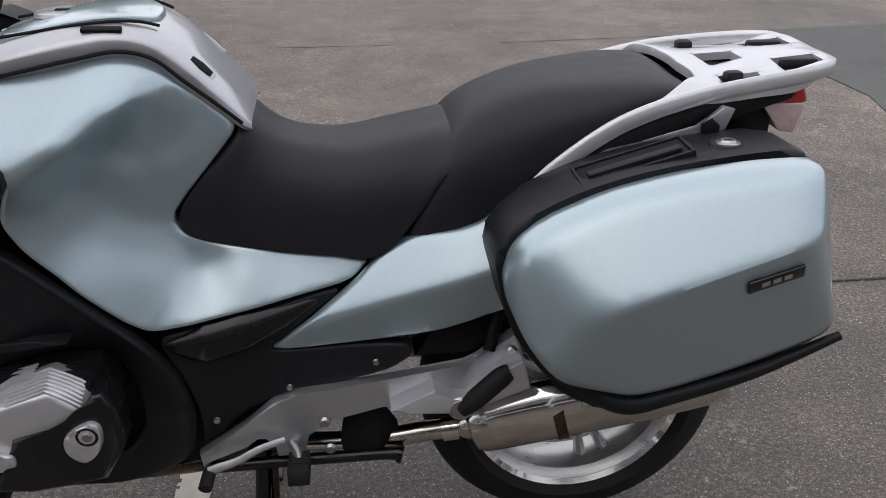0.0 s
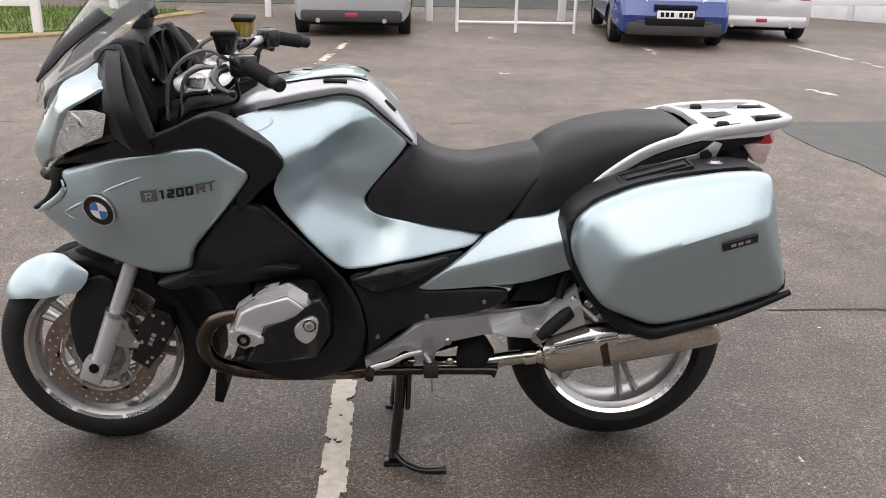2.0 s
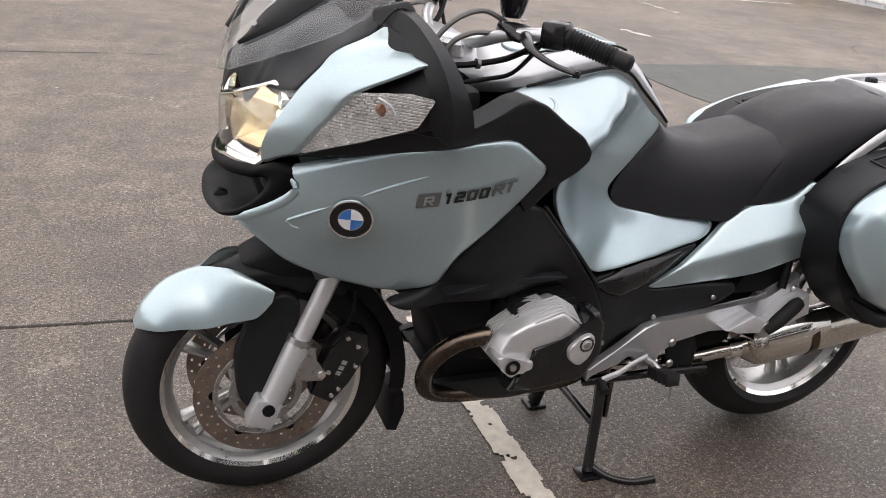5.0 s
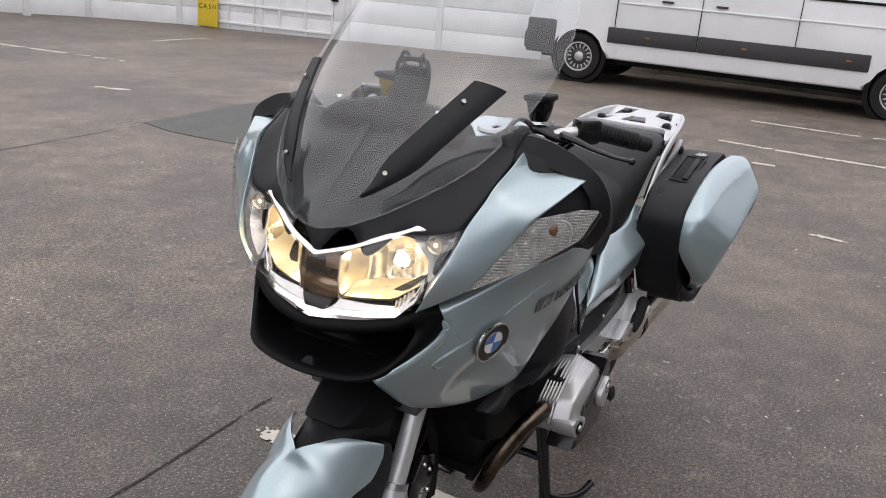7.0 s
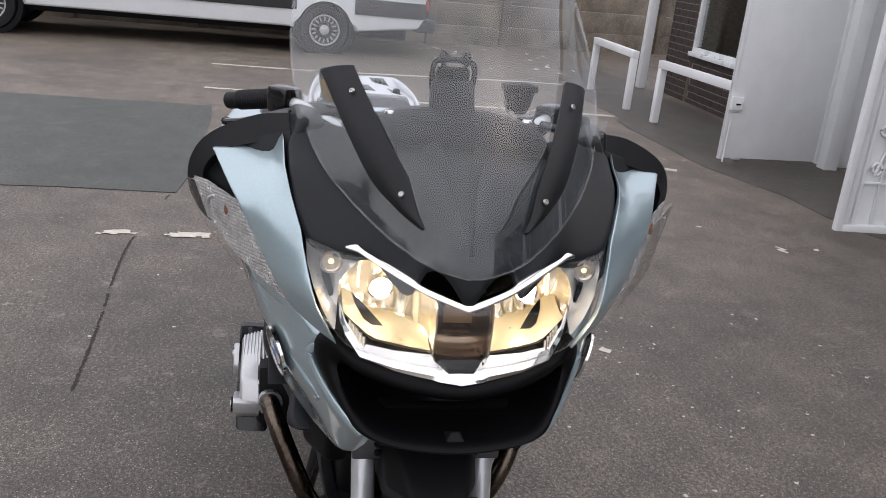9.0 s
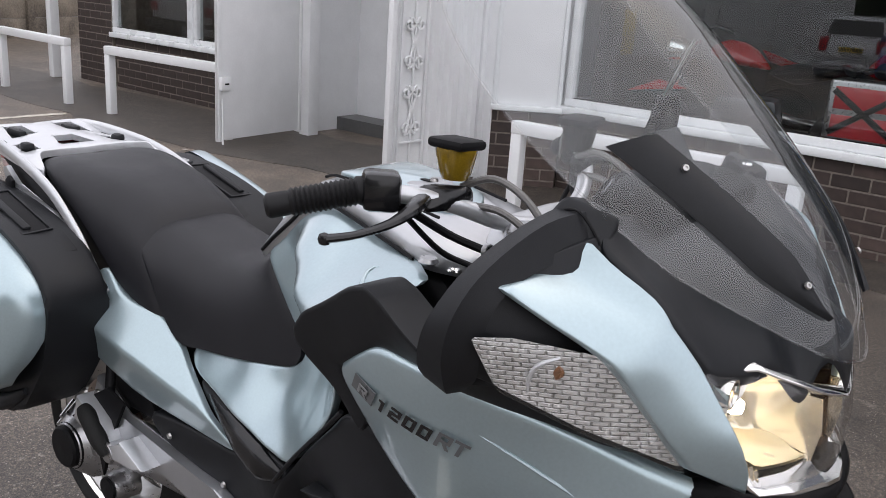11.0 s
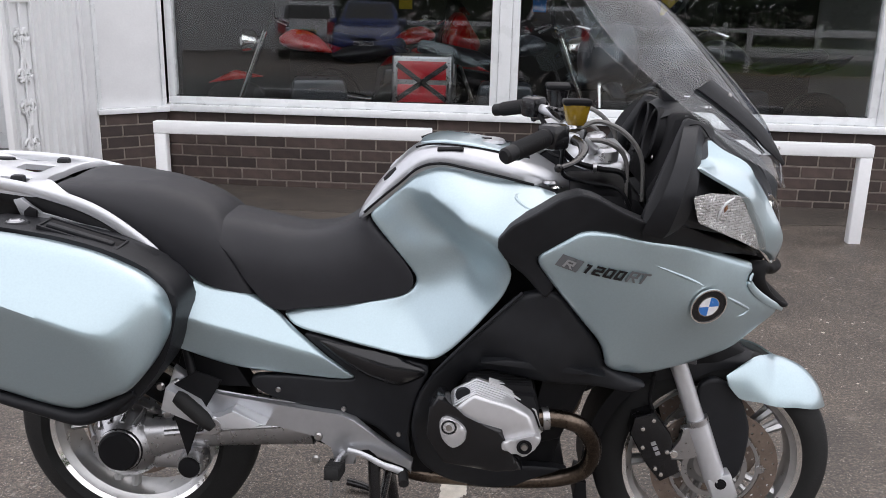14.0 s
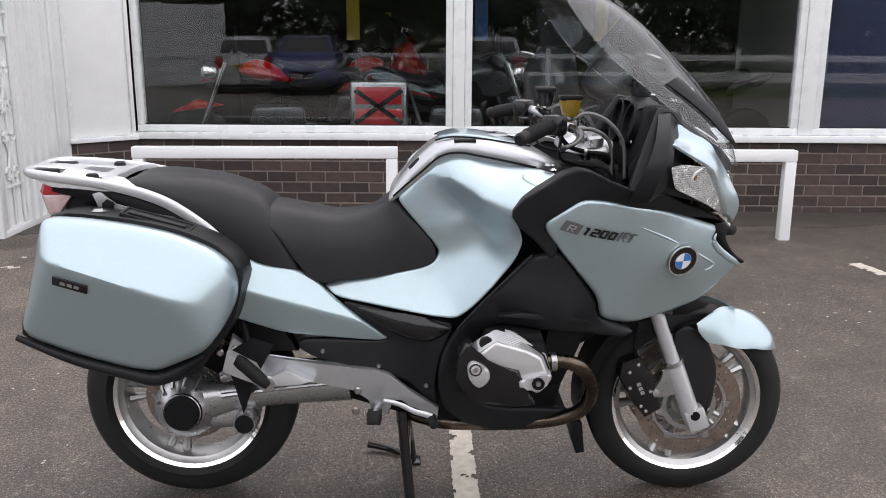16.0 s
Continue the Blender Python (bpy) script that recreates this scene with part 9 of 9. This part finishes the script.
def tree(x, y, h, seed):
    rnd = random.Random(seed)
    t = thing("tree", "broad dark green roadside tree", "tree", (x, y, gz(x, y)), 0, "trees beyond the road")
    b = tube([(0, 0, -.2), (.1, 0, h * .25), (0, .1, h * .55)], [.28, .22, .12], 9, 3)
    for k in range(6):
        a = k * 1.05 + rnd.uniform(-.3, .3)
        r = h * rnd.uniform(.18, .3)
        tube([(0, 0, h * .3), (r * .5 * math.cos(a), r * .5 * math.sin(a), h * .48), (r * math.cos(a), r * math.sin(a), h * rnd.uniform(.55, .8))], [.1, .06, .02], 6, 3, b)
    part("trunk", b, BARK, t)
    c = leaf_mesh(rnd, 5200, h * .42, h * .38, .27)
    c.transform(Matrix.Translation((0, 0, h * .58)))
    part("crown", c, LEAF, t, "", 0)
    return t


for k in range(13):
    tree(-26 + 4.3 * k + random.Random(k).uniform(-1, 1), 31.5 + random.Random(k + 50).uniform(-1.2, 2.5), random.Random(k + 90).uniform(7, 10.5), 200 + k)
hb = bmesh.new()
rh = random.Random(78)
for k in range(22000):
    c = Vector((rh.uniform(-30, 30), 30 + rh.gauss(0, .5), gz(0, 30) + abs(rh.gauss(0, 1.3)) + rh.uniform(0, 1.6)))
    u = Vector((rh.gauss(0, 1), rh.gauss(0, 1), rh.gauss(0, .6))).normalized()
    w = u.orthogonal().normalized()
    s = rh.uniform(.10, .24)
    hb.faces.new([hb.verts.new(c + q) for q in (-u * s, -w * s * .5, u * s, w * s * .5)])
tagged(part("hedge", hb, LEAF, None, "", 0), "dark green hedge along the far side of the road", "hedge", kind="stuff")


# ---- motorcycles inside the showroom ----
def shop_bike(label, at, turn, paint, boxes=False, fairing=False):
    """A simpler motorcycle seen through the glass. Local +x is its nose."""
    m = thing("parked_motorcycle", label, "motorcycle", at, turn, "showroom motorcycles")
    for x in (-.72, .74):
        wheel_part(m, x, 0, .30, .30, .14, DARK, 0, 6)
    part("engine", hull([(-.25, -.18, .28), (.3, -.18, .28), (-.2, -.22, .62), (.25, -.22, .62), (-.25, .18, .28), (.3, .18, .28), (-.2, .22, .62), (.25, .22, .62)], .05), BIKEGREY, m)
    part("fuel_tank", hull([(.35, -.12, .95), (.35, .12, .95), (-.12, -.10, .82), (-.12, .10, .82), (.15, -.17, .90), (.15, .17, .90), (.30, 0, 1.06), (.05, 0, 1.02), (.42, 0, .85)], .05, seg=3), paint, m)
    part("seat", hull([(-.08, -.13, .80), (-.08, .13, .80), (-.75, -.11, .92), (-.75, .11, .92), (-.40, -.15, .84), (-.40, .15, .84), (-.70, 0, .98), (-.2, 0, .88), (-.75, 0, .84), (-.3, 0, .72)], .03, seg=3), VINYL, m)
    part("tail", hull([(-.6, -.10, .80), (-.6, .10, .80), (-.98, -.06, .92), (-.98, .06, .92), (-.9, 0, .80), (-.5, 0, .70)], .02), paint, m)
    for s in (-1, 1):
        part("fork_leg", tube([(.76, s * .09, .28), (.48, s * .09, 1.0)], .025, 10, 1), CHROME, m)
        part("mirror", lathe([(.001, -.01), (.05, 0), (.001, .012)], 12, 'X', (.38, s * .36, 1.28), closed=False), BLACK, m)
        part("mirror_stalk", tube([(.40, s * .26, 1.08), (.40, s * .33, 1.24)], .006, 6, 1), BLACK, m)
    part("handlebar", tube([(.28, -.38, 1.06), (.40, -.24, 1.10), (.46, 0, 1.04), (.40, .24, 1.10), (.28, .38, 1.06)], .013, 8, 4), CHROME, m)
    part("headlamp", lathe([(.02, -.12), (.09, -.04), (.10, .05), (.085, .07), (.001, .075)], 20, 'X', (.62, 0, .92), closed=False), CHROME, m)
    part("silencer", tube([(.1, -.17, .30), (-.4, -.20, .30), (-.95, -.22, .42)], [.03, .05, .05], 12, 3), CHROME, m)
    part("front_mudguard", hull([(.5, -.07, .62), (.5, .07, .62), (.98, -.06, .56), (.98, .06, .56), (.74, -.07, .65), (.74, .07, .65), (.74, 0, .68)], .015), paint, m)
    if fairing:
        part("fairing", hull([(.75, -.2, .70), (.75, .2, .70), (.9, 0, .85), (.45, -.28, .95), (.45, .28, .95), (.62, -.15, 1.20), (.62, .15, 1.20), (.4, -.24, .55), (.4, .24, .55)], .05, seg=3), paint, m)
        part("screen", hull([(.70, -.16, 1.15), (.70, .16, 1.15), (.42, -.14, 1.48), (.42, .14, 1.48), (.69, 0, 1.16), (.44, 0, 1.5), (.66, 0, 1.14)], .004), CARGLASS, m)
    if boxes:
        for s in (-1, 1):
            y0, y1 = s * .24, s * .46
            bx = part("side_box", block((-.92, min(y0, y1), .42), (-.42, max(y0, y1), .86), .03, seg=3), ALLOY, m, "silver metal luggage box")
            o = s * .462
            for z in (.47, .66):
                part("red_panel", block((-.87, min(o, o + s * .008), z), (-.47, max(o, o + s * .008), z + .15), .003), RED, bx, "red panel on the luggage box")
            for tilt in (35, -35):
                part("cross_strap", block((-.25, -.006, -.02), (.25, .006, .02), .002, turn=pose(-.67, o + s * .012, .64, 0, tilt, 0)), BLACK, bx)
            part("box_handle", tube([(-.8, s * .35, .86), (-.75, s * .35, .92), (-.6, s * .35, .92), (-.55, s * .35, .86)], .012, 8, 3), BLACK, bx)
    return m


SF = .12
shop_bike("red motorcycle with chrome handlebars inside the showroom", (1.40, -5.75, SF), 14, BIKERED)
shop_bike("dark motorcycle with silver and red luggage boxes behind the glass", (-.2, -5.75, SF), 182, BIKEGREY, boxes=True)
shop_bike("dark faired touring motorcycle standing inside the showroom", (-1.0, -6.2, SF), 100, BIKEGREY, fairing=True)
shop_bike("dark motorcycle with a yellow plate standing inside the showroom", (-2.2, -5.75, SF), 10, BIKEGREY, fairing=True)
shop_bike("red sports motorcycle at the back of the showroom", (.9, -7.2, SF), 200, BIKERED, fairing=True)
for x in (4.9, 5.8, 6.9):
    shop_bike("motorcycle standing inside the side window", (x + .5, -6.2, SF), 80, BIKEGREY)

# the whole front stands at a slight angle to the motorcycle
SKEW = Matrix.Translation((0, YF, 0)) @ Matrix.Rotation(radians(-2.0), 4, 'Z') @ Matrix.Translation((0, -YF, 0))
FRONT = ("wall_front", "window_", "mullion", "roller_blind", "fascia", "wall_side", "pier", "shop_", "wall_end", "framed_picture", "banner", "parked_motorcycle", "canopy_post")
for ob in [o for o in scene.objects if o.parent is None and o.name.startswith(FRONT)]:
    ob.matrix_basis = SKEW @ ob.matrix_basis

# bricks last

brick_wall(wall_front, -3.7, 2.318, .0, .562, YF, 3, 300)
brick_wall(ret, -.012, .50, .0, .56, -.005, 4, 40, RET)
brick_wall(wall_side, 5.05, 8.45, .0, .562, YF, 5, 0)
brick_wall(pier, 8.50, 9.25, .0, 2.7, YF + .02, 6, 0)
